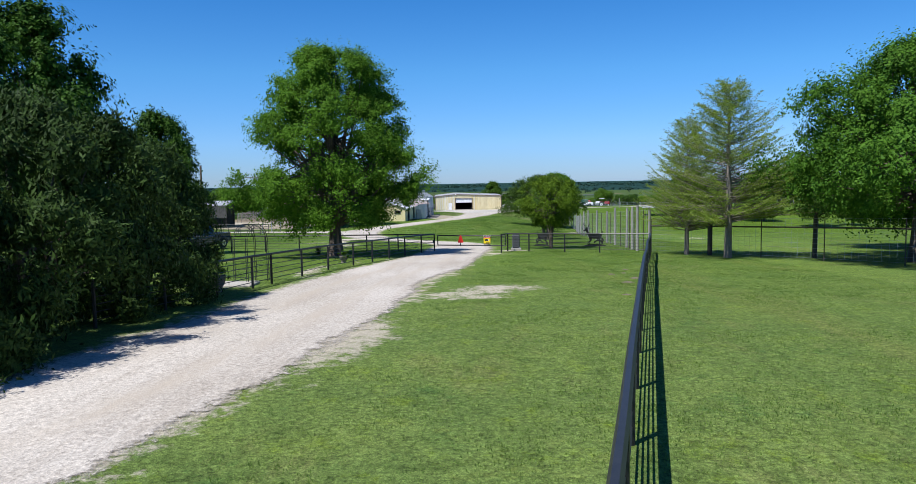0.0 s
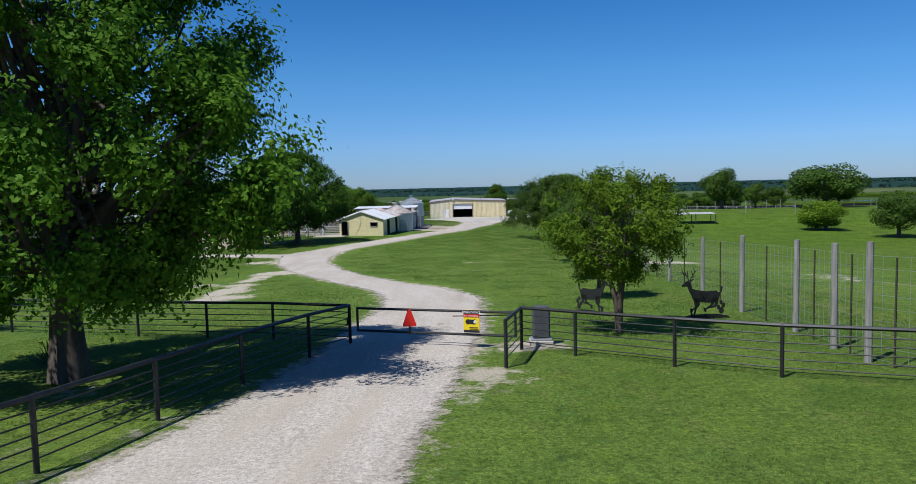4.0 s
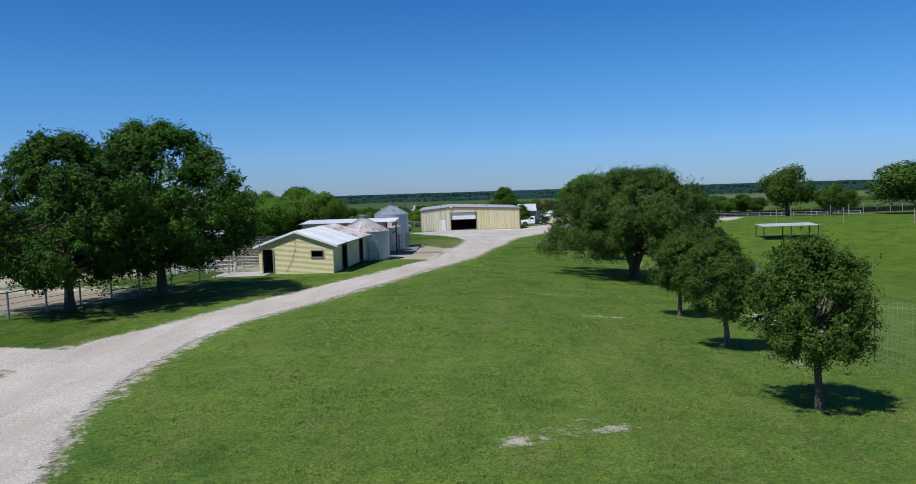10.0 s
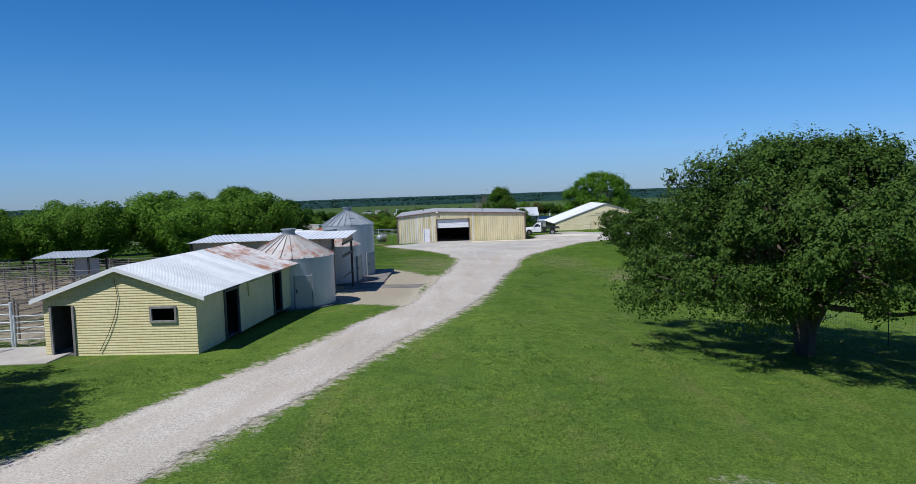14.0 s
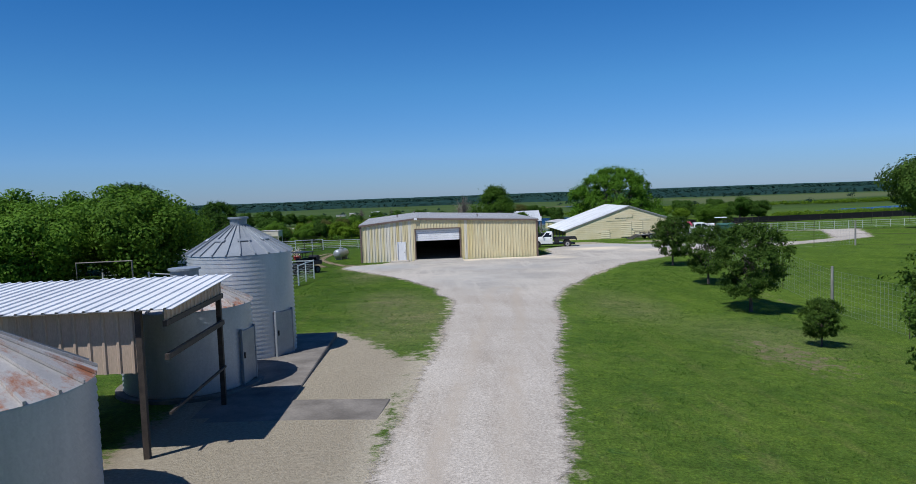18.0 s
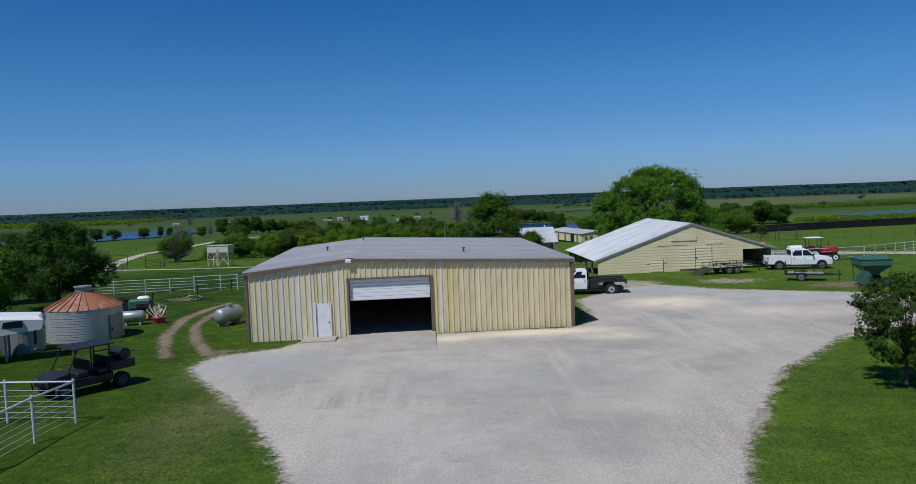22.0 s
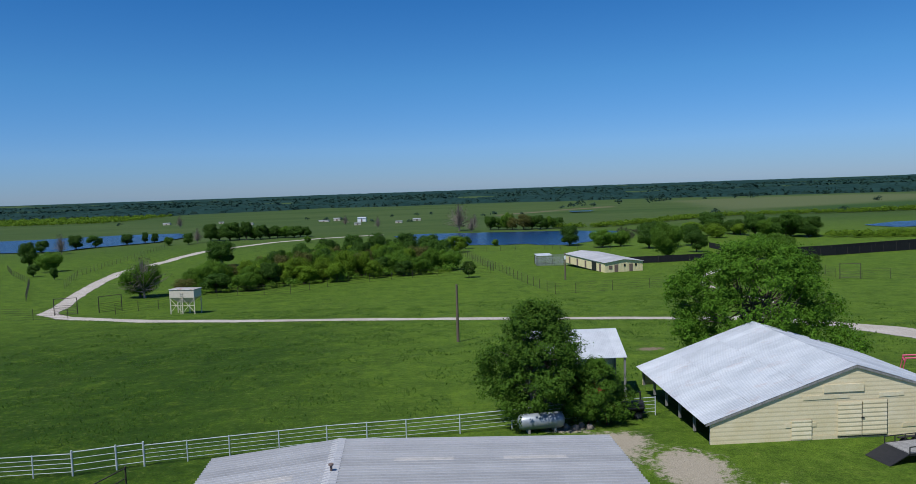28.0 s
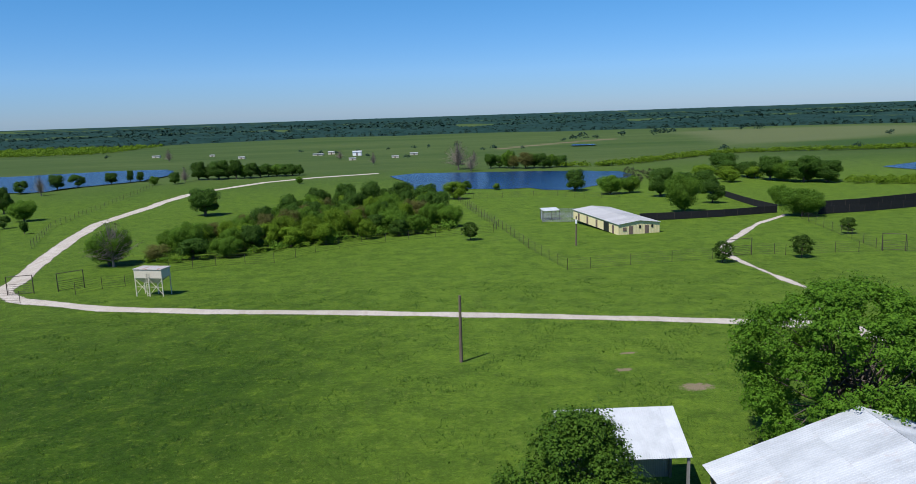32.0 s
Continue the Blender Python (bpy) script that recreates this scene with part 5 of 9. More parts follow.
sizes_of = {wood: (8.6, 9.4), dark_oak: (8.4, 8.6), pale_tree: (7.2, 7.0), olive_tree: (7.8, 6.0), bare_tree: (10, 10.5)}


def put(kind, x, y, w, h, label="", group="pasture trees"):
    """Sets a copy of a tree at a place with a width and a height; the first one planted is the tree itself."""
    H, W = sizes_of[kind]
    s = h / H
    if kind is not wood and kind not in used:
        used.add(kind)
        kind["group"] = group
        return plant(kind, x, y, x, s, w / W / s)
    return plant_copy(kind, x, y, x, s, w / W / s, label, group)


for x, y, w, h in ((-33, 458, 9, 10), (-25, 463, 10, 11), (-15, 464, 10, 11), (-6, 461, 11, 11), (3, 455, 11, 10), (-40, 446, 8, 9), (6, 440, 10, 9), (-20, 448, 9, 9)):
    put(dark_oak, x, y, w, h, "", "thicket trees")
    placed.append((x, y))
for x, y, w, h in ((-38, 398, 5.5, 8.5), (-33, 402, 6, 9), (-44, 402, 5, 8), (1, 424, 6, 8), (-2, 429, 6, 8), (-17, 406, 5, 8)):
    put(olive_tree, x, y, w, h, "", "thicket trees")
    placed.append((x, y))
for x, y in scatter(rs, 1500, -66, 12, 368, 470, in_thicket):
    if len(placed) < 92 and all((x - a) ** 2 + (y - b) ** 2 > 22 for a, b in placed):
        placed.append((x, y))
        k = masters[rs.choice(4, p=(0.36, 0.27, 0.27, 0.10))]
        low = 0.72 if float(inside(x, y, THICKET)) < 4 else 1.0
        put(k, x, y, rs.uniform(5.2, 8.4), low * rs.uniform(5.6, 8.6), "mid-green leafy tree in the thicket of the draw" if k is wood else "", "thicket trees")

for x, y, w, h in ((-124, 650, 10, 8), (-112, 650, 10, 8), (-103, 650, 9, 8), (-94, 652, 9, 7), (-85, 655, 11, 7.5), (-76, 656, 9, 6.5), (48, 656, 9, 8), (68, 648, 11, 9), (77, 646, 9, 8), (84, 648, 10, 7), (159, 525, 12, 9), (167, 520, 12, 9), (148, 556, 12, 8), (176, 522, 12, 9), (100, 485, 9, 9)):
    put(wood if x % 2 else dark_oak, x, y, w, h, "broad tree in a row of dark oaks", "dark oaks")
ROUND, OPEN = "dark round-crowned live oak in the pasture", "grey half-bare tree in the pasture"
for x, y, w, h in ((-195, 617, 9.7, 8.6), (-190, 630, 8.8, 7.3), (-176, 641, 8.9, 7), (-169.5, 652, 4.9, 7.2), (-163, 650, 5.2, 6.4), (-135.4, 626, 7.3, 6.8), (-166, 512.6, 9, 11), (-136, 458, 4.5, 4.5), (-120, 440, 2.9, 4.3), (-75.7, 475, 13, 10.3), (65.4, 517, 10.4, 9.4),
                   (19.6, 522, 5, 6), (90, 481, 11.5, 11), (109.7, 488, 11, 9), (156, 584, 17, 10), (153, 548, 11, 7.5), (156, 532, 13, 11.3), (163.5, 517, 14, 12), (171.5, 512.6, 12.5, 9.6), (-205, 600, 8, 7), (180, 540, 12, 9)):
    put(dark_oak, x, y, w, h, ROUND, "dark oaks")
for x, y, w, h in ((-129, 648.5, 11, 11), (-117, 647.3, 14.4, 11.5), (-107, 647, 9, 11.8), (-98.4, 647, 9.3, 9.3), (-90, 655, 11, 8), (-79.5, 655, 12.6, 7.4), (-72, 655.7, 7, 6.6), (98, 452, 8, 8), (42.9, 655.5, 9, 9.2), (72.5, 642, 10, 9)):
    put(dark_oak, x, y, w, h, ROUND, "dark oaks")
for x, y, w, h in ((-145.6, 623.5, 5.6, 5.2), (-140.7, 479.5, 9.7, 7.8), (75.4, 498, 11.8, 7.8), (83.7, 500, 8, 7), (79.6, 428, 11.8, 12.2), (113, 436, 7.5, 7), (105.8, 408.5, 12, 8), (109, 414, 8, 7), (52.9, 650.4, 9, 11), (-62.8, 600, 4, 4)):
    put(wood, x, y, w, h, "mid-green broad-crowned tree in the pasture")
for x, y, w, h in ((13.9, 501, 10.2, 7.4), (34, 533.5, 3.6, 3.1), (130, 542, 11.3, 7.4), (141, 543, 11.5, 6.3), (153, 541, 8.7, 5.8), (163, 538, 7, 5.8), (96, 484, 5, 5), (66, 166, 10, 5.5), (137, 530, 9, 6)):
    put(pale_tree, x, y, w, h, "low spreading yellow-green tree in the pasture")
for x, y, w, h in ((62.8, 645.6, 12, 11), (56, 648, 8, 9)):
    put(olive_tree, x, y, w, h, "olive-brown tree in new leaf on the pond bank")
for x, y, w, h in ((-64.5, 369.4, 11.7, 9.9), (23.4, 655, 21, 17.7), (-188, 586, 10, 11), (-213.6, 852, 11, 11), (-31.8, 723, 7, 9), (-62, 790, 9, 8), (-133, 636, 9, 9), (30, 640, 12, 9), (36, 700, 8, 9)):
    put(bare_tree, x, y, w, h, OPEN)
put(wood, -66, 371, 9.5, 8.2, "open grey-green tree beside the track")

LIMES = [(83, 646, 3), (97, 643, 5), (119, 646, 6), (142, 665, 6), (168, 685, 7), (210, 713, 8), (256, 713, 7), (292, 703, 7), (325, 704, 8), (420, 720, 12), (560, 760, 16)]
far_trees("lime_brush", scatter(rs, 11000, 80, 580, 635, 790, lambda x, y: chain(x, y, LIMES) > 0), 2.3, LEAF_LIME, 50, "bright green low brush in the bottom land", 55)
LIMES_NEAR = [(176, 512, 4), (186, 502, 9), (215, 495, 12), (270, 500, 16)]
far_trees("lime_brush_near", scatter(rs, 900, 170, 290, 480, 520, lambda x, y: chain(x, y, LIMES_NEAR) > 0), 2.2, LEAF_LIME, 110, "yellow-green brush behind the screened pens", 56)
far_trees("grey_brush", scatter(rs, 260, 85, 135, 520, 620, lambda x, y: chain(x, y, [(96, 545, 6), (112, 580, 9), (120, 610, 7)]) > 0), 1.3, LEAF_SPARSE, 60, "pale reeds and grey brush at the pond's end", 54)
far_trees("creek_brush", scatter(rs, 2600, -760, -350, 1010, 1240, lambda x, y: (y > 1035 + 0.25 * np.abs(x + 420)) & (y < wood_edge(x) + 10) & (y > 1000 - 0.55 * (x + 375))), 3.2, LEAF_LIME, 26, "yellow-green brush along the creek bottom", 64)
FIELD = [(-302, 942, 3.4), (-89, 879, 4), (-74, 869, 3.6), (-41.8, 808, 3.4), (-9.7, 775, 3.2), (63, 844, 4.6), (54, 851, 3), (88, 847, 3), (170, 984, 8), (160, 978, 6), (148, 972, 4), (189, 1000, 5), (223, 1020, 7), (264, 1036, 8), (276, 1042, 8), (289, 1051, 7), (345, 1080, 5),
         (392, 1099, 7), (414, 1099, 7), (-58, 905, 3), (-30, 920, 3), (-6, 930, 3.4), (8, 935, 3.2), (36, 938, 4), (-115, 930, 3), (437, 880, 5), (440, 760, 4), (300, 706, 5), (214, 722, 5)]
far_trees("field_trees", FIELD, 4, LEAF_FAR_HAZED, 90, "lone trees dotted over the open bottom land", 58, 1.1)


def canopy():
    """The lumpy roof of leaves over the far woods, open where fields lie between them."""
    ys = 1100 * 1.0042 ** np.arange(360)
    Y, S = np.meshgrid(ys, np.linspace(-0.8, 0.8, 560), indexing="ij")
    X = S * (Y - 100)
    edge = Y - wood_edge(X)
    wood = np.clip(edge / 14, 0, 1) * np.maximum(np.clip(1.6 - edge / 80, 0, 1), np.clip(0.5 + wooded_land(X, Y) / 0.1, 0, 1))
    lumps = 4.2 + 1.8 * vnoise(X, Y, 26, 65) + 1.9 * vnoise(X, Y, 11, 66) + 1.3 * vnoise(X, Y, 6.5, 67)
    Z = land(X, Y) - 0.6 + wood ** 0.6 * lumps * np.interp(Y, [1100, 1800, 4700], [1, 0.9, 0.75])
    ny, nx = X.shape
    idx = np.arange(ny * nx).reshape(ny, nx)
    F4 = np.stack([idx[:-1, :-1], idx[:-1, 1:], idx[1:, 1:], idx[1:, :-1]], -1).reshape(-1, 4)
    F4 = F4[wood.ravel()[F4].max(1) > 0.02]
    used_v, F4 = np.unique(F4, return_inverse=True)
    me = fast_mesh("wood_canopy", np.stack([X, Y, Z], -1).reshape(-1, 3)[used_v], F4.reshape(-1, 4))
    return tagged(hang("wood_canopy", me, HAZED_CANOPY), "dark unbroken woods over the bottom land", "woods", kind="stuff")


canopy()


def wooded(n, near, deep, size, per, seed, label):
    """Tree heads standing out of the canopy between two distances."""
    r = np.random.default_rng(seed)
    y = near + (deep - near) * r.uniform(0, 1, n) ** 1.5
    x = r.uniform(-0.78, 0.78, n) * (y - 100)
    keep = (y > wood_edge(x) - 8) & ((wooded_land(x, y) > 0.02) | (y < wood_edge(x) + 90))
    far_trees("wood_heads", np.stack([x, y], 1)[keep], size, LEAF_FAR_HAZED, per, label, seed, 1.15, 0.75, 0.2, 2.1)


wooded(9000, 1110, 1700, 4.2, 24, 61, "dark round heads of the bottom-land trees")
wooded(5500, 1700, 3000, 7.0, 14, 62, "dark heads of the farther woods")


# ---- the workshop ----
def workshop():
    x0, x1, y0, y1, z0, ze, xr, zr = -8.0, 10.5, 210.35, 229.8, -2.32, 1.6, -2.25, 2.16
    ob = empty("workshop", Matrix.Translation((0, 0, 0)), "long low tan ribbed-metal workshop with a grey sheet roof", "workshop")
    top = lambda x: ze + (zr - ze) * ((x - x0) / (xr - x0) if x < xr else (x1 - x) / (x1 - xr))
    holes = [(-2.3, 2.3, z0, 1.0), (-4.2, -3.42, z0, -0.2)]
    m = Matrix.Translation((0, y0, 0))
    n = 60
    w = (x1 - x0) / n
    for i in range(n):
        a = x0 + i * w
        for b, c in ((a, a + w),):
            bm = clad_v(bmesh.new(), m, b, c, z0, top, holes, 0.31, 0.04)
            part("wall_panel", bm, FADED if i in (2, 4, 6, 8, 9, 11, 13, 16, 35) else OCHRE if i in (12, 33, 34, 36, 37) else TAN, ob)
    for i in range(22):
        a, b = y0 + i * (y1 - y0) / 22, y0 + (i + 1) * (y1 - y0) / 22
        part("wall_panel", clad_v(bmesh.new(), Matrix.Translation((x1, a, 0)) @ Matrix.Rotation(radians(90), 4, "Z"), 0, b - a, z0, lambda x: ze, (), 0.31, 0.04), TAN, ob)
        part("wall_panel", clad_v(bmesh.new(), Matrix.Translation((x0, b, 0)) @ Matrix.Rotation(radians(-90), 4, "Z"), 0, b - a, z0, lambda x: ze, (), 0.31, 0.04), TAN, ob)
    part("back_wall", clad_v(bmesh.new(), Matrix.Translation((0, y1, 0)) @ Matrix.Rotation(radians(180), 4, "Z"), -x1, -x0, z0, lambda x: top(-x), (), 0.31, 0.04), TAN, ob)
    # roof sheets from the ridge down to either eave
    for side, xe in ((1, x1 + 0.15), (-1, x0 - 0.15)):
        slope = math.hypot(xe - xr, zr - ze + 0.02)
        ang = math.atan2(ze + 0.03 - (zr + 0.05), abs(xe - xr))
        nn = 23
        L = (y1 - y0 + 0.3) / nn
        for i in range(nn):
            yy = y0 - 0.15 + i * L
            o = Vector((xr, yy if side < 0 else yy + L, zr + 0.05))
            ydir = Vector((side * math.cos(ang), 0, math.sin(ang)))
            xdir = Vector((0, 1, 0)) if side < 0 else Vector((0, -1, 0))
            zdir = xdir.cross(ydir)
            mm = Matrix((xdir, ydir, zdir)).transposed().to_4x4()
            mm.translation = o
            part("roof_sheet", sheet(bmesh.new(), mm, L, slope, 0.29, 0.095), ROOFGREY, ob)
            if (i in (5, 10, 15, 19) and side > 0) or (i in (6, 12, 18) and side < 0):
                for d in ((2.6, 2.6), (7.4, 2.8)) if side > 0 else ((1.6, 2.6),):
                    mk = mm @ Matrix.Translation((0, d[0], 0.012))
                    part("skylight_sheet", sheet(bmesh.new(), mk, L * 0.66, d[1], 0.29, 0.095), SKYLIGHT, ob, "milky translucent roof sheet")
    part("ridge_cap", prism(bmesh.new(), [(-0.3, -0.03), (0, 0.04), (0.3, 0.02), (0.3, 0.035), (0, 0.07), (-0.3, 0)], y1 - y0 + 0.35, Matrix.Translation((xr, (y0 + y1) / 2, zr + 0.06))), ROOFGREY, ob)
    for a, b in (((x0 - .15, ze), (xr, zr)), ((xr, zr), (x1 + .15, ze))):
        bm = bmesh.new()
        prism(bm, [(a[0], a[1] - 0.12), (b[0], b[1] - 0.12), (b[0], b[1] + 0.06), (a[0], a[1] + 0.06)], 0.1, Matrix.Translation((0, y0 - 0.12, 0)))
        part("rake_trim", bm, BROWN, ob, "dark brown metal trim")
    for x in (x0, x1):
        part("corner_trim", boxed((x, y0 - 0.03, (z0 + ze) / 2), (0.16, 0.14, ze - z0)), BROWN, ob, "dark brown metal trim")
        part("gutter", boxed((x + (0.14 if x > 0 else -0.14), (y0 + y1) / 2, ze - 0.05), (0.14, y1 - y0, 0.16), 0.03), BROWN, ob)
    # openings
    for x in (-2.36, 2.36):
        part("door_jamb", boxed((x, y0 - 0.02, (z0 + 1.0) / 2), (0.12, 0.16, 1.0 - z0)), BROWN, ob)
    part("door_head", boxed((0, y0 - 0.02, 1.05), (4.84, 0.16, 0.1)), BROWN, ob)
    door = empty("roll_door", None, "")
    door.parent = ob
    for i in range(6):
        part("slat", boxed((0, y0 + 0.12, 0.9 - i * 0.2), (4.56, 0.05, 0.19), 0.015), WHITE, door)
    pd = part("side_door", boxed((-3.81, y0 + 0.02, (z0 - 0.2) / 2), (0.76, 0.05, -0.22 - z0), 0.01), WHITE, ob, "closed white steel door")
    part("door_knob", disc(bmesh.new(), (-3.5, y0 - 0.03, z0 + 1.0), 0.04, 0.06, 10), BLACK, pd)
    part("door_window", boxed((-3.81, y0 - 0.008, -0.75), (0.3, 0.02, 0.4)), WHITE, pd)
    for x in (-4.24, -3.38):
        part("door_frame", boxed((x, y0 - 0.02, (z0 - 0.2) / 2), (0.07, 0.12, -0.2 - z0)), WHITE, ob)
    part("floor_slab", boxed((1.25, (y0 + y1) / 2, z0 + 0.02), (x1 - x0 - 0.1, y1 - y0 - 0.1, 0.08)), CONCRETE, ob)
    # inner walls hold the workshop's indoor shade in their colour
    part("inner_wall", boxed((1.25, y1 - 0.15, (z0 + ze) / 2), (x1 - x0 - 0.3, 0.04, ze - z0)), SHADE_SHEET, ob)
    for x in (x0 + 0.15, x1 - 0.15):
        part("inner_wall", boxed((x, (y0 + y1) / 2, (z0 + ze) / 2), (0.04, y1 - y0 - 0.3, ze - z0)), SHADE_SHEET, ob)
    for x, y in ((4.6, 214.5), (-4.3, 219), (-2.25, 226)):
        z = top(x)
        v = part("vent_pipe", rod([(x, y, z - 0.1), (x, y, z + 0.36)], 0.055, 8), BROWN, ob)
        part("vent_cap", disc(bmesh.new(), (x, y, z + 0.4), 0.11, 0.06, 10, "z"), BROWN, v)
    lamp = part("wall_lamp", boxed((xr, y0 - 0.18, zr - 0.06), (0.34, 0.2, 0.2), 0.03), WHITE, ob, "white floodlight housing")
    ob.matrix_world = Matrix.Translation((1.25, y0, 0)) @ Matrix.Rotation(radians(1.6), 4, "Z") @ Matrix.Translation((-1.25, -y0, 0))
    return ob


workshop()
bm = boxed((0, 207.7, -2.19), (5.0, 5.1, 0.14), 0.02, Matrix())
tagged(part("concrete_apron", bm, CONCRETE), "grey concrete apron in front of the workshop door", "slab", kind="structure")
tagged(part("door_stoop", boxed((-4.0, 209.6, -2.2), (1.9, 1.3, 0.14), 0.02), CONCRETE), "small concrete stoop at the side door", "slab", kind="structure")


# ---- the cream shed ----
def cream_shed():
    m = Matrix.Translation((-9.8, 132.15, -0.78)) @ Matrix.Rotation(radians(-4.6), 4, "Z")
    ob = empty("cream_shed", m, "cream corrugated-metal shed with a pale sheet roof", "shed")
    W, L, he, hr = 6.1, 11.8, 2.35, 3.4
    lx = lambda z: -W + max(0, (z - he) / (hr - he)) * W / 2
    rx = lambda z: -max(0, (z - he) / (hr - he)) * W / 2
    front = [(-5.75, -4.95, -1, 2.0), (-1.75, -0.85, 1.35, 1.82)]
    part("front_wall", clad_h(bmesh.new(), Matrix(), lx, rx, 0, hr, front, 0.1, 0.012), CREAM, ob)
    part("back_wall", clad_h(bmesh.new(), Matrix.Translation((0, L, 0)) @ Matrix.Rotation(radians(180), 4, "Z"), lambda z: -rx(z), lambda z: -lx(z), 0, hr, (), 0.1, 0.012), CREAM, ob)
    side = Matrix.Rotation(radians(90), 4, "Z")
    dr = [(2.75, 4.15, -1, 2.0), (9.0, 10.1, -1, 2.05)]
    part("side_wall", clad_h(bmesh.new(), side, lambda z: 0, lambda z: L, 0, he, dr, 0.1, 0.012), CREAM, ob)
    part("side_wall", clad_h(bmesh.new(), Matrix.Translation((-W, L, 0)) @ Matrix.Rotation(radians(-90), 4, "Z"), lambda z: 0, lambda z: L, 0, he, (), 0.1, 0.012), CREAM, ob)
    for a, b, c, d in dr:
        f = part("door_frame", boxed((0.03, a - 0.05, d / 2), (0.1, 0.1, d)), GREYBOX, ob)
        part("door_frame", boxed((0.03, b + 0.05, d / 2), (0.1, 0.1, d)), GREYBOX, ob)
        part("door_frame", boxed((0.03, (a + b) / 2, d + 0.05), (0.1, b - a + 0.2, 0.1)), GREYBOX, ob)
    part("hatch", boxed((0.04, 6.2, 1.75), (0.06, 1.5, 0.62), 0.01), CREAM, ob, "closed cream sheet hatch")
    part("window_frame", boxed((-1.3, -0.03, 1.86), (1.06, 0.08, 0.08)), POST, ob)
    part("window_frame", boxed((-1.3, -0.03, 1.31), (1.06, 0.08, 0.08)), POST, ob)
    for x in (-1.79, -0.81):
        part("window_frame", boxed((x, -0.03, 1.585), (0.08, 0.08, 0.47)), POST, ob)
    for x in (-5.8, -4.9):
        part("door_frame", boxed((x, -0.03, 1.0), (0.09, 0.08, 2.0)), POST, ob)
    # lining with the shed's indoor shade in its dark colour
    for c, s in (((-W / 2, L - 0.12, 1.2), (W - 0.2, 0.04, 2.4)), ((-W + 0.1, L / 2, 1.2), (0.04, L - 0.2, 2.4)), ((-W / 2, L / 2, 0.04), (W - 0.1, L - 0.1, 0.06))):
        part("inner_lining", boxed(c, s), SHADE_SHEET, ob)
    for s in (1, -1):
        ov = 0.42
        slope = math.hypot(W / 2 + ov, (hr - he) * (1 + ov / (W / 2)))
        ang = -math.atan2(hr - he, W / 2)
        n = 14
        w = (L + 0.6) / n
        for i in range(n):
            yy = -0.2 + i * w
            xd = Vector((0, -1, 0)) if s > 0 else Vector((0, 1, 0))
            yd = Vector((s * math.cos(ang), 0, math.sin(ang)))
            mm = Matrix((xd, yd, xd.cross(yd))).transposed().to_4x4()
            mm.translation = Vector((-W / 2, yy + (w if s > 0 else 0), hr + 0.06))
            rusty = s > 0 and i >= 9
            part("roof_sheet", sheet(bmesh.new(), mm, w, slope, 0.15, 0.018), ROOFRUSTY if rusty else ROOFSHED, ob, "rust-patched roof sheet" if rusty else "")
        part("barge_board", prism(bmesh.new(), [(-W / 2, hr - 0.1), (-W / 2 + s * (W / 2 + ov), he - 0.1 - (hr - he) * ov / (W / 2)), (-W / 2 + s * (W / 2 + ov), he + 0.04 - (hr - he) * ov / (W / 2)), (-W / 2, hr + 0.05)], 0.05, Matrix.Translation((0, -0.2, 0))), WHITE, ob)
    part("cable", rod([(-3.15, -0.06, hr - 0.35), (-3.05, -0.06, 2.3), (-3.2, -0.06, 1.6), (-3.5, -0.06, 0.9), (-3.9, -0.06, 0.2)], 0.012, 4), BLACK, ob)
    lamp = part("wall_lamp", boxed((0.12, 4.0, 2.18), (0.22, 0.16, 0.12), 0.02), GREYBOX, ob)
    return ob


cream_shed()
tagged(part("shed_slab", boxed((-17.2, 132.8, -0.74), (4.2, 3.2, 0.12), 0.02), CONCRETE), "worn concrete slab beside the shed door", "slab", kind="structure")


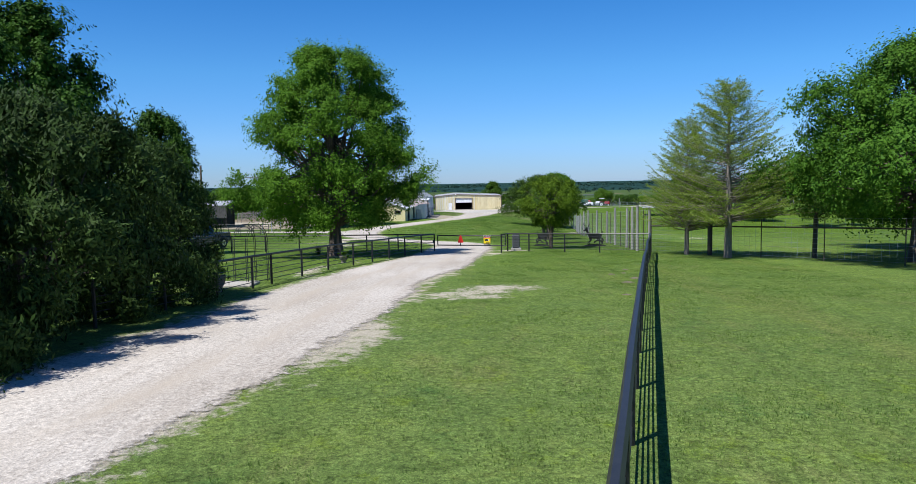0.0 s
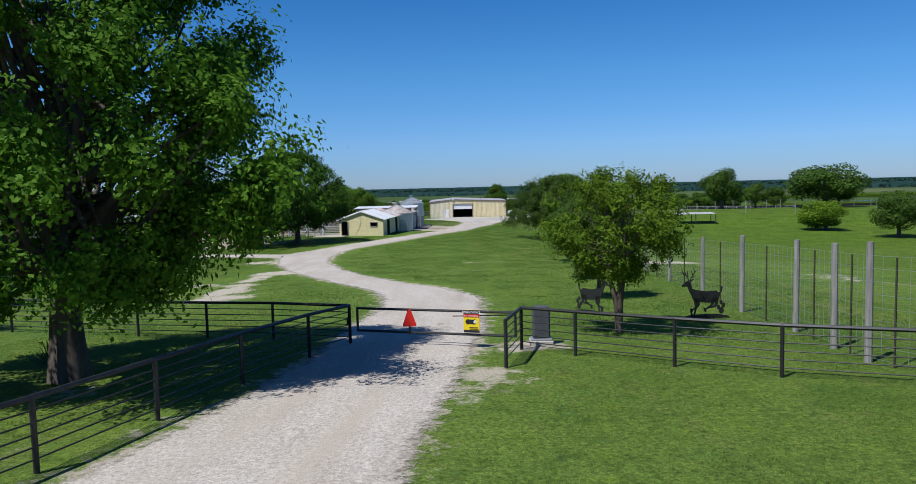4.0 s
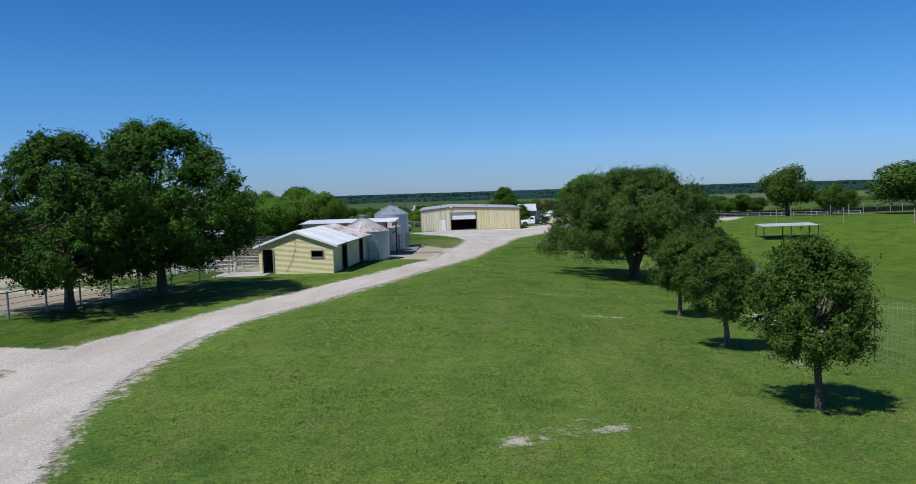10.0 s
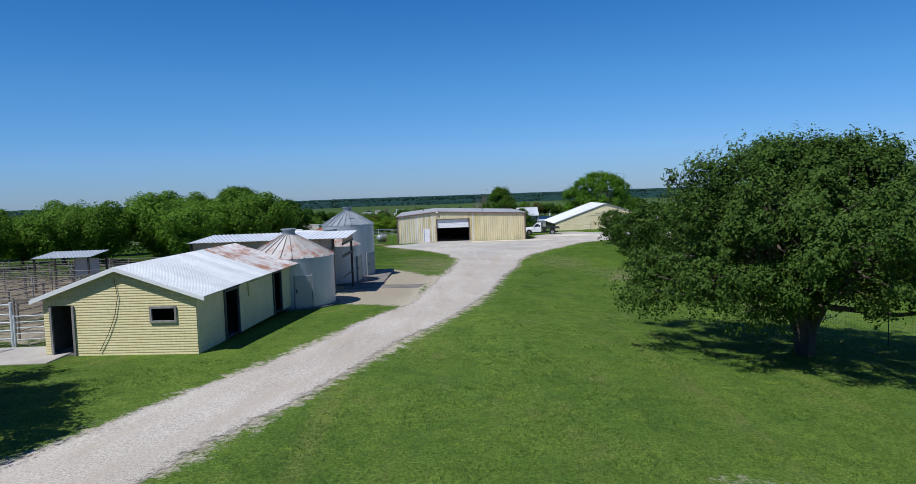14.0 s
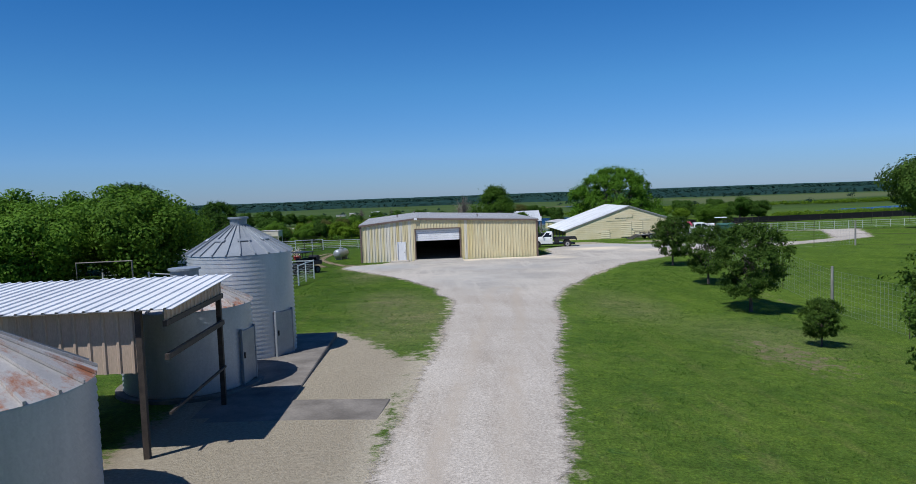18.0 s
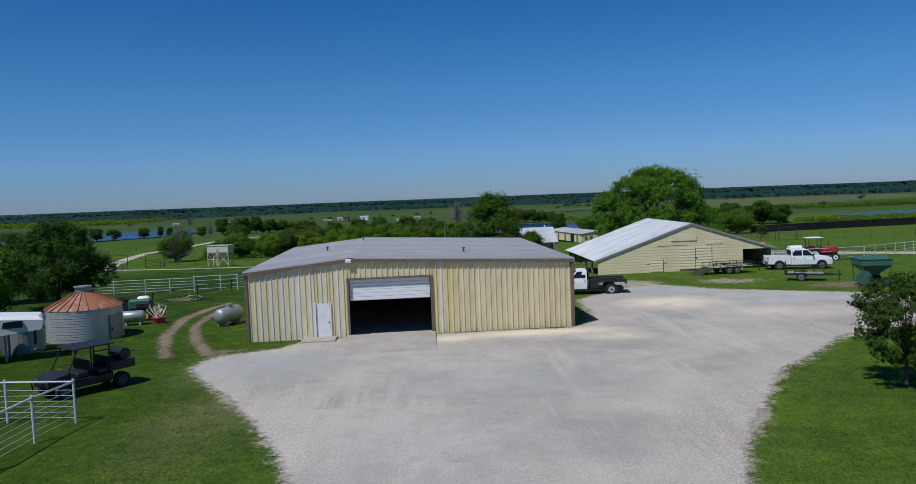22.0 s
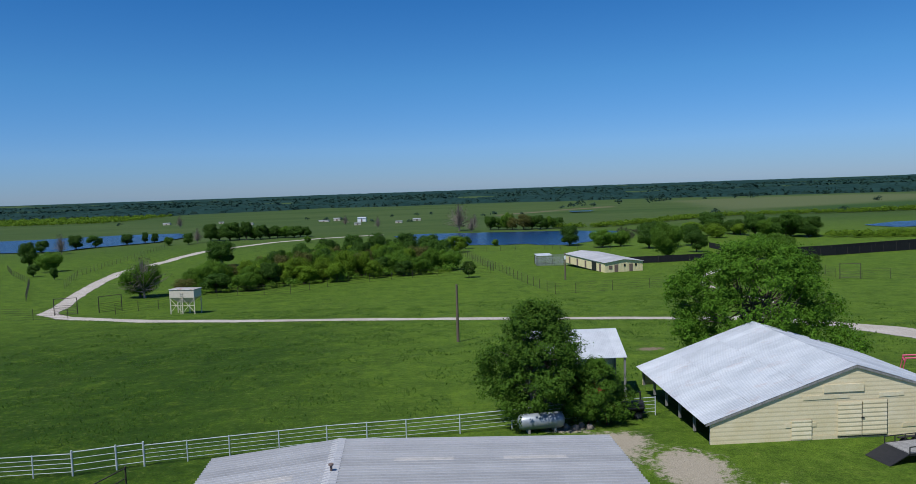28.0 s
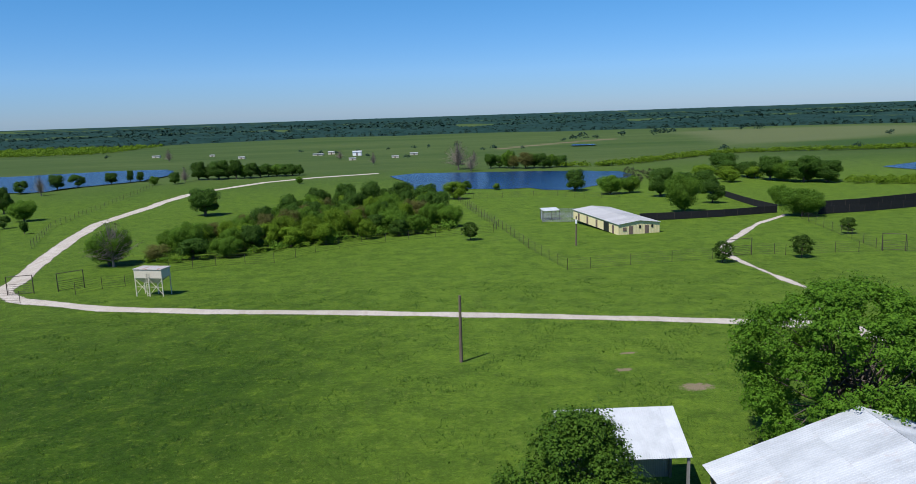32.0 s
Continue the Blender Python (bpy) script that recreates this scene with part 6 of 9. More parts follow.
# ---- grain bins ----
def grain_bin(name, x, y, z0, r, he, ha, cone, label, door_turn=None, pads=False, cap=0.42):
    """Round corrugated bin with a ribbed cone roof and a filler cap; local heights he (eave) and ha (peak)."""
    ob = empty(name, Matrix.Translation((x, y, z0)), label, "grain bin")
    n, rows = 48, round(he / 0.16) * 2
    an = np.arange(n) * 2 * math.pi / n
    V, F = [], []
    for i in range(rows + 1):
        rr = r + (0.065 if i % 2 else 0)
        V.append(np.stack([rr * np.cos(an), rr * np.sin(an), np.full(n, he * i / rows)], 1))
    for i in range(rows):
        for k in range(n):
            F.append((i * n + k, i * n + (k + 1) % n, (i + 1) * n + (k + 1) % n, (i + 1) * n + k))
    hang("drum", fast_mesh("drum", np.concatenate(V), np.array(F)), BINWALL, ob)
    m = 24
    rt = cap
    for k in range(m):
        a0, a1 = 2 * math.pi * k / m, 2 * math.pi * (k + 1) / m
        bm = bmesh.new()
        P = lambda a, rr, z: bm.verts.new((rr * math.cos(a), rr * math.sin(a), z))
        re = r + 0.1
        ze = he - 0.03
        q = [P(a0, re, ze), P(a1, re, ze), P(a1, rt, ha), P(a0, rt, ha)]
        bm.faces.new(q)
        rib = [P(a0 - .012, re, ze + .01), P(a0 + .012, re, ze + .01), P(a0 + .03, rt, ha + .01), P(a0 - .03, rt, ha + .01)]
        ri2 = [P(a0 - .012, re, ze + .07), P(a0 + .012, re, ze + .07), P(a0 + .03, rt, ha + .06), P(a0 - .03, rt, ha + .06)]
        bm.faces.new(ri2)
        for i in range(4):
            bm.faces.new((rib[i], rib[(i + 1) % 4], ri2[(i + 1) % 4], ri2[i]))
        part("roof_sheet", bm, cone, ob)
    c = part("filler_cap", disc(bmesh.new(), (0, 0, ha + 0.12), cap + 0.03, 0.3, 20, "z"), GALV, ob)
    part("cap_lid", disc(bmesh.new(), (0, 0, ha + 0.3), cap + 0.1, 0.07, 20, "z"), GALV, c)
    if door_turn is not None:
        mm = Matrix.Rotation(door_turn, 4, "Z")
        d = part("bin_door", boxed((r + 0.03, 0, 0.95), (0.1, 0.95, 1.75), 0.02, mm), GALV, ob, "grey steel bin door")
        part("door_rim", boxed((r + 0.05, 0.5, 0.95), (0.1, 0.06, 1.85), 0.01, mm), GALV, d)
        part("door_rim", boxed((r + 0.05, -0.5, 0.95), (0.1, 0.06, 1.85), 0.01, mm), GALV, d)
        part("latch", boxed((r + 0.1, -0.4, 1.0), (0.05, 0.06, 0.2), 0.01, mm), BLACK, d)
    if pads:
        for k in range(8):
            a = 2 * math.pi * (k + 0.5) / 8
            t = 0.45
            part("roof_hatch", boxed((0, 0, 0), (0.16, 0.5, 0.05), 0.01, Matrix.Rotation(a, 4, "Z") @ Matrix.Translation((rt + (r - rt) * (1 - t), 0, ha - (ha - he) * (1 - t) + 0.05)) @ Matrix.Rotation(math.atan2(ha - he, r - rt), 4, "Y")), GALV, ob)
    part("footing", disc(bmesh.new(), (0, 0, -0.1), r + 0.3, 0.24, 40, "z"), STAINED_SHADED, ob)
    return ob


grain_bin("grain_bin", -9.4, 146.6, -1.05, 2.46, 2.8, 4.0, CONE_RUST, "squat galvanised grain bin with a rust-streaked cone roof", radians(-62), cap=0.34)
grain_bin("grain_bin", -8.95, 158.4, -1.25, 2.05, 2.7, 3.55, CONE_RUST, "small galvanised bin with a rusty cone roof", radians(-10))
grain_bin("grain_bin", -8.4, 163.5, -1.4, 2.0, 4.15, 5.2, GALV, "tall galvanised grain bin with a clean grey cone roof", radians(-28), True, 0.3)
grain_bin("grain_bin", -19.0, 214.6, -2.72, 2.1, 2.35, 3.25, CONE_RED, "galvanised feed bin with a red rusted cone roof", radians(-15))
tagged(part("bin_slab", boxed((-6.4, 160.5, -1.44), (2.6, 12.5, 0.26), 0.03), STAINED_SHADED), "raised concrete strip along the grain bins", "slab", kind="structure")
tagged(part("loading_slab", boxed((-4.9, 152.6, -1.38), (4.9, 6.4, 0.16), 0.03, Matrix.Translation((-4.9, 152.6, 0)) @ Matrix.Rotation(radians(-7), 4, "Z") @ Matrix.Translation((4.9, -152.6, 0))), STAINED_SHADED), "stained concrete slab, darkened for shade, in front of the lean-to", "slab", kind="structure")


def lean_to():
    ob = empty("lean_to", Matrix.Translation((-7.0, 151.0, -1.35)), "open-sided lean-to with a white sheet roof and brown wall sheets", "shelter")
    L, D, h0, h1 = 9.6, 4.7, 3.72, 3.9
    for i in range(11):
        w = (L + 0.5) / 11
        mm = Matrix.Translation((-L - 0.2 + i * w, -0.35, h0 + 0.02)) @ Matrix.Rotation(math.atan2(h1 - h0, D), 4, "X")
        part("roof_sheet", sheet(bmesh.new(), mm, w, D + 0.6, 0.3, 0.035), LEANROOF, ob)
    for i in range(9):
        w = (L - 0.6) / 9
        part("wall_panel", clad_v(bmesh.new(), Matrix(), -L + i * w, -L + (i + 1) * w, 2.2 if i > 5 else 0.4, lambda x: h0, (), 0.3, 0.035), LEANWALL, ob)
    part("end_wall", clad_v(bmesh.new(), Matrix.Translation((-L, D, 0)) @ Matrix.Rotation(radians(-90), 4, "Z"), 0, D, 0, lambda x: h1 - (h1 - h0) * x / D, (), 0.3, 0.035), LEANWALL, ob)
    part("gable_panel", clad_v(bmesh.new(), Matrix.Rotation(radians(90), 4, "Z"), 0, D, 3.42, lambda x: h0 + (h1 - h0) * x / D, (), 0.3, 0.03), LEANWALL, ob)
    part("back_wall", clad_v(bmesh.new(), Matrix.Translation((0, D, 0)) @ Matrix.Rotation(radians(180), 4, "Z"), L * 0.42, L, 0, lambda x: h1 - 0.05, (), 0.3, 0.03), LEANWALL, ob)
    for x, y, hh in ((-0.6, 0, h0), (-0.1, D, h1), (-L / 2, D, h1), (-L, 0, h0), (-L, D, h1), (-L / 2, 0.1, h0)):
        part("post", boxed((x, y, hh / 2), (0.14, 0.14, hh)), DARKPIPE, ob)
    part("beam", boxed((0, D / 2, 2.55), (0.1, D, 0.14)), DARKPIPE, ob)
    part("beam", boxed((0, D / 2, 3.35), (0.1, D, 0.14)), DARKPIPE, ob)
    part("beam", boxed((-L / 2, D, h1 - 0.1), (L, 0.1, 0.14)), DARKPIPE, ob)
    part("cross_bar", boxed((0, D / 2, 1.2), (0.06, D, 0.06)), DARKPIPE, ob)
    return ob


lean_to()


# ---- the metal barn ----
def barn():
    ob = empty("barn", Matrix.Translation((0, 0, 0)), "low cream barn with a wide pale sheet roof and patched doors", "barn")
    x0, x1, xr, y0, y1 = 19.0, 36.6, 28.4, 240.2, 254.5
    z0, zl, zr, zt = -3.0, -1.5, 1.72, -0.95
    top = lambda x: zl + (zt - zl) * (x - x0) / (xr - x0) if x < xr else zt + (zr * 0 + -0.95 - zt) * 0
    roofz = lambda x: zl + (zr - zl) * (x - x0) / (xr - x0) if x < xr else zr + (-0.95 - zr) * (x - xr) / (x1 - xr)
    inv_l = lambda z: x0 if z < zl else x0 + (z - zl) / (zr - zl) * (xr - x0)
    inv_r = lambda z: x1 if z < -0.95 else x1 - (z + 0.95) / (zr + 0.95) * (x1 - xr)
    holes = [(33.6, 36.45, z0, -1.0)]
    part("front_wall", clad_h(bmesh.new(), Matrix.Translation((0, y0, 0)), inv_l, inv_r, z0, zr, holes, 0.28, 0.007), BARNCREAM, ob)
    part("back_wall", clad_h(bmesh.new(), Matrix.Translation((0, y1, 0)) @ Matrix.Rotation(radians(180), 4, "Z"), lambda z: -inv_r(z), lambda z: -inv_l(z), z0, zr, (), 0.28, 0.03), BARNCREAM, ob)
    part("side_wall", clad_h(bmesh.new(), Matrix.Translation((x1, y0, 0)) @ Matrix.Rotation(radians(90), 4, "Z"), lambda z: 0, lambda z: y1 - y0, z0, -0.95, (), 0.28, 0.03), BARNCREAM, ob)
    for i in range(6):
        part("post", boxed((x0 + 0.1, y0 + 0.1 + i * (y1 - y0 - 0.2) / 5, (z0 + zl) / 2), (0.16, 0.16, zl - z0)), POST, ob)
    # sheets added behind the openings, the barn's inner shade in their colour
    part("inner_wall", boxed((x0 + 3.5, (y0 + y1) / 2, -2.1), (0.05, y1 - y0 - 0.4, 1.8)), SHADE_SHEET, ob)
    part("inner_wall", boxed((33.2, (y0 + y1) / 2, -1.9), (0.05, y1 - y0 - 0.4, 2.1)), SHADE_SHEET, ob)
    for s, xe, ze in ((-1, x0 - 0.4, zl - 0.12), (1, x1 + 0.4, -1.05)):
        slope = math.hypot(xe - xr, zr - ze)
        ang = math.atan2(ze - zr, abs(xe - xr))
        n = 18
        w = (y1 - y0 + 0.5) / n
        for i in range(n):
            yy = y0 - 0.1 + i * w
            xd = Vector((0, -1, 0)) if s > 0 else Vector((0, 1, 0))
            yd = Vector((s * math.cos(ang), 0, math.sin(ang)))
            mm = Matrix((xd, yd, xd.cross(yd))).transposed().to_4x4()
            mm.translation = Vector((xr, yy + (w if s > 0 else 0), zr + 0.08))
            for k in range(3):
                lift = Matrix.Translation((0, k * slope / 3, 0.03 - 0.015 * k))
                part("roof_sheet", sheet(bmesh.new(), mm @ lift, w, slope / 3 + (0.12 if k < 2 else 0), 0.2, 0.02), ROOFBARN, ob)
    # patched sheet doors with their dark gaps
    for a, b, c, d in ((27.2, 28.75, -2.75, -0.55), (28.8, 30.4, -2.75, -0.5), (24.2, 25.5, -2.9, -1.6)):
        dd = part("sheet_door", clad_h(bmesh.new(), Matrix.Translation((0, y0 - 0.07, 0)), lambda z, a=a: a, lambda z, b=b: b, c, d, (), 0.28, 0.02), BARNCREAM, ob)
        part("door_gap", boxed(((a + b) / 2, y0 - 0.035, c - 0.03), (b - a, 0.05, 0.09)), BLACK, dd)
        part("door_gap", boxed((b + 0.02, y0 - 0.035, (c + d) / 2), (0.04, 0.05, d - c)), BLACK, dd)
    rnd = random.Random(8)
    for i in range(8):
        z = z0 + 0.2 + 0.29 * rnd.randrange(13)
        lo, hi = inv_l(z + 0.4) + 0.4, min(inv_r(z + 0.4) - 0.4, 33.2 if z < -0.9 else 40)
        L = rnd.uniform(1.2, 3.4)
        if hi - lo < L:
            continue
        x = rnd.uniform(lo + L / 2, hi - L / 2)
        if 26.6 < x < 30.9 and z < -0.4:
            continue
        bd = part("siding_sheet", boxed((0, 0, 0), (L, 0.012, 0.27), 0.003, Matrix.Translation((x, y0 - 0.03, z)) @ Matrix.Rotation(radians(rnd.uniform(-0.9, 0.9)), 4, "Y") @ Matrix.Rotation(radians(rnd.uniform(0.4, 1.8)), 4, "X")), BARNCREAM, ob)
    part("door_latch", boxed((28.8, y0 - 0.12, -1.6), (0.2, 0.04, 0.05)), BLACK, ob)
    part("roof_patch", boxed((27.6, y0 - 0.05, 0.35), (2.6, 0.03, 0.5)), BARNCREAM, ob)
    part("rake_trim", prism(bmesh.new(), [(x0 - .3, zl - 0.2), (xr, zr - 0.08), (xr, zr + 0.06), (x0 - .3, zl - 0.06)], 0.05, Matrix.Translation((0, y0 - 0.08, 0))), POST, ob)
    part("rake_trim", prism(bmesh.new(), [(xr, zr - 0.08), (x1 + .3, -1.1), (x1 + .3, -0.96), (xr, zr + 0.06)], 0.05, Matrix.Translation((0, y0 - 0.08, 0))), POST, ob)
    return ob


barn()


def back_shed():
    ob = empty("tool_shed", Matrix.Translation((18.0, 253.9, -3.8)) @ Matrix.Rotation(radians(-2), 4, "Z"), "small open shed with a pale corrugated roof", "shed")
    for i in range(9):
        w = 0.88
        part("roof_sheet", sheet(bmesh.new(), Matrix.Translation((-8.3 + i * w, 0, 3.3)) @ Matrix.Rotation(radians(21.8), 4, "X"), w, 4.35, 0.14, 0.02), ROOFWHITE, ob)
    for x, y, hh in ((-8.15, 0.2, 3.3), (-0.55, 0.2, 3.3), (-8.15, 3.8, 4.7), (-0.55, 3.8, 4.7)):
        part("post", boxed((x, y, hh / 2), (0.16, 0.16, hh)), POST, ob)
    part("back_wall", clad_v(bmesh.new(), Matrix.Translation((0, 3.9, 0)), -8.15, -0.5, 0.0, lambda x: 4.75, (), 0.15, 0.02), ROOFGREY, ob)
    part("side_wall", clad_v(bmesh.new(), Matrix.Translation((-8.15, 3.9, 0)) @ Matrix.Rotation(radians(-90), 4, "Z"), 0, 3.7, 0.0, lambda x: 4.75 - 1.45 * x / 3.7, (), 0.15, 0.02), ROOFGREY, ob)
    return ob


back_shed()


def pasture_house():
    m = Matrix.Translation((48.4, 385.3, -10.55)) @ Matrix.Rotation(radians(10), 4, "Z")
    ob = empty("pasture_house", m, "long cream metal building with a low grey roof", "house")
    W, L, he, hr = 10.8, 29, 2.6, 3.3
    top = lambda x: he + (hr - he) * (1 - abs(x - W / 2) / (W / 2))
    part("front_wall", clad_v(bmesh.new(), Matrix(), 0, W, 0, top, (), 0.4, 0.03), CREAM, ob)
    part("side_wall", clad_v(bmesh.new(), Matrix.Translation((0, L, 0)) @ Matrix.Rotation(radians(-90), 4, "Z"), 0, L, 0, lambda x: he, (), 0.4, 0.03), CREAM, ob)
    part("side_wall", clad_v(bmesh.new(), Matrix.Translation((W, 0, 0)) @ Matrix.Rotation(radians(90), 4, "Z"), 0, L, 0, lambda x: he, (), 0.4, 0.03), CREAM, ob)
    for s in (1, -1):
        a = math.atan2(hr - he, W / 2)
        for i in range(10):
            w = (L + 0.6) / 10
            xd = Vector((0, -1, 0)) if s > 0 else Vector((0, 1, 0))
            yd = Vector((s * math.cos(a), 0, -math.sin(a)))
            mm = Matrix((xd, yd, xd.cross(yd))).transposed().to_4x4()
            mm.translation = Vector((W / 2, -0.3 + i * w + (w if s > 0 else 0), hr + 0.05))
            part("roof_sheet", sheet(bmesh.new(), mm, w, W / 2 + 0.3, 0.5, 0.04), ROOFGREY, ob)
    for x, w, a, b in ((1.6, 0.9, 0.9, 1.8), (3.2, 0.95, 0, 2.05), (7.4, 0.95, 0, 2.05)):
        part("door" if a == 0 else "window", boxed((x, -0.05, (a + b) / 2), (w, 0.08, b - a)), BROWN, ob)
    for x in (5.6, 8.8):
        part("wall_ornament", boxed((x, -0.06, 1.75), (0.5, 0.04, 0.7), 0.05), BLACK, ob)
    for y, w, hh in ((3, 1.0, 2.05), (7, 3.0, 2.3), (13, 1.0, 2.05), (19, 1.0, 2.05), (25, 1, 2.05)):
        part("door", boxed((-0.05, y, hh / 2), (0.08, w, hh)), BLACK if w > 2 else BROWN, ob)
    return ob


pasture_house()


# ---- fences and gates ----
def fence(name, pts, post_h, rails, post_mat, rail_mat, label, post_r=0.045, rail_r=0.014, top_r=0.045, group="", square=False, sag=0.0):
    """Posts at pts (x, y) with one bar or cable at each height in rails, the first being the top rail."""
    ob = empty(name, Matrix.Translation((pts[0][0], pts[0][1], gz(*pts[0]))), label, "fence", group)
    o = ob.matrix_world.translation
    for x, y in pts:
        p = Vector((x, y, gz(x, y))) - o
        if square:
            part("post", boxed(p + Vector((0, 0, post_h / 2 - 0.1)), (post_r * 2, post_r * 2, post_h + 0.2), 0.01), post_mat, ob)
        else:
            part("post", rod([p - Vector((0, 0, 0.2)), p + Vector((0, 0, post_h))], post_r, 8), post_mat, ob)
    for i, z in enumerate(rails):
        line = [Vector((x, y, gz(x, y) + z)) - o for x, y in pts]
        part("top_rail" if i == 0 else "rail", rod(line, top_r if i == 0 else rail_r, 6), rail_mat, ob)
    return ob


def spaced(a, b, step):
    n = max(1, round(math.hypot(b[0] - a[0], b[1] - a[1]) / step))
    return [(a[0] + (b[0] - a[0]) * i / n, a[1] + (b[1] - a[1]) * i / n) for i in range(n + 1)]


def path_posts(pts, step):
    out = [pts[0]]
    for a, b in zip(pts, pts[1:]):
        out += spaced(a, b, step)[1:]
    return out


def wire_fence(name, pts, post_h, label, wires=9, every=3, wood_posts=True, stay=0.35, top_bar=False, r=0.0045):
    """Tall deer fence: wooden posts with steel stakes between, and woven wire."""
    ob = empty(name, Matrix.Translation((pts[0][0], pts[0][1], gz(*pts[0]))), label, "fence")
    o = ob.matrix_world.translation
    rng = random.Random(len(pts))
    for i, (x, y) in enumerate(pts):
        p = Vector((x, y, gz(x, y))) - o
        if wood_posts and i % every == 0:
            h = post_h + rng.uniform(-0.05, 0.2)
            part("wood_post", rod([p - Vector((0, 0, 0.2)), p + Vector((rng.uniform(-.04, .04), rng.uniform(-.04, .04), h))], [0.092, 0.078], 9), POST, ob)
        else:
            part("stake", rod([p - Vector((0, 0, 0.2)), p + Vector((0, 0, post_h - 0.15))], 0.025 if stay else 0.05, 5), DARKPIPE, ob)
    bm = bmesh.new()
    for k in range(wires):
        z = 0.12 + (post_h - 0.25) * k / (wires - 1)
        line = [Vector((x, y, gz(x, y) + z)) - o for x, y in pts]
        if stay:
            tube(bm, line, r, 3, False)
        else:
            part("wire", tube(bmesh.new(), line, r, 3, False), DARKPIPE, ob)
    if stay:
        for a, b in zip(pts, pts[1:]):
            for x, y in spaced(a, b, stay)[:-1]:
                p = Vector((x, y, gz(x, y))) - o
                tube(bm, [p + Vector((0, 0, 0.12)), p + Vector((0, 0, post_h - 0.13))], r * 0.8, 3, False)
        part("woven_wire", bm, GALV, ob, "grey woven wire")["kind"] = "stuff"
    else:
        bm.free()
    if top_bar:
        part("top_bar", rod([Vector((x, y, gz(x, y) + 1.55)) - o for x, y in pts], 0.04, 6), DARKPIPE, ob)
    return ob


CABLES = [1.12, 0.93, 0.75, 0.57, 0.39, 0.21]
fence("pipe_fence", [(-6.12, 31.24), (-5.68, 34.26), (-5.21, 37.45), (-4.53, 40.39), (-3.89, 42.7), (-3.3, 45.41), (-2.66, 48.27), (-1.86, 51.3)], 1.14, CABLES, BLACK, BLACK, "black pipe fence with thin rails along the drive")
fence("pipe_fence", [(-1.86, 51.3), (-1.11, 53.21)], 1.14, CABLES, BLACK, BLACK, "short black pipe wing beside the gate")
fence("pipe_fence", [(-1.11, 53.21), (-3.65, 54.4), (-5.88, 54.96), (-8.35, 55.59), (-10.9, 56.39), (-13.6, 57.35), (-16.39, 58.3), (-19.18, 59.26), (-21.96, 60.37), (-24.75, 61.49), (-27.93, 62.76)], 1.14, CABLES, BLACK, BLACK, "black pipe fence across the front lawn")
fence("pipe_fence", [(-6.12, 31.24), (-6.4, 29.8), (-6.76, 27.26), (-7.16, 24.23), (-7.55, 21.21)], 1.14, CABLES, BLACK, BLACK, "black pipe fence beneath the evergreens")
fence("pipe_fence", [(3.19, 49.47), (3.71, 51.85)], 1.14, CABLES, BLACK, BLACK, "short black pipe wing beside the gate")
fence("pipe_fence", [(3.71, 51.85), (5.0, 50.8), (7.05, 49.2), (8.95, 47.9), (11.63, 46.68)], 1.14, CABLES, BLACK, BLACK, "black pipe fence beside the gate")
right_posts = [(11.63, 46.68), (10.87, 43.58), (10.28, 41.27), (9.64, 38.88), (9.0, 36.49), (8.41, 34.1), (7.81, 31.71), (7.25, 29.49), (6.62, 27.1), (6.02, 24.71), (5.42, 22.32), (4.82, 19.93), (4.23, 17.55), (3.63, 15.16), (3.03, 12.77), (2.44, 10.38), (1.84, 7.99), (1.2, 5.45), (0.41, 2.26), (-0.39, -0.92)]
fence("pipe_fence", right_posts, 1.14, CABLES, BLACK, BLACK, "long black pipe fence dividing the mown lawns", top_r=0.055)


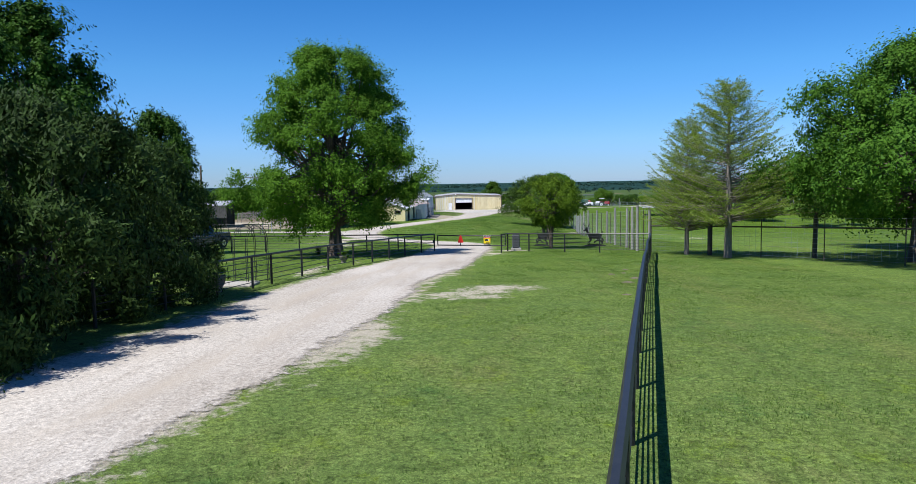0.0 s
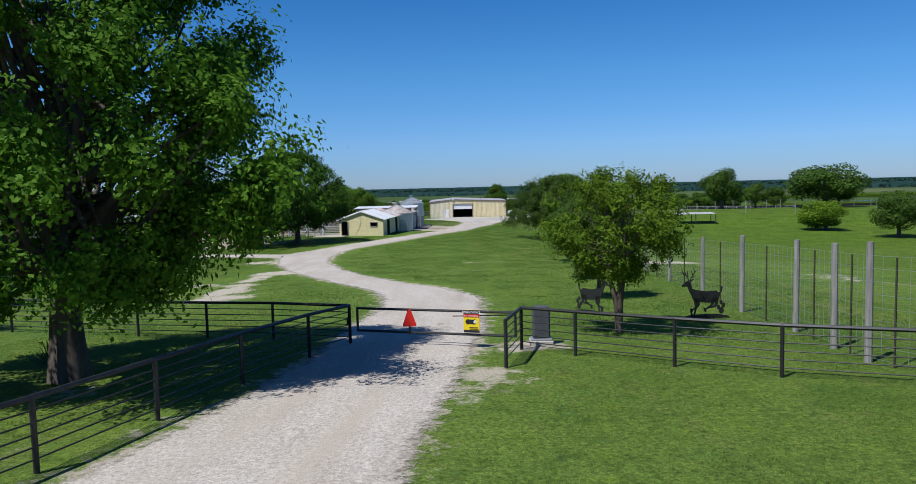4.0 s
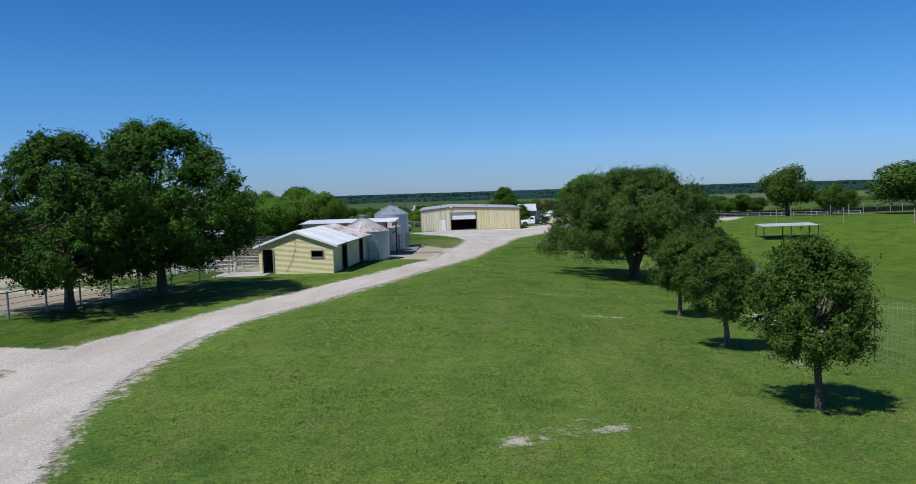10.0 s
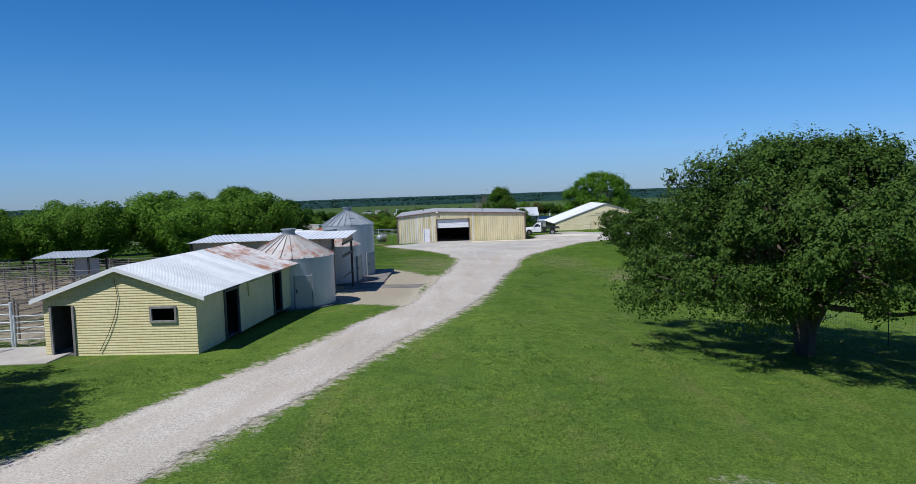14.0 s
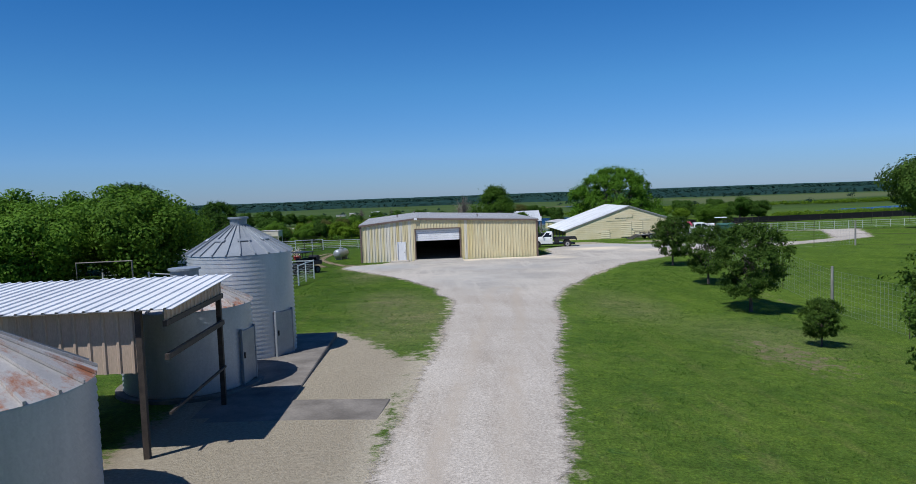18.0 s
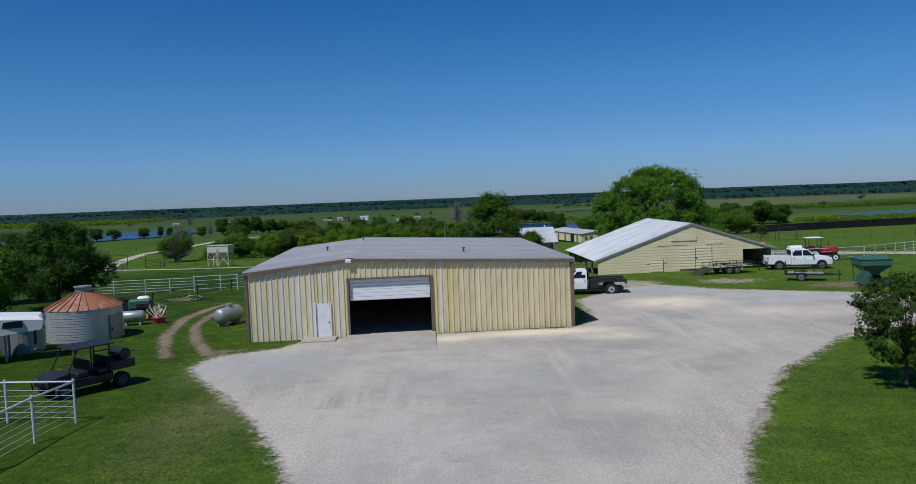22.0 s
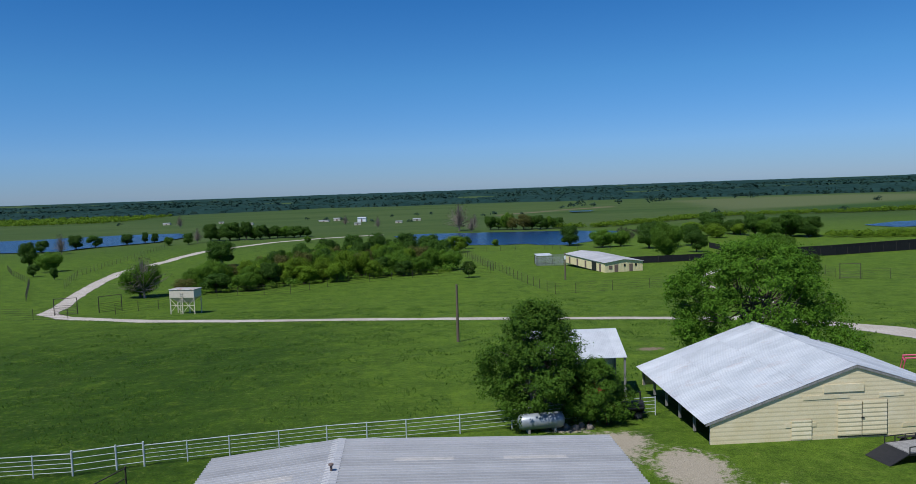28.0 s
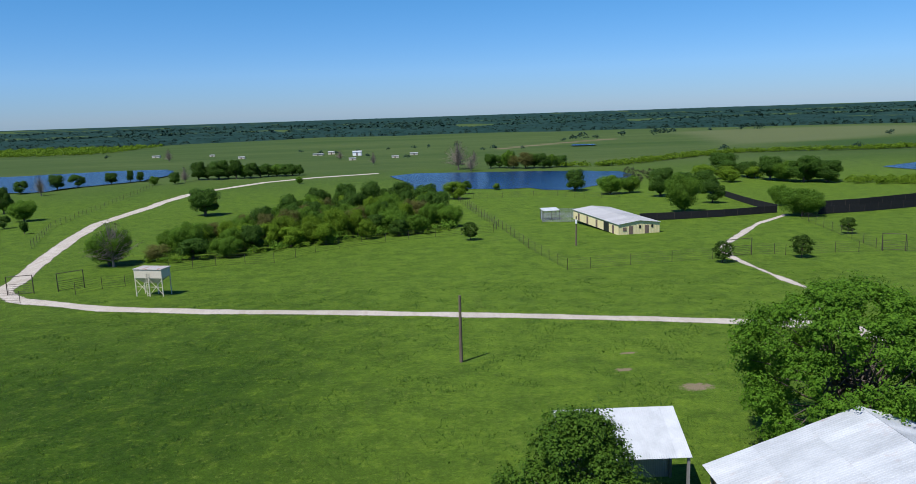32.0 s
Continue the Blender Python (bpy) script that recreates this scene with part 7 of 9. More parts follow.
def gate():
    ob = empty("drive_gate", Matrix.Translation((-0.88, 53.2, gz(-0.88, 53.2))) @ Matrix.Scale(0.8, 4), "closed black pipe gate across the gravel drive", "gate")
    b = Vector((5.55, -1.55, 0.0))
    for z in (1.3, 0.5):
        part("gate_rail", rod([(0, 0, z), b + Vector((0, 0, z))], 0.045, 8), BLACK, ob)
    for p in (Vector((0, 0, 0)), b):
        part("gate_stile", rod([p + Vector((0, 0, 0.47)), p + Vector((0, 0, 1.33))], 0.045, 8), BLACK, ob)
    part("closer_arm", rod([b * 0.62 + Vector((0, 0, 1.12)), b * 0.98 + Vector((0, 0.1, 1.2))], 0.02, 6), BLACK, ob)
    q = b * 0.345
    part("reflector", prism(bmesh.new(), [(-0.22, 0.62), (0.22, 0.62), (0.24, 0.68), (0.05, 1.22), (-0.05, 1.22), (-0.24, 0.68)], 0.02, Matrix.Translation(q + Vector((0, -0.07, 0.1)))), RED, ob, "red triangle reflector")
    part("reflector_stem", boxed(q + Vector((0, -0.05, 0.58)), (0.08, 0.03, 0.3)), BLACK, ob)
    c = b * 0.735
    rot = Matrix.Translation(c + Vector((0, -0.07, 0))) @ Matrix.Rotation(math.atan2(b.y, b.x), 4, "Z")
    s = part("sign_board", boxed((0, 0, 0.98), (0.56, 0.02, 0.78), 0.004, rot), YELLOW, ob, "yellow warning sign")
    part("sign_band", boxed((0, -0.013, 1.29), (0.55, 0.008, 0.145), 0, rot), BLACK, s)
    part("sign_band", boxed((0, -0.013, 1.165), (0.55, 0.008, 0.1), 0, rot), RED, s)
    part("sign_band", boxed((0, -0.013, 0.63), (0.55, 0.008, 0.09), 0, rot), BLACK, s)
    for dx, r in ((-0.12, 0.085), (0.12, 0.085)):
        part("camera_mark", disc(bmesh.new(), rot @ Vector((dx, -0.016, 0.96)), r, 0.006, 16), BLACK, s)
    part("camera_mark", boxed((0, -0.016, 0.96), (0.24, 0.006, 0.15), 0, rot), BLACK, s)
    part("camera_mark", disc(bmesh.new(), rot @ Vector((0.13, -0.021, 0.96)), 0.055, 0.006, 16), WHITE, s)
    for dz in (0.76, 0.71):
        part("text_bar", boxed((0.08, -0.016, dz), (0.3, 0.006, 0.022), 0, rot), BLACK, s)
    for txt, z, size, mat in (("WARNING", 1.245, 0.13, WHITE), ("NO TRESPASSING", 1.14, 0.062, WHITE)):
        cu = bpy.data.curves.new("words", "FONT")
        cu.body, cu.size, cu.align_x, cu.extrude = txt, size, "CENTER", 0.002
        t = new("words", cu)
        t.data.materials.append(mat)
        t.parent = s
        t.matrix_local = rot @ Matrix.Translation((0, -0.022, z)) @ Matrix.Rotation(radians(90), 4, "X")
    return ob


gate()
box_ = empty("gate_opener_box", Matrix.Translation((4.3, 52.6, gz(4.3, 52.6))) @ Matrix.Scale(0.8, 4), "dark grey gate opener box on a small concrete pad", "control box")
part("housing", boxed((0, 0, 0.75), (0.6, 0.42, 1.05), 0.05), GREYBOX, box_)
part("lid", boxed((0, 0, 1.3), (0.5, 0.36, 0.08), 0.03), GREYBOX, box_)
part("base_flange", boxed((0, 0, 0.2), (0.72, 0.52, 0.06), 0.01), GALV, box_)
part("pad", boxed((0, 0, 0.07), (0.8, 0.7, 0.18), 0.02), CONCRETE, box_)
part("push_button_box", boxed((-6.85, 1.0, 0.75), (0.12, 0.1, 0.3), 0.01), BLACK, box_)

# deer fence and its corner
def halved(pts):
    out = [pts[0]]
    for a, b in zip(pts, pts[1:]):
        out += [((a[0] + b[0]) / 2, (a[1] + b[1]) / 2), b]
    return out


wire_fence("deer_fence", halved([(11.9, 47.9), (11.5, 49.3), (11.6, 51.1), (11.85, 53.9), (12.0, 58.6), (12.6, 65), (13.0, 72), (13.4, 79), (14.2, 87), (15.2, 96), (16.4, 106), (17.8, 117), (19.2, 130), (20.6, 145), (21.6, 160), (22.4, 175), (23.2, 188.5), (23.8, 197), (28.4, 203.2), (33.5, 206), (43, 207.5)]),
           2.6, "tall deer fence of weathered wooden posts and woven wire", every=2)
wire_fence("deer_fence", path_posts([(11.95, 47.7), (14.2, 44.4), (17.5, 38.2), (21, 31.6), (25.4, 22.9), (30, 13.4)], 3.5), 2.1, "tall deer fence behind the cypresses", every=3, top_bar=True, wood_posts=False)
wire_fence("deer_fence", path_posts([(43, 207.5), (53, 199), (63, 196.5), (72, 192), (100, 196), (125, 204)], 9), 2.4, "deer pasture cross fence of posts and wire", every=1, stay=0, wires=5, r=0.012)
wire_fence("deer_fence", path_posts([(62, 214), (80, 228), (104, 250), (140, 270)], 8), 2.4, "deer fence beyond the gravel lot", every=1, stay=0, wires=5, r=0.012)


for x, y in ((14.15, 43.9), (18.1, 40.4), (21.4, 32.0)):
    p = empty("brace_post", Matrix.Translation((x, y, gz(x, y))), "thick dark creosoted fence post", "post", "brace posts")
    part("shaft", rod([(0, 0, -0.2), (0.03, 0, 2.45)], [0.12, 0.1], 9), DARKPIPE, p)


def deer(name, m, label):
    """A flat black steel cut-out of a running buck on a mound."""
    bm = bmesh.new()
    P = lambda pts: prism(bm, pts, 0.02, Matrix())
    P([(-0.64, 0.94), (-0.42, 0.76), (0.1, 0.72), (0.5, 0.70), (0.74, 0.82), (0.82, 1.06), (0.64, 1.25), (0.1, 1.22), (-0.4, 1.3), (-0.62, 1.36)])
    P([(-0.62, 0.98), (-0.6, 1.3), (-0.72, 1.62), (-0.86, 1.66), (-0.9, 1.5), (-0.78, 1.2)])
    P([(-0.72, 1.52), (-0.72, 1.66), (-0.86, 1.74), (-1.0, 1.66), (-1.2, 1.53), (-1.18, 1.46), (-0.98, 1.47), (-0.86, 1.46)])
    P([(-0.72, 1.66), (-0.55, 1.78), (-0.62, 1.8), (-0.78, 1.72)])
    for a, b, c in (((-0.5, 0.95), (-0.42, 0.55), (-0.55, 0.12)), ((-0.35, 0.92), (-0.3, 0.6), (-0.62, 0.42)), ((0.5, 0.92), (0.4, 0.6), (0.05, 0.42)), ((0.68, 0.95), (0.6, 0.55), (0.2, 0.5)), ((-0.62, 0.42), (-0.72, 0.38), (-0.6, 0.1)), ((0.05, 0.42), (-0.02, 0.4), (0.1, 0.32))):
        for (x0, z0), (x1, z1), w in ((a, b, 0.15), (b, c, 0.075)):
            d = Vector((x1 - x0, 0, z1 - z0)).normalized()
            n = Vector((-d.z, 0, d.x)) * w / 2
            P([(x0 - n.x * 1.3, z0 - n.z * 1.3), (x1 - n.x, z1 - n.z), (x1 + n.x, z1 + n.z), (x0 + n.x * 1.3, z0 + n.z * 1.3)])
    P([(0.78, 1.05), (0.92, 1.2), (0.96, 1.42), (0.84, 1.46), (0.86, 1.24), (0.74, 1.14)])
    for pts in ([(-0.8, 1.72), (-0.95, 1.95), (-1.25, 2.12)], [(-0.78, 1.72), (-0.62, 1.95), (-0.42, 2.18)], [(-0.95, 1.95), (-1.05, 2.2)], [(-1.1, 2.04), (-1.2, 2.28)], [(-0.9, 1.88), (-0.88, 2.15)], [(-0.62, 1.95), (-0.68, 2.2)], [(-0.52, 2.06), (-0.56, 2.3)], [(-0.7, 1.85), (-0.48, 1.95)]):
        for (x0, z0), (x1, z1) in zip(pts, pts[1:]):
            d = Vector((x1 - x0, 0, z1 - z0)).normalized()
            n = Vector((-d.z, 0, d.x)) * 0.022
            P([(x0 - n.x, z0 - n.z), (x1 - n.x * .6, z1 - n.z * .6), (x1 + n.x * .6, z1 + n.z * .6), (x0 + n.x, z0 + n.z)])
    P([(-1.3, 0), (1.4, 0), (1.2, 0.12), (0.7, 0.2), (0, 0.22), (-0.7, 0.2), (-1.2, 0.1)])
    for cx, cz, r in ((0.9, 0.35, 0.13), (0.75, 0.5, 0.09), (1.0, 0.58, 0.1), (0.88, 0.72, 0.08)):
        P([(cx + r * math.cos(k * math.pi / 4), cz + r * 1.25 * math.sin(k * math.pi / 4)) for k in range(8)])
    ob = part(name, bm, BLACK)
    ob.matrix_world = m
    return tagged(ob, label, "cutout")


deer("deer_cutout", Matrix.Translation((10.2, 57.1, gz(10.2, 57.1))) @ Matrix.Rotation(radians(6), 4, "Z") @ Matrix.Diagonal((0.66, 0.75, 0.76, 1)), "black steel cut-out of a running buck on the lawn")
deer("deer_cutout", Matrix.Translation((6.7, 58.75, gz(6.7, 58.75))) @ Matrix.Rotation(radians(132), 4, "Z") @ Matrix.Diagonal((0.66, 0.75, 0.76, 1)), "black steel cut-out of a leaping buck beneath the small tree")


def ant_mound(x, y, r):
    """A low crumbly heap of earth."""
    bm = bmesh.new()
    rings = []
    for t in (1.0, 0.75, 0.45, 0.15):
        rings.append([bm.verts.new((r * t * math.cos(k * math.pi / 6) * (1 + 0.12 * math.sin(3 * k + x)), r * t * math.sin(k * math.pi / 6), -0.02 + r * 0.28 * (1 - t) ** 0.7 * (1 + 0.1 * math.sin(5 * k)))) for k in range(12)])
    for a, b in zip(rings, rings[1:]):
        for k in range(12):
            bm.faces.new((a[k], a[(k + 1) % 12], b[(k + 1) % 12], b[k]))
    bm.faces.new(rings[-1])
    ob = part("ant_mound", bm, EARTH, smooth=True)
    ob.matrix_world = Matrix.Translation((x, y, gz(x, y)))
    tagged(ob, "low tan heap of earth in the mown grass", "earth mound", "earth mounds along the fence")


for x, y, r in ((6.77, 33.14, 0.22), (7.3, 31.3, 0.32), (6.7, 29.8, 0.34), (7.75, 35.2, 0.22), (7.35, 33.6, 0.2), (5.9, 26.3, 0.24)):
    ant_mound(x, y, r * 0.8)


# ---- garden arch, pots and plants ----
def arch(m):
    ob = empty("garden_arch", m, "black wrought-iron garden arch by the fence", "garden arch")
    for y in (0, 0.55):
        for w in (0.72, 0.62):
            pts = [(-w, y, 0), (-w, y, 1.5)] + [(-w * math.cos(k * math.pi / 10), y, 1.5 + w * math.sin(k * math.pi / 10)) for k in range(1, 10)] + [(w, y, 1.5), (w, y, 0)]
            part("hoop", rod(pts, 0.014, 5), BLACK, ob)
    for k in range(13):
        a = k * math.pi / 12
        part("rung", rod([(-0.72 * math.cos(a), 0, 1.5 + 0.72 * math.sin(a)), (-0.72 * math.cos(a), 0.55, 1.5 + 0.72 * math.sin(a))], 0.01, 5), BLACK, ob)
    for z in (0.3, 0.6, 0.9, 1.2):
        for x in (-0.72, 0.72):
            part("rung", rod([(x, 0, z), (x, 0.55, z)], 0.01, 5), BLACK, ob)
    return ob


arch(Matrix.Translation((-6.75, 31.7, gz(-6.75, 31.7))) @ Matrix.Rotation(radians(72), 4, "Z"))
tagged(part("stone_step", boxed((-7.6, 30.8, gz(-7.6, 30.8) + 0.04), (2.0, 1.2, 0.12), 0.03), CONCRETE), "pale stone paving inside the arch", "paving", kind="structure")


def pot(x, y, r, h, leafm=None, label=""):
    ob = empty("planter", Matrix.Translation((x, y, gz(x, y))), label, "planter")
    bm = bmesh.new()
    rings = []
    for z, rr in ((0, r * .6), (h * .25, r * .5), (h * .45, r * .8), (h * .9, r), (h, r * 1.08), (h, r * .95), (h * .85, r * .85)):
        rings.append([bm.verts.new((rr * math.cos(k * math.pi / 8), rr * math.sin(k * math.pi / 8), z)) for k in range(16)])
    for a, b in zip(rings, rings[1:]):
        for k in range(16):
            bm.faces.new((a[k], a[(k + 1) % 16], b[(k + 1) % 16], b[k]))
    bm.faces.new(rings[-1])
    part("bowl", bm, CLAY, ob, smooth=True)
    rng = np.random.default_rng(int(r * 1000))
    c = rng.normal(0, r * 0.45, (24, 3)) + np.array((0, 0, h * 1.25))
    lv = leaves(rng, c, np.full(24, r * 0.5), 12, 0.14)
    hang("foliage", fast_mesh("foliage", lv, np.arange(len(lv)).reshape(-1, 4)), LEAF_ELM, ob)
    return ob


pot(-7.3, 28.8, 0.3, 0.55, None, "grey stone urn planter beside the fence")
pot(-7.9, 29.7, 0.24, 0.5, None, "small clay planter with green leaves")
pot(-5.4, 42.6, 0.22, 0.36, None, "small planter on the lawn under the tree")


def yucca(x, y):
    ob = empty("yucca", Matrix.Translation((x, y, gz(x, y))), "spiky grey-green yucca on the lawn", "plant")
    rng = random.Random(4)
    bm = bmesh.new()
    for k in range(60):
        a, e, L = rng.uniform(0, 6.28), rng.uniform(0.1, 1.4), rng.uniform(0.5, 0.85)
        d = Vector((math.cos(a) * math.cos(e), math.sin(a) * math.cos(e), math.sin(e)))
        s = Vector((-math.sin(a), math.cos(a), 0)) * 0.02
        v = [bm.verts.new(p) for p in (s * 1.0, d * L * 0.6 + s, d * L, d * L * 0.6 - s, -s)]
        bm.faces.new(v)
    part("blades", bm, LEAF_BUSH, ob)
    return ob


yucca(-13.2, 46)
yucca(-8.4, 50.8)


# ---- vehicles ----
def wheel(parent, x, y, r, w, rim_mat):
    t = part("wheel", disc(bmesh.new(), (x, y, r), r, w, 22), RUBBER, parent)
    s = 1 if y > 0 else -1
    part("rim", disc(bmesh.new(), (x, y + s * 0.02, r), r * 0.62, w, 16), rim_mat, t)
    part("hub", disc(bmesh.new(), (x, y + s * 0.05, r), r * 0.2, w, 10), GREYBOX, t)
    return t


def hull(bm, sections):
    """A closed body through cross-sections, each a list of points of one length."""
    rings = [[bm.verts.new(p) for p in s] for s in sections]
    n = len(rings[0])
    for a, b in zip(rings, rings[1:]):
        for k in range(n):
            bm.faces.new((a[k], a[(k + 1) % n], b[(k + 1) % n], b[k]))
    bm.faces.new(rings[0][::-1])
    bm.faces.new(rings[-1])
    bmesh.ops.recalc_face_normals(bm, faces=bm.faces[:])
    return bm


def pickup(name, m, paint, label, crew=True, flatbed=False, rim=None):
    """A pickup truck, nose towards local +x, standing on its wheels."""
    rim = rim or CHROME
    ob = empty(name, m, label, "pickup truck")
    cab0, cab1 = (-0.75 if crew else 0.0), 1.35
    back = -2.85
    W = 1.0
    bodyback = cab0 if flatbed else back
    prof = [(2.95, 0.5), (2.98, 0.85), (2.85, 1.08), (2.5, 1.16), (1.5, 1.24), (cab0, 1.26), (cab0 - 0.01, 1.26)]
    secs = []
    for x, zt, w in ((2.98, 0.95, 0.86), (2.85, 1.1, 0.95), (2.4, 1.17, 1.0), (1.5, 1.25, 1.01), (cab0, 1.27, 1.01)):
        secs.append([(x, -w, 0.48), (x, -w, zt * 0.8), (x, -w * 0.95, zt), (x, w * 0.95, zt), (x, w, zt * 0.8), (x, w, 0.48)])
    part("body", hull(bmesh.new(), secs), paint, ob, smooth=False)
    # cab
    zt = 1.92
    part("cab", hull(bmesh.new(), [[(cab0, -0.98, 1.22), (cab0, -0.8, zt - 0.02), (cab0, 0.8, zt - 0.02), (cab0, 0.98, 1.22)], [(cab0 + 0.15, -0.99, 1.22), (cab0 + 0.15, -0.8, zt), (cab0 + 0.15, 0.8, zt), (cab0 + 0.15, 0.99, 1.22)],
                                   [(0.7, -0.99, 1.22), (0.7, -0.78, zt), (0.7, 0.78, zt), (0.7, 0.99, 1.22)], [(1.5, -0.97, 1.22), (1.45, -0.93, 1.25), (1.45, 0.93, 1.25), (1.5, 0.97, 1.22)]]), paint, ob)
    bm = bmesh.new()
    q = [bm.verts.new(p) for p in ((1.42, -0.86, 1.31), (1.42, 0.86, 1.31), (0.78, 0.72, 1.89), (0.78, -0.72, 1.89))]
    bm.faces.new(q)
    part("windscreen", bm, GLASS, ob)
    bm = bmesh.new()
    q = [bm.verts.new(p) for p in ((cab0 - 0.012, -0.78, 1.36), (cab0 - 0.012, -0.68, 1.82), (cab0 - 0.012, 0.68, 1.82), (cab0 - 0.012, 0.78, 1.36))]
    bm.faces.new(q)
    part("rear_window", bm, GLASS, ob)
    spans = [(cab0 + 0.1, 0.2), (0.28, 1.2)] if crew else [(cab0 + 0.1, 1.2)]
    for s in (-1, 1):
        for a, b in spans:
            bm = bmesh.new()
            f = lambda x, z: (x, s * (0.995 - (z - 1.22) * 0.285), z)
            bt = min(b, 0.72)
            bm.faces.new([bm.verts.new(f(*p)) for p in ((a, 1.32), (b, 1.32), (bt, 1.82), (a, 1.82))])
            part("side_window", bm, GLASS, ob)
        part("mirror", boxed((1.15, s * 1.13, 1.38), (0.1, 0.16, 0.24), 0.02), BLACK, ob)
        part("headlight", boxed((2.9, s * 0.76, 0.93), (0.14, 0.26, 0.16), 0.02), CHROME, ob)
        for a, b in (spans if crew else [(cab0 + .05, 1.25)]):
            part("door_handle", boxed((a + 0.12, s * 1.015, 1.1), (0.16, 0.03, 0.04), 0.01), BLACK, ob)
    part("grille", boxed((2.97, 0, 0.86), (0.06, 1.1, 0.28), 0.02), BLACK, ob)
    part("bumper", boxed((3.02, 0, 0.58), (0.16, 1.9, 0.22), 0.04), CHROME, ob)
    part("chassis", boxed((-0.2, 0, 0.42), (5.2, 1.5, 0.2)), BLACK, ob)
    if flatbed:
        part("flat_deck", boxed((-1.55, 0, 1.02), (2.85, 2.2, 0.1), 0.01), BLACK, ob, "black steel flat bed")
        part("headache_rack", boxed((-0.12, 0, 1.5), (0.06, 2.1, 0.9), 0.02), BLACK, ob)
        for s in (-1, 1):
            part("deck_rail", boxed((-1.55, s * 1.08, 1.13), (2.85, 0.05, 0.14)), BLACK, ob)
            part("tool_box", boxed((-0.55, s * 0.95, 0.75), (0.6, 0.4, 0.42), 0.02), BLACK, ob)
        part("gooseneck_box", boxed((-1.6, 0, 1.14), (1.4, 0.7, 0.16), 0.02), BLACK, ob)
        part("tail_plate", boxed((-2.98, 0, 0.95), (0.06, 2.2, 0.3)), BLACK, ob)
    else:
        for s in (-1, 1):
            part("bed_side", hull(bmesh.new(), [[(cab0 - 0.03, s * 0.86, 0.5), (cab0 - 0.03, s * 0.88, 1.26), (cab0 - 0.03, s * 1.0, 1.26), (cab0 - 0.03, s * 1.01, 0.5)], [(back, s * 0.86, 0.55), (back, s * 0.88, 1.24), (back, s * 0.99, 1.24), (back, s * 0.99, 0.55)]]), paint, ob)
            part("tail_light", boxed((back - 0.01, s * 0.93, 1.05), (0.06, 0.12, 0.34), 0.01), RED, ob)
        part("bed_floor", boxed(((cab0 + back) / 2, 0, 0.78), (cab0 - back - 0.05, 1.75, 0.06)), BLACK, ob)
        part("tailgate", boxed((back + 0.03, 0, 0.98), (0.08, 1.74, 0.5), 0.02), paint, ob)
        part("rear_bumper", boxed((back - 0.1, 0, 0.58), (0.16, 1.9, 0.2), 0.03), CHROME, ob)
        part("number_plate", boxed((back - 0.19, 0, 0.62), (0.02, 0.3, 0.14)), WHITE, ob)
    for x in (1.95, -1.85):
        for s in (-1, 1):
            part("wheel_arch", disc(bmesh.new(), (x, s * 0.93, 0.42), 0.49, 0.18, 20), BLACK, ob)
            wheel(ob, x, s * 0.92, 0.4, 0.26, rim)
    return ob


def stand_at(x, y, turn, dz=0.0):
    return Matrix.Translation((x, y, gz(x, y) + dz)) @ Matrix.Rotation(radians(turn), 4, "Z")


pickup("flatbed_truck", stand_at(14.6, 225.7, 172), WHITE, "white single-cab truck with a black flat bed beside the workshop", False, True)
pickup("pickup_truck", stand_at(37.9, 237.9, -12), WHITE, "white crew-cab pickup hitched to a utility trailer")
pickup("pickup_truck", stand_at(-21.1, 64.6, 252), NAVY, "dark blue pickup parked on the lawn")
pickup("pickup_truck", stand_at(-24.6, 68.6, 254), GREYBOX, "dark grey pickup parked behind the tree")


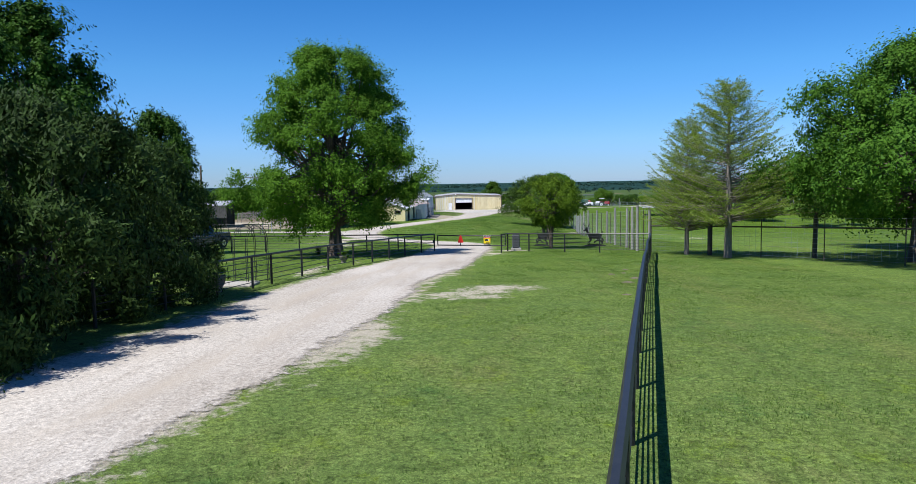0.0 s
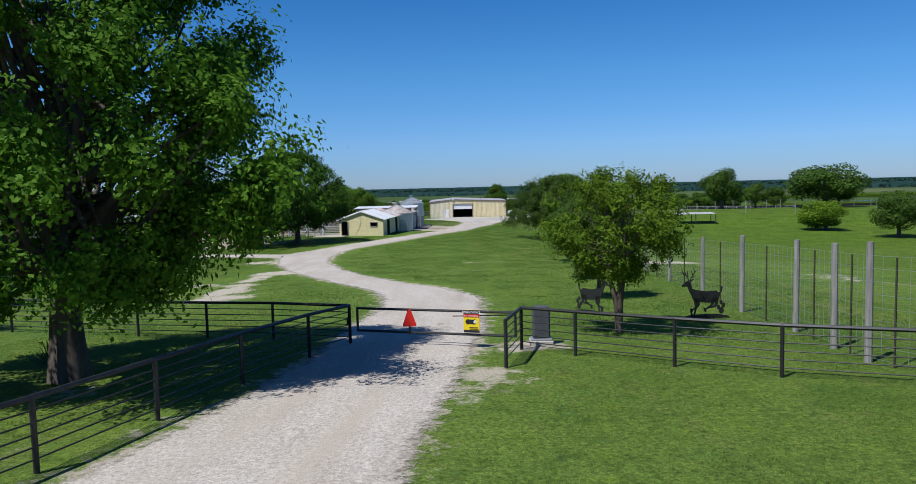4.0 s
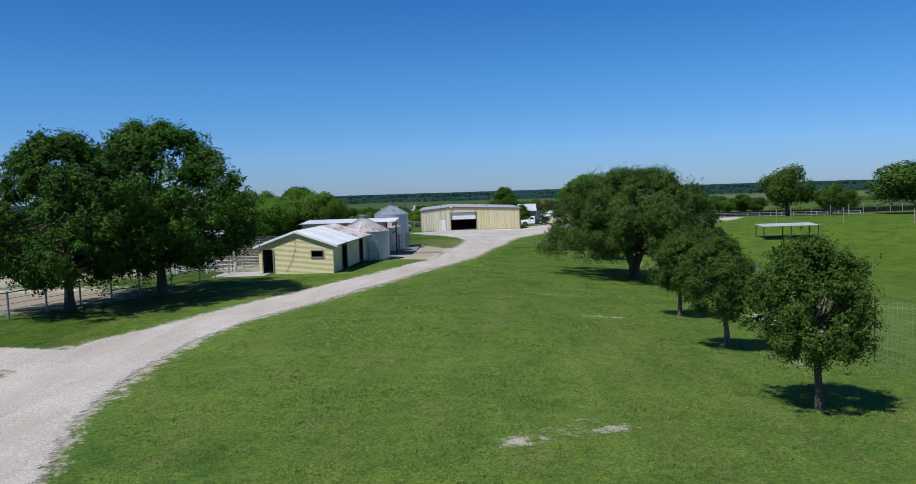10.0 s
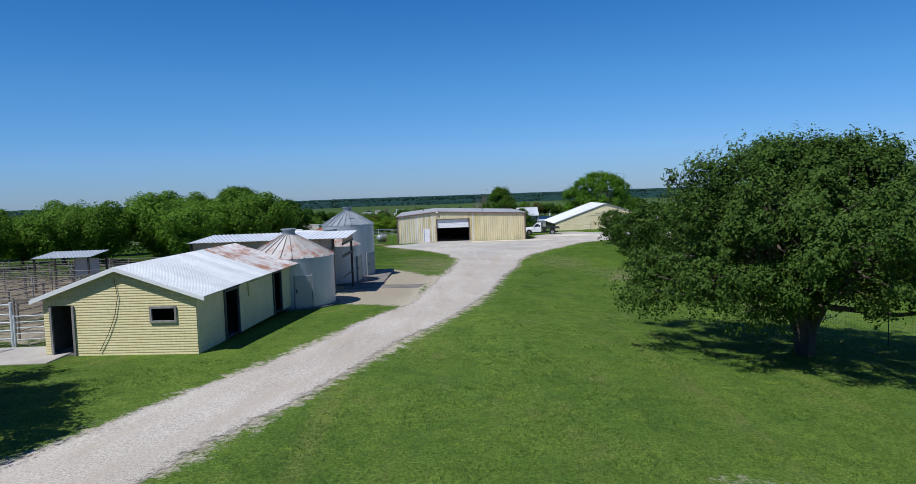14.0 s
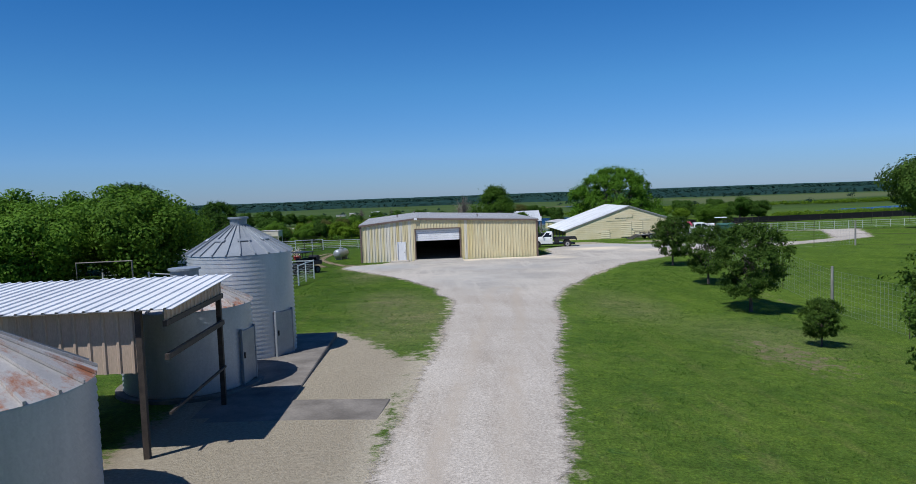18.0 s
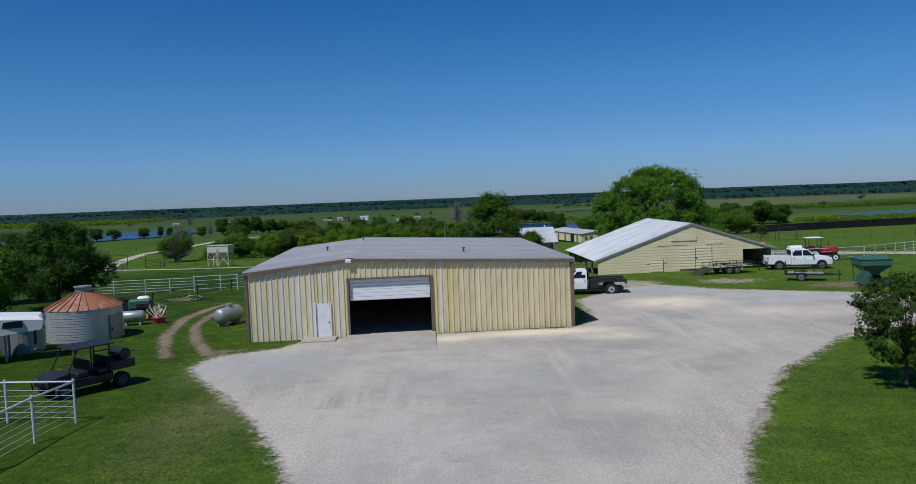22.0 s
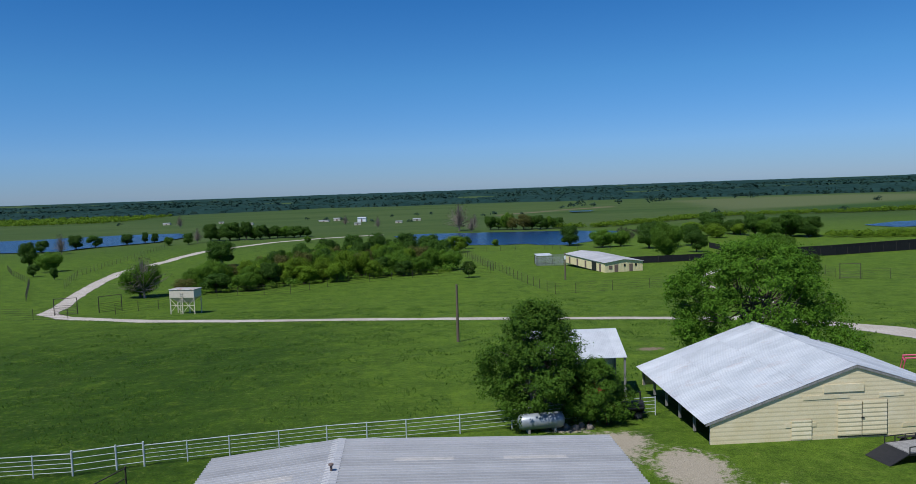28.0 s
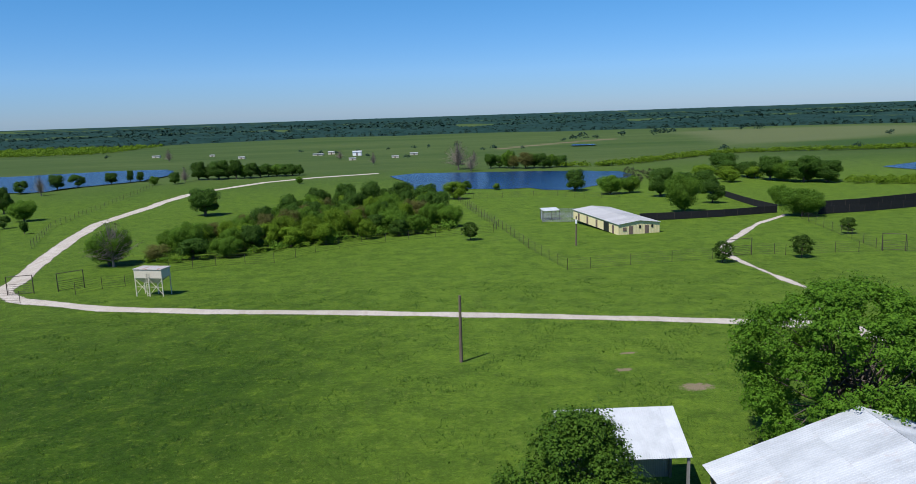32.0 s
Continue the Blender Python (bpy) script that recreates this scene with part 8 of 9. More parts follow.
def utility_trailer(m, label, L=4.8, W=2.0, side=0.55, axles=2, ramp=True):
    ob = empty("utility_trailer", m, label, "trailer")
    part("deck", boxed((0, 0, 0.6), (L, W, 0.08)), POST, ob, "weathered plank deck")
    for s in (-1, 1):
        part("side_beam", boxed((0, s * W / 2, 0.58), (L, 0.08, 0.14)), BLACK, ob)
        part("top_bar", boxed((0, s * W / 2, 0.6 + side), (L, 0.05, 0.05)), BLACK, ob)
        n = max(3, round(L / 0.7))
        for i in range(n + 1):
            part("upright", boxed((-L / 2 + L * i / n, s * W / 2, 0.6 + side / 2), (0.04, 0.05, side)), BLACK, ob)
        for k in range(axles):
            x = (k - (axles - 1) / 2) * 0.8 - 0.2
            wheel(ob, x, s * (W / 2 + 0.14), 0.36, 0.2, CHROME)
        part("mudguard", boxed((-0.2, s * (W / 2 + 0.14), 0.8), (0.85 * axles + 0.1, 0.26, 0.04), 0.01), BLACK, ob)
    part("front_bar", boxed((L / 2, 0, 0.6 + side), (0.05, W, 0.05)), BLACK, ob)
    part("tongue", rod([(L / 2, 0.6, 0.55), (L / 2 + 1.3, 0, 0.5)], 0.05, 6), BLACK, ob)
    part("tongue", rod([(L / 2, -0.6, 0.55), (L / 2 + 1.3, 0, 0.5)], 0.05, 6), BLACK, ob)
    part("jack", rod([(L / 2 + 1.1, 0, 0.0), (L / 2 + 1.1, 0, 0.9)], 0.035, 6), BLACK, ob)
    if ramp:
        r = part("ramp", boxed((0, 0, 0), (1.5, W, 0.05), 0, Matrix.Translation((-L / 2 - 0.62, 0, 0.32)) @ Matrix.Rotation(radians(-24), 4, "Y")), BLACK, ob, "lowered mesh ramp")
    else:
        for z in (0.8, 1.0, 1.2, 1.5):
            part("tail_rack", boxed((-L / 2, 0, z), (0.04, W, 0.04)), BLACK, ob)
        for y in (-W / 2, 0, W / 2):
            part("tail_rack", boxed((-L / 2, y, 1.05), (0.04, 0.04, 0.95)), BLACK, ob)
    return ob


utility_trailer(stand_at(30.6, 236.6, 8), "flat black utility trailer with a lowered ramp", 4.2, 1.9, 0.42)
utility_trailer(stand_at(33.4, 228.0, -30), "small black utility trailer with mesh sides", 2.9, 1.6, 0.55, 1, False)


def tractor(m, paint, label, canopy=True):
    ob = empty("tractor", m, label, "tractor")
    part("hood", boxed((1.1, 0, 1.25), (1.7, 0.75, 0.75), 0.08), paint, ob)
    part("grille", boxed((1.97, 0, 1.2), (0.06, 0.6, 0.6), 0.02), BLACK, ob)
    part("chassis", boxed((0.4, 0, 0.8), (3.2, 0.5, 0.4), 0.04), BLACK, ob)
    part("seat", boxed((-0.7, 0, 1.45), (0.5, 0.55, 0.5), 0.08), BLACK, ob)
    part("steering_wheel", disc(bmesh.new(), (0.0, 0, 1.75), 0.22, 0.04, 16, "z"), BLACK, ob)
    for s in (-1, 1):
        part("mudguard", boxed((-0.75, s * 0.75, 1.5), (1.3, 0.4, 0.08), 0.03), paint, ob)
        wheel(ob, -0.75, s * 0.85, 0.75, 0.45, WHITE)
        wheel(ob, 1.55, s * 0.75, 0.42, 0.28, WHITE)
        if canopy:
            for x in (-1.2, 0.1):
                part("canopy_post", rod([(x, s * 0.55, 1.4), (x, s * 0.55, 2.6)], 0.035, 6), BLACK, ob)
    if canopy:
        part("canopy", boxed((-0.55, 0, 2.65), (1.7, 1.5, 0.1), 0.04), WHITE, ob, "white sun canopy")
    part("exhaust", rod([(1.2, 0.2, 1.6), (1.2, 0.2, 2.2)], 0.04, 6), BLACK, ob)
    return ob


tractor(stand_at(46.3, 249.4, -8), TRACTORRED, "red tractor with a white sun canopy")
tank = empty("spray_tank", stand_at(44.9, 251.9, 5), "white sprayer tank on a black frame", "tank")
bm = bmesh.new()
disc(bm, (0, 0, 1.25), 0.55, 1.5, 18, "x")
bmesh.ops.bevel(bm, geom=bm.edges[:], offset=0.05, segments=1, affect="EDGES")
part("barrel", bm, WHITE, tank)
part("frame", boxed((0, 0, 0.55), (1.5, 1.0, 0.2), 0.02), BLACK, tank)
for s in (-1, 1):
    part("leg", boxed((s * 0.6, 0, 0.28), (0.1, 0.9, 0.6)), BLACK, tank)
loader = empty("front_loader", stand_at(42.0, 254.6, -25), "faded red tractor loader arms on black implements", "loader")
for s in (-1, 1):
    part("arm", rod([(-0.9, s * 0.55, 0.6), (-0.6, s * 0.55, 2.1), (0.5, s * 0.55, 2.2), (1.4, s * 0.55, 0.9)], 0.09, 6), PINK, loader)
part("cross_tube", rod([(0.5, -0.55, 2.1), (0.5, 0.55, 2.1)], 0.07, 6), PINK, loader)
part("cross_tube", rod([(-0.65, -0.55, 1.9), (-0.65, 0.55, 1.9)], 0.07, 6), PINK, loader)
part("bucket", hull(bmesh.new(), [[(1.3, y, 0.1), (2.0, y, 0.1), (1.75, y, 0.7), (1.3, y, 0.8)] for y in (-0.9, 0.9)]), BLACK, loader)
part("frame", boxed((-0.7, 0, 0.45), (0.9, 1.3, 0.9), 0.05), BLACK, loader)


def feeder_wagon(m):
    ob = empty("feed_wagon", m, "faded green hopper feed wagon on small wheels", "feed wagon")
    part("hopper", hull(bmesh.new(), [[(-0.3, -0.35, 0.9), (0.3, -0.35, 0.9), (0.3, 0.35, 0.9), (-0.3, 0.35, 0.9)], [(-1.1, -1.0, 1.65), (1.1, -1.0, 1.65), (1.1, 1.0, 1.65), (-1.1, 1.0, 1.65)], [(-1.1, -1.0, 2.1), (1.1, -1.0, 2.1), (1.1, 1.0, 2.1), (-1.1, 1.0, 2.1)]]), GREENPAINT, ob)
    part("lid", hull(bmesh.new(), [[(-1.15, -1.05, 2.1), (1.15, -1.05, 2.1), (1.15, 1.05, 2.1), (-1.15, 1.05, 2.1)], [(-0.9, -0.5, 2.25), (0.9, -0.5, 2.25), (0.9, 0.5, 2.25), (-0.9, 0.5, 2.25)]]), GREENPAINT, ob)
    for x in (-1.0, 1.0):
        for y in (-0.9, 0.9):
            part("leg", rod([(x, y, 1.7), (x * 0.9, y, 0.4)], 0.05, 6), GREENPAINT, ob)
    part("chassis", boxed((0.2, 0, 0.5), (3.0, 0.5, 0.12)), GREENPAINT, ob)
    for s in (-1, 1):
        wheel(ob, 0.7, s * 0.85, 0.38, 0.24, GREENPAINT)
    part("fan_ring", disc(bmesh.new(), (-0.9, -1.0, 0.75), 0.55, 0.12, 20), GREENPAINT, ob)
    return ob


feeder_wagon(stand_at(35.6, 222.4, -10))


def side_by_side(m):
    ob = empty("utility_vehicle", m, "camouflage side-by-side utility vehicle with a black roof", "utility vehicle")
    part("hood", hull(bmesh.new(), [[(0.9, -0.72, 0.55), (0.9, -0.72, 1.05), (0.9, 0.72, 1.05), (0.9, 0.72, 0.55)], [(1.75, -0.6, 0.55), (1.75, -0.6, 0.88), (1.75, 0.6, 0.88), (1.75, 0.6, 0.55)]]), BLACK, ob)
    part("tub", boxed((0.1, 0, 0.55), (1.9, 1.45, 0.35), 0.04), BLACK, ob)
    part("cargo_bed", boxed((-1.35, 0, 0.95), (1.15, 1.4, 0.38), 0.03), BLACK, ob)
    for x in (0.35, -0.5):
        part("seat", boxed((x, 0, 0.85), (0.5, 1.25, 0.25), 0.05), BLACK, ob)
        part("seat_back", boxed((x - 0.28, 0, 1.15), (0.14, 1.25, 0.5), 0.05), BLACK, ob)
    for s in (-1, 1):
        for pts in ([(1.0, s * 0.68, 1.0), (0.55, s * 0.66, 1.92)], [(0.0, s * 0.68, 0.8), (0.0, s * 0.66, 1.92)], [(-0.85, s * 0.68, 0.8), (-0.8, s * 0.66, 1.92)]):
            part("cage_bar", rod(pts, 0.03, 6), BLACK, ob)
        wheel(ob, 1.2, s * 0.68, 0.33, 0.26, GREYBOX)
        wheel(ob, -1.25, s * 0.68, 0.33, 0.26, GREYBOX)
        part("headlight", boxed((1.72, s * 0.42, 0.82), (0.1, 0.25, 0.12), 0.02), CHROME, ob)
        part("bed_rail", boxed((-1.35, s * 0.7, 1.45), (1.15, 0.04, 0.04)), BLACK, ob)
    part("roof", boxed((-0.15, 0, 1.96), (1.75, 1.5, 0.07), 0.03), BLACK, ob)
    part("bull_bar", rod([(1.85, -0.5, 0.4), (1.9, -0.5, 0.8), (1.9, 0.5, 0.8), (1.85, 0.5, 0.4)], 0.03, 6), BLACK, ob)
    part("spare_barrel", disc(bmesh.new(), (-1.6, 0, 1.35), 0.25, 1.0, 14), BLACK, ob)
    return ob


side_by_side(stand_at(-12.5, 200.1, 232))


def horse_trailer(m):
    ob = empty("horse_trailer", m, "long white gooseneck horse trailer with dark windows", "trailer")
    part("box_body", hull(bmesh.new(), [[(x, -1.1, 0.55), (x, -1.12, 2.3), (x, -0.95, 2.45), (x, 0.95, 2.45), (x, 1.12, 2.3), (x, 1.1, 0.55)] for x in (-4.4, 2.0)]), WHITE, ob)
    part("nose", hull(bmesh.new(), [[(2.0, -1.1, 1.45), (2.0, -1.12, 2.3), (2.0, -0.95, 2.45), (2.0, 0.95, 2.45), (2.0, 1.12, 2.3), (2.0, 1.1, 1.45)], [(4.0, -0.95, 1.6), (4.1, -0.95, 2.1), (3.9, -0.8, 2.3), (3.9, 0.8, 2.3), (4.1, 0.95, 2.1), (4.0, 0.95, 1.6)]]), WHITE, ob)
    for s in (-1, 1):
        for x in (-3.6, -2.4, -1.2):
            part("window", boxed((x, s * 1.115, 1.75), (0.75, 0.04, 0.4), 0.03), GLASS, ob)
        part("window", boxed((2.6, s * 1.06, 1.98), (1.2, 0.06, 0.36), 0.03), GLASS, ob)
        part("belt_trim", boxed((-1.2, s * 1.12, 0.95), (6.4, 0.03, 0.16)), GREYBOX, ob)
        part("mudguard", boxed((-2.0, s * 1.12, 0.78), (1.9, 0.12, 0.08), 0.02), GALV, ob)
        for x in (-2.45, -1.55):
            wheel(ob, x, s * 1.0, 0.38, 0.24, CHROME)
    part("roof_unit", boxed((0.6, 0, 2.55), (0.9, 0.7, 0.22), 0.06), WHITE, ob, "white roof air unit")
    part("roof_vent", boxed((-2.2, 0, 2.5), (0.6, 0.5, 0.12), 0.03), GREYBOX, ob)
    part("coupler", rod([(3.6, 0, 1.6), (3.6, 0, 0.7)], 0.07, 8), BLACK, ob)
    for s in (-1, 1):
        part("jack_leg", boxed((2.3, s * 0.6, 0.75), (0.12, 0.12, 1.5)), GALV, ob)
    return ob


horse_trailer(stand_at(-22.2, 207.2, 22))


def gas_tank(m, L, r, label, mat=None, dome=True):
    ob = empty("gas_tank", m, label, "tank")
    n = 16
    prof = [(-L / 2, 0.0), (-L / 2 + 0.03, r * .5), (-L / 2 + 0.12, r * .82), (-L / 2 + r * .55, r), (L / 2 - r * .55, r), (L / 2 - 0.12, r * .82), (L / 2 - 0.03, r * .5), (L / 2, 0.0)]
    part("barrel", hull(bmesh.new(), [[(x, max(rr, 0.01) * math.cos(k * 2 * math.pi / n), r + 0.2 + max(rr, 0.01) * math.sin(k * 2 * math.pi / n)) for k in range(n)] for x, rr in prof]), mat or WHITE, ob, smooth=True)
    if dome:
        part("valve_dome", disc(bmesh.new(), (0, 0, 2 * r + 0.27), 0.2, 0.22, 14, "z"), GALV, ob, "pale blue valve dome")
    for x in (-L * .28, L * .28):
        part("saddle", boxed((x, 0, 0.18), (0.14, r * 1.5, 0.36)), CONCRETE, ob)
    return ob


gas_tank(stand_at(-11.0, 217.4, 66), 2.3, 0.5, "silver propane tank with a pale blue dome on the grass", GALV)
gas_tank(stand_at(-20.3, 227.4, 15), 1.1, 0.48, "white plastic water tank lying on the grass", WHITE, False)
gas_tank(stand_at(-17.9, 219.2, 10), 1.6, 0.4, "pale grey tank lying beside the feed bin", GALV, False)
gas_tank(stand_at(9.1, 245.2, 5), 3.3, 0.55, "silver fuel tank lying beside the pasture fence", GALV, False)
up = empty("upright_tank", stand_at(-20.6, 210.6, 0), "upright galvanised tank beside the feed bin", "tank")
part("drum", disc(bmesh.new(), (0, 0, 0.95), 1.05, 1.9, 28, "z"), GALV, up)
part("hoop", disc(bmesh.new(), (0, 0, 1.3), 1.08, 0.06, 28, "z"), BLACK, up)
part("lid", disc(bmesh.new(), (0, 0, 1.92), 1.0, 0.08, 28, "z"), GALV, up)
part("manhole", disc(bmesh.new(), (0.2, 0, 2.0), 0.25, 0.12, 16, "z"), GALV, up)
part("outlet", rod([(0.9, -0.6, 0.2), (1.5, -0.9, 0.2)], 0.06, 6), GALV, up)
mower = empty("garden_tractor", stand_at(-18.9, 221.6, 10), "green compact tractor parked beside the feed bin", "tractor")
part("hood", boxed((0.55, 0, 1.15), (1.5, 0.75, 0.7), 0.1), GREENPAINT, mower)
part("grille", boxed((1.31, 0, 1.1), (0.04, 0.6, 0.5), 0.02), BLACK, mower)
part("side_vent", boxed((0.8, -0.385, 1.05), (0.9, 0.03, 0.35), 0.01), BLACK, mower)
part("chassis", boxed((0.1, 0, 0.65), (2.2, 0.4, 0.35), 0.05), BLACK, mower)
part("seat", boxed((-0.7, 0, 1.15), (0.45, 0.5, 0.5), 0.06), BLACK, mower)
for s in (-1, 1):
    wheel(mower, -0.7, s * 0.62, 0.6, 0.35, YELLOW)
    wheel(mower, 0.95, s * 0.55, 0.36, 0.25, YELLOW)
tub = empty("feed_tub", stand_at(-16.4, 219.7, 30), "dark red plastic tub heaped with bleached antlers", "tub")
part("tub_body", hull(bmesh.new(), [[(r * math.cos(a * math.pi / 8), r * math.sin(a * math.pi / 8), z) for a in range(16)] for r, z in ((0.36, 0.0), (0.46, 0.36), (0.5, 0.38), (0.5, 0.42))]), TRACTORRED, tub)
rnd = random.Random(19)
for k in range(13):
    a, lift = rnd.uniform(0, 6.28), rnd.uniform(0.2, 0.9)
    x, y = rnd.uniform(-0.28, 0.28), rnd.uniform(-0.28, 0.28)
    c, s = math.cos(a), math.sin(a)
    horn = part("antler", rod([(x, y, 0.38), (x + .35 * c, y + .35 * s, 0.55 + lift * .35), (x + .55 * c, y + .55 * s, 0.55 + lift * .75), (x + .45 * c, y + .45 * s, 0.55 + lift)], [0.035, 0.035, 0.028, 0.01], 5), BONE, tub)
    for f in (0.35, 0.7):
        part("tine", rod([(x + .5 * f * c + .1 * c, y + .5 * f * s + .1 * s, 0.55 + lift * f), (x + .3 * c - .2 * s, y + .3 * s + .2 * c, 0.75 + lift * f)], [0.025, 0.008], 4), BONE, horn)
hop = empty("feed_hopper", stand_at(13.4, 246.8, 0), "dark red round hopper on splayed legs under the tree", "hopper")
bm = bmesh.new()
bmesh.ops.create_cone(bm, cap_ends=True, segments=18, radius1=0.25, radius2=0.85, depth=0.8, matrix=Matrix.Translation((0, 0, 1.75)))
part("cone", bm, TRACTORRED, hop)
part("drum", disc(bmesh.new(), (0, 0, 2.4), 0.85, 0.5, 18, "z"), TRACTORRED, hop)
for k in range(4):
    a = k * math.pi / 2 + .6
    part("leg", rod([(0.7 * math.cos(a), 0.7 * math.sin(a), 2.1), (0.9 * math.cos(a), 0.9 * math.sin(a), 0)], 0.04, 6), TRACTORRED, hop)
smoker = empty("barrel_smoker", stand_at(16.2, 247.6, 8), "black barrel smoker on a small trailer", "smoker")
part("barrel", disc(bmesh.new(), (0, 0, 0.85), 0.42, 1.5, 18, "x"), BLACK, smoker)
part("frame", boxed((0, 0, 0.4), (1.7, 0.8, 0.08)), BLACK, smoker)
part("side_shelf", boxed((0, -0.55, 0.85), (1.2, 0.3, 0.04)), BLACK, smoker)
part("smoke_pipe", rod([(0.6, 0, 1.2), (0.6, 0, 1.9)], 0.06, 8), BLACK, smoker)
for s in (-1, 1):
    wheel(smoker, 0.2, s * 0.5, 0.28, 0.16, GREYBOX)
for i, (x, y) in enumerate(((10.9, 245.6), (11.5, 245.2), (12.0, 245.7), (12.5, 245.2))):
    bm = bmesh.new()
    bmesh.ops.create_icosphere(bm, subdivisions=2, radius=0.26)
    for v in bm.verts:
        v.co *= 1 + 0.25 * noise.noise(v.co * 4 + Vector((i, 0, 0)))
    st = part("rock", bm, PALEBARK, None, "", True)
    st.matrix_world = Matrix.Translation((x, y, gz(x, y) + 0.12))
    tagged(st, "rounded tan field rock beside the tank", "rock", "rocks by the tank")


# ---- corrals ----
fence("corral_fence", path_posts([(-26.5, 102.5), (-25.4, 107.6), (-23.6, 112.6), (-22.4, 117.6), (-21.0, 122.4), (-19.4, 129), (-18.6, 133.4)], 2.9), 1.5, [1.42, 1.1, 0.8, 0.5, 0.2], GALV, DARKPIPE, "pipe and wire corral fence beside the drive", 0.055, 0.012, 0.03)
fence("corral_fence", path_posts([(-28.5, 94.5), (-26.6, 97.8), (-25.6, 102.2), (-38, 102.6)], 2.2), 1.3, [1.25, 0.95, 0.65, 0.35], BLACK, BLACK, "low dark pipe fence at the spur", 0.035, 0.015, 0.03)
fence("corral_gate", [(-18.6, 135.2), (-16.35, 135.6)], 1.35, [1.3, 1.05, 0.8, 0.55, 0.3], PIPEWHITE, PIPEWHITE, "white tube gate beside the shed", 0.05, 0.02, 0.025)
fence("corral_fence", [(-18.7, 135.2), (-21, 135.0), (-23.4, 134.7)], 1.9, [1.8, 1.4, 1.05, 0.7, 0.35], PIPEWHITE, PIPEWHITE, "white pipe corral panel beside the shed", 0.07, 0.03, 0.035)
for k, y in enumerate((139, 143, 147.5, 152, 157, 163, 170)):
    fence("cattle_pen", path_posts([(-17.6 - 0.12 * k, y), (-28, y + 1), (-42 - k, y + 2)], 3.4), 1.7, [1.62, 1.35, 1.05, 0.75, 0.45], GALV if k % 2 else WEATHERPIPE, WEATHERPIPE, "weathered pipe cattle pens behind the shed", 0.05, 0.022, 0.03, "cattle pens")
for k, x in enumerate((-19.5, -24, -29, -34.5, -40)):
    fence("cattle_pen", path_posts([(x, 137), (x - 0.6, 155), (x - 1, 172)], 3.4), 1.7, [1.62, 1.3, 1.0, 0.7, 0.4], WEATHERPIPE, WEATHERPIPE, "weathered pipe cattle pens behind the shed", 0.05, 0.022, 0.03, "cattle pens")
sh = empty("loading_shelter", Matrix.Translation((-29, 160, gz(-29, 160))), "small shelter with a pale sheet roof among the pens", "shelter")
part("roof", sheet(bmesh.new(), Matrix.Translation((-2.2, -1.6, 2.6)) @ Matrix.Rotation(radians(5), 4, "X"), 4.4, 3.2, 0.3, 0.03), ROOFSHED, sh)
for x in (-2, 2):
    for y in (-1.4, 1.4):
        part("post", boxed((x, y, 1.3), (0.12, 0.12, 2.6)), DARKPIPE, sh)
part("wall", boxed((1.2, 0, 1.7), (1.8, 0.06, 1.4)), ROOFWHITE, sh)
fence("corral_fence", [(-10.9, 177.2), (-14.6, 179.4), (-19, 181.4), (-24, 183.4)], 1.75, [1.65, 1.38, 1.1, 0.82, 0.55, 0.28], PIPEWHITE, PIPEWHITE, "white pipe corral fence on the grass", 0.075, 0.028, 0.035)
fence("corral_fence", [(-11.2, 182.6), (-11.7, 185.6), (-11.55, 187.4), (-11.0, 190.2)], 1.6, [1.5, 1.25, 1.0, 0.72, 0.45, 0.2], PIPEWHITE, DARKPIPE, "pipe corral panel with dark rails", 0.06, 0.025, 0.03)
fence("corral_fence", [(-11.0, 190.2), (-10.9, 193), (-10.6, 195.2), (-13.2, 195.6), (-16, 195.1), (-18.2, 194.7), (-20, 194), (-21.5, 193.4)], 1.6, [1.5, 1.2, 1.0, 0.8, 0.6, 0.4, 0.2], PIPEWHITE, PIPEWHITE, "pipe and wire fence round the small paddock", 0.045, 0.008, 0.04)
fence("corral_fence", [(-12.4, 182.7), (-14.6, 186.5), (-18.5, 189.6), (-22.3, 192.2), (-27, 193)], 1.75, [1.65, 1.4, 1.15, 0.9, 0.65, 0.4, 0.18], PIPEWHITE, PIPEWHITE, "seven-rail pale pipe corral fence", 0.07, 0.026, 0.035)
fence("corral_fence", [(-11.9, 179.1), (-15, 182.6), (-21, 186.8)], 1.75, [1.65, 1.35, 1.05, 0.75, 0.45, 0.18], PIPEWHITE, PIPEWHITE, "pale pipe alley fence of the corral", 0.07, 0.026, 0.035)
fence("corral_gate", [(-11.2, 182.5), (-12.2, 182.2), (-14.2, 181.6)], 1.9, [1.6, 1.3, 1.0, 0.7, 0.4], PIPEWHITE, PIPEWHITE, "white pipe corral gate", 0.07, 0.025, 0.03)
hoop = empty("gate_hoop", Matrix.Translation((-20.5, 178.5, gz(-20.5, 178.5))), "tall pipe hoop over a corral gate", "gate frame")
part("hoop", rod([(-1.6, 0, 0), (-1.6, 0, 3.1), (1.6, 0.3, 3.1), (1.6, 0.3, 0)], 0.06, 6), WEATHERPIPE, hoop)
tagged(part("corral_slab", boxed((-15.5, 186.5, gz(-15.5, 187) - 0.02), (5.5, 8, 0.12), 0.02), CONCRETE), "bare concrete floor inside the paddock", "slab", kind="structure")
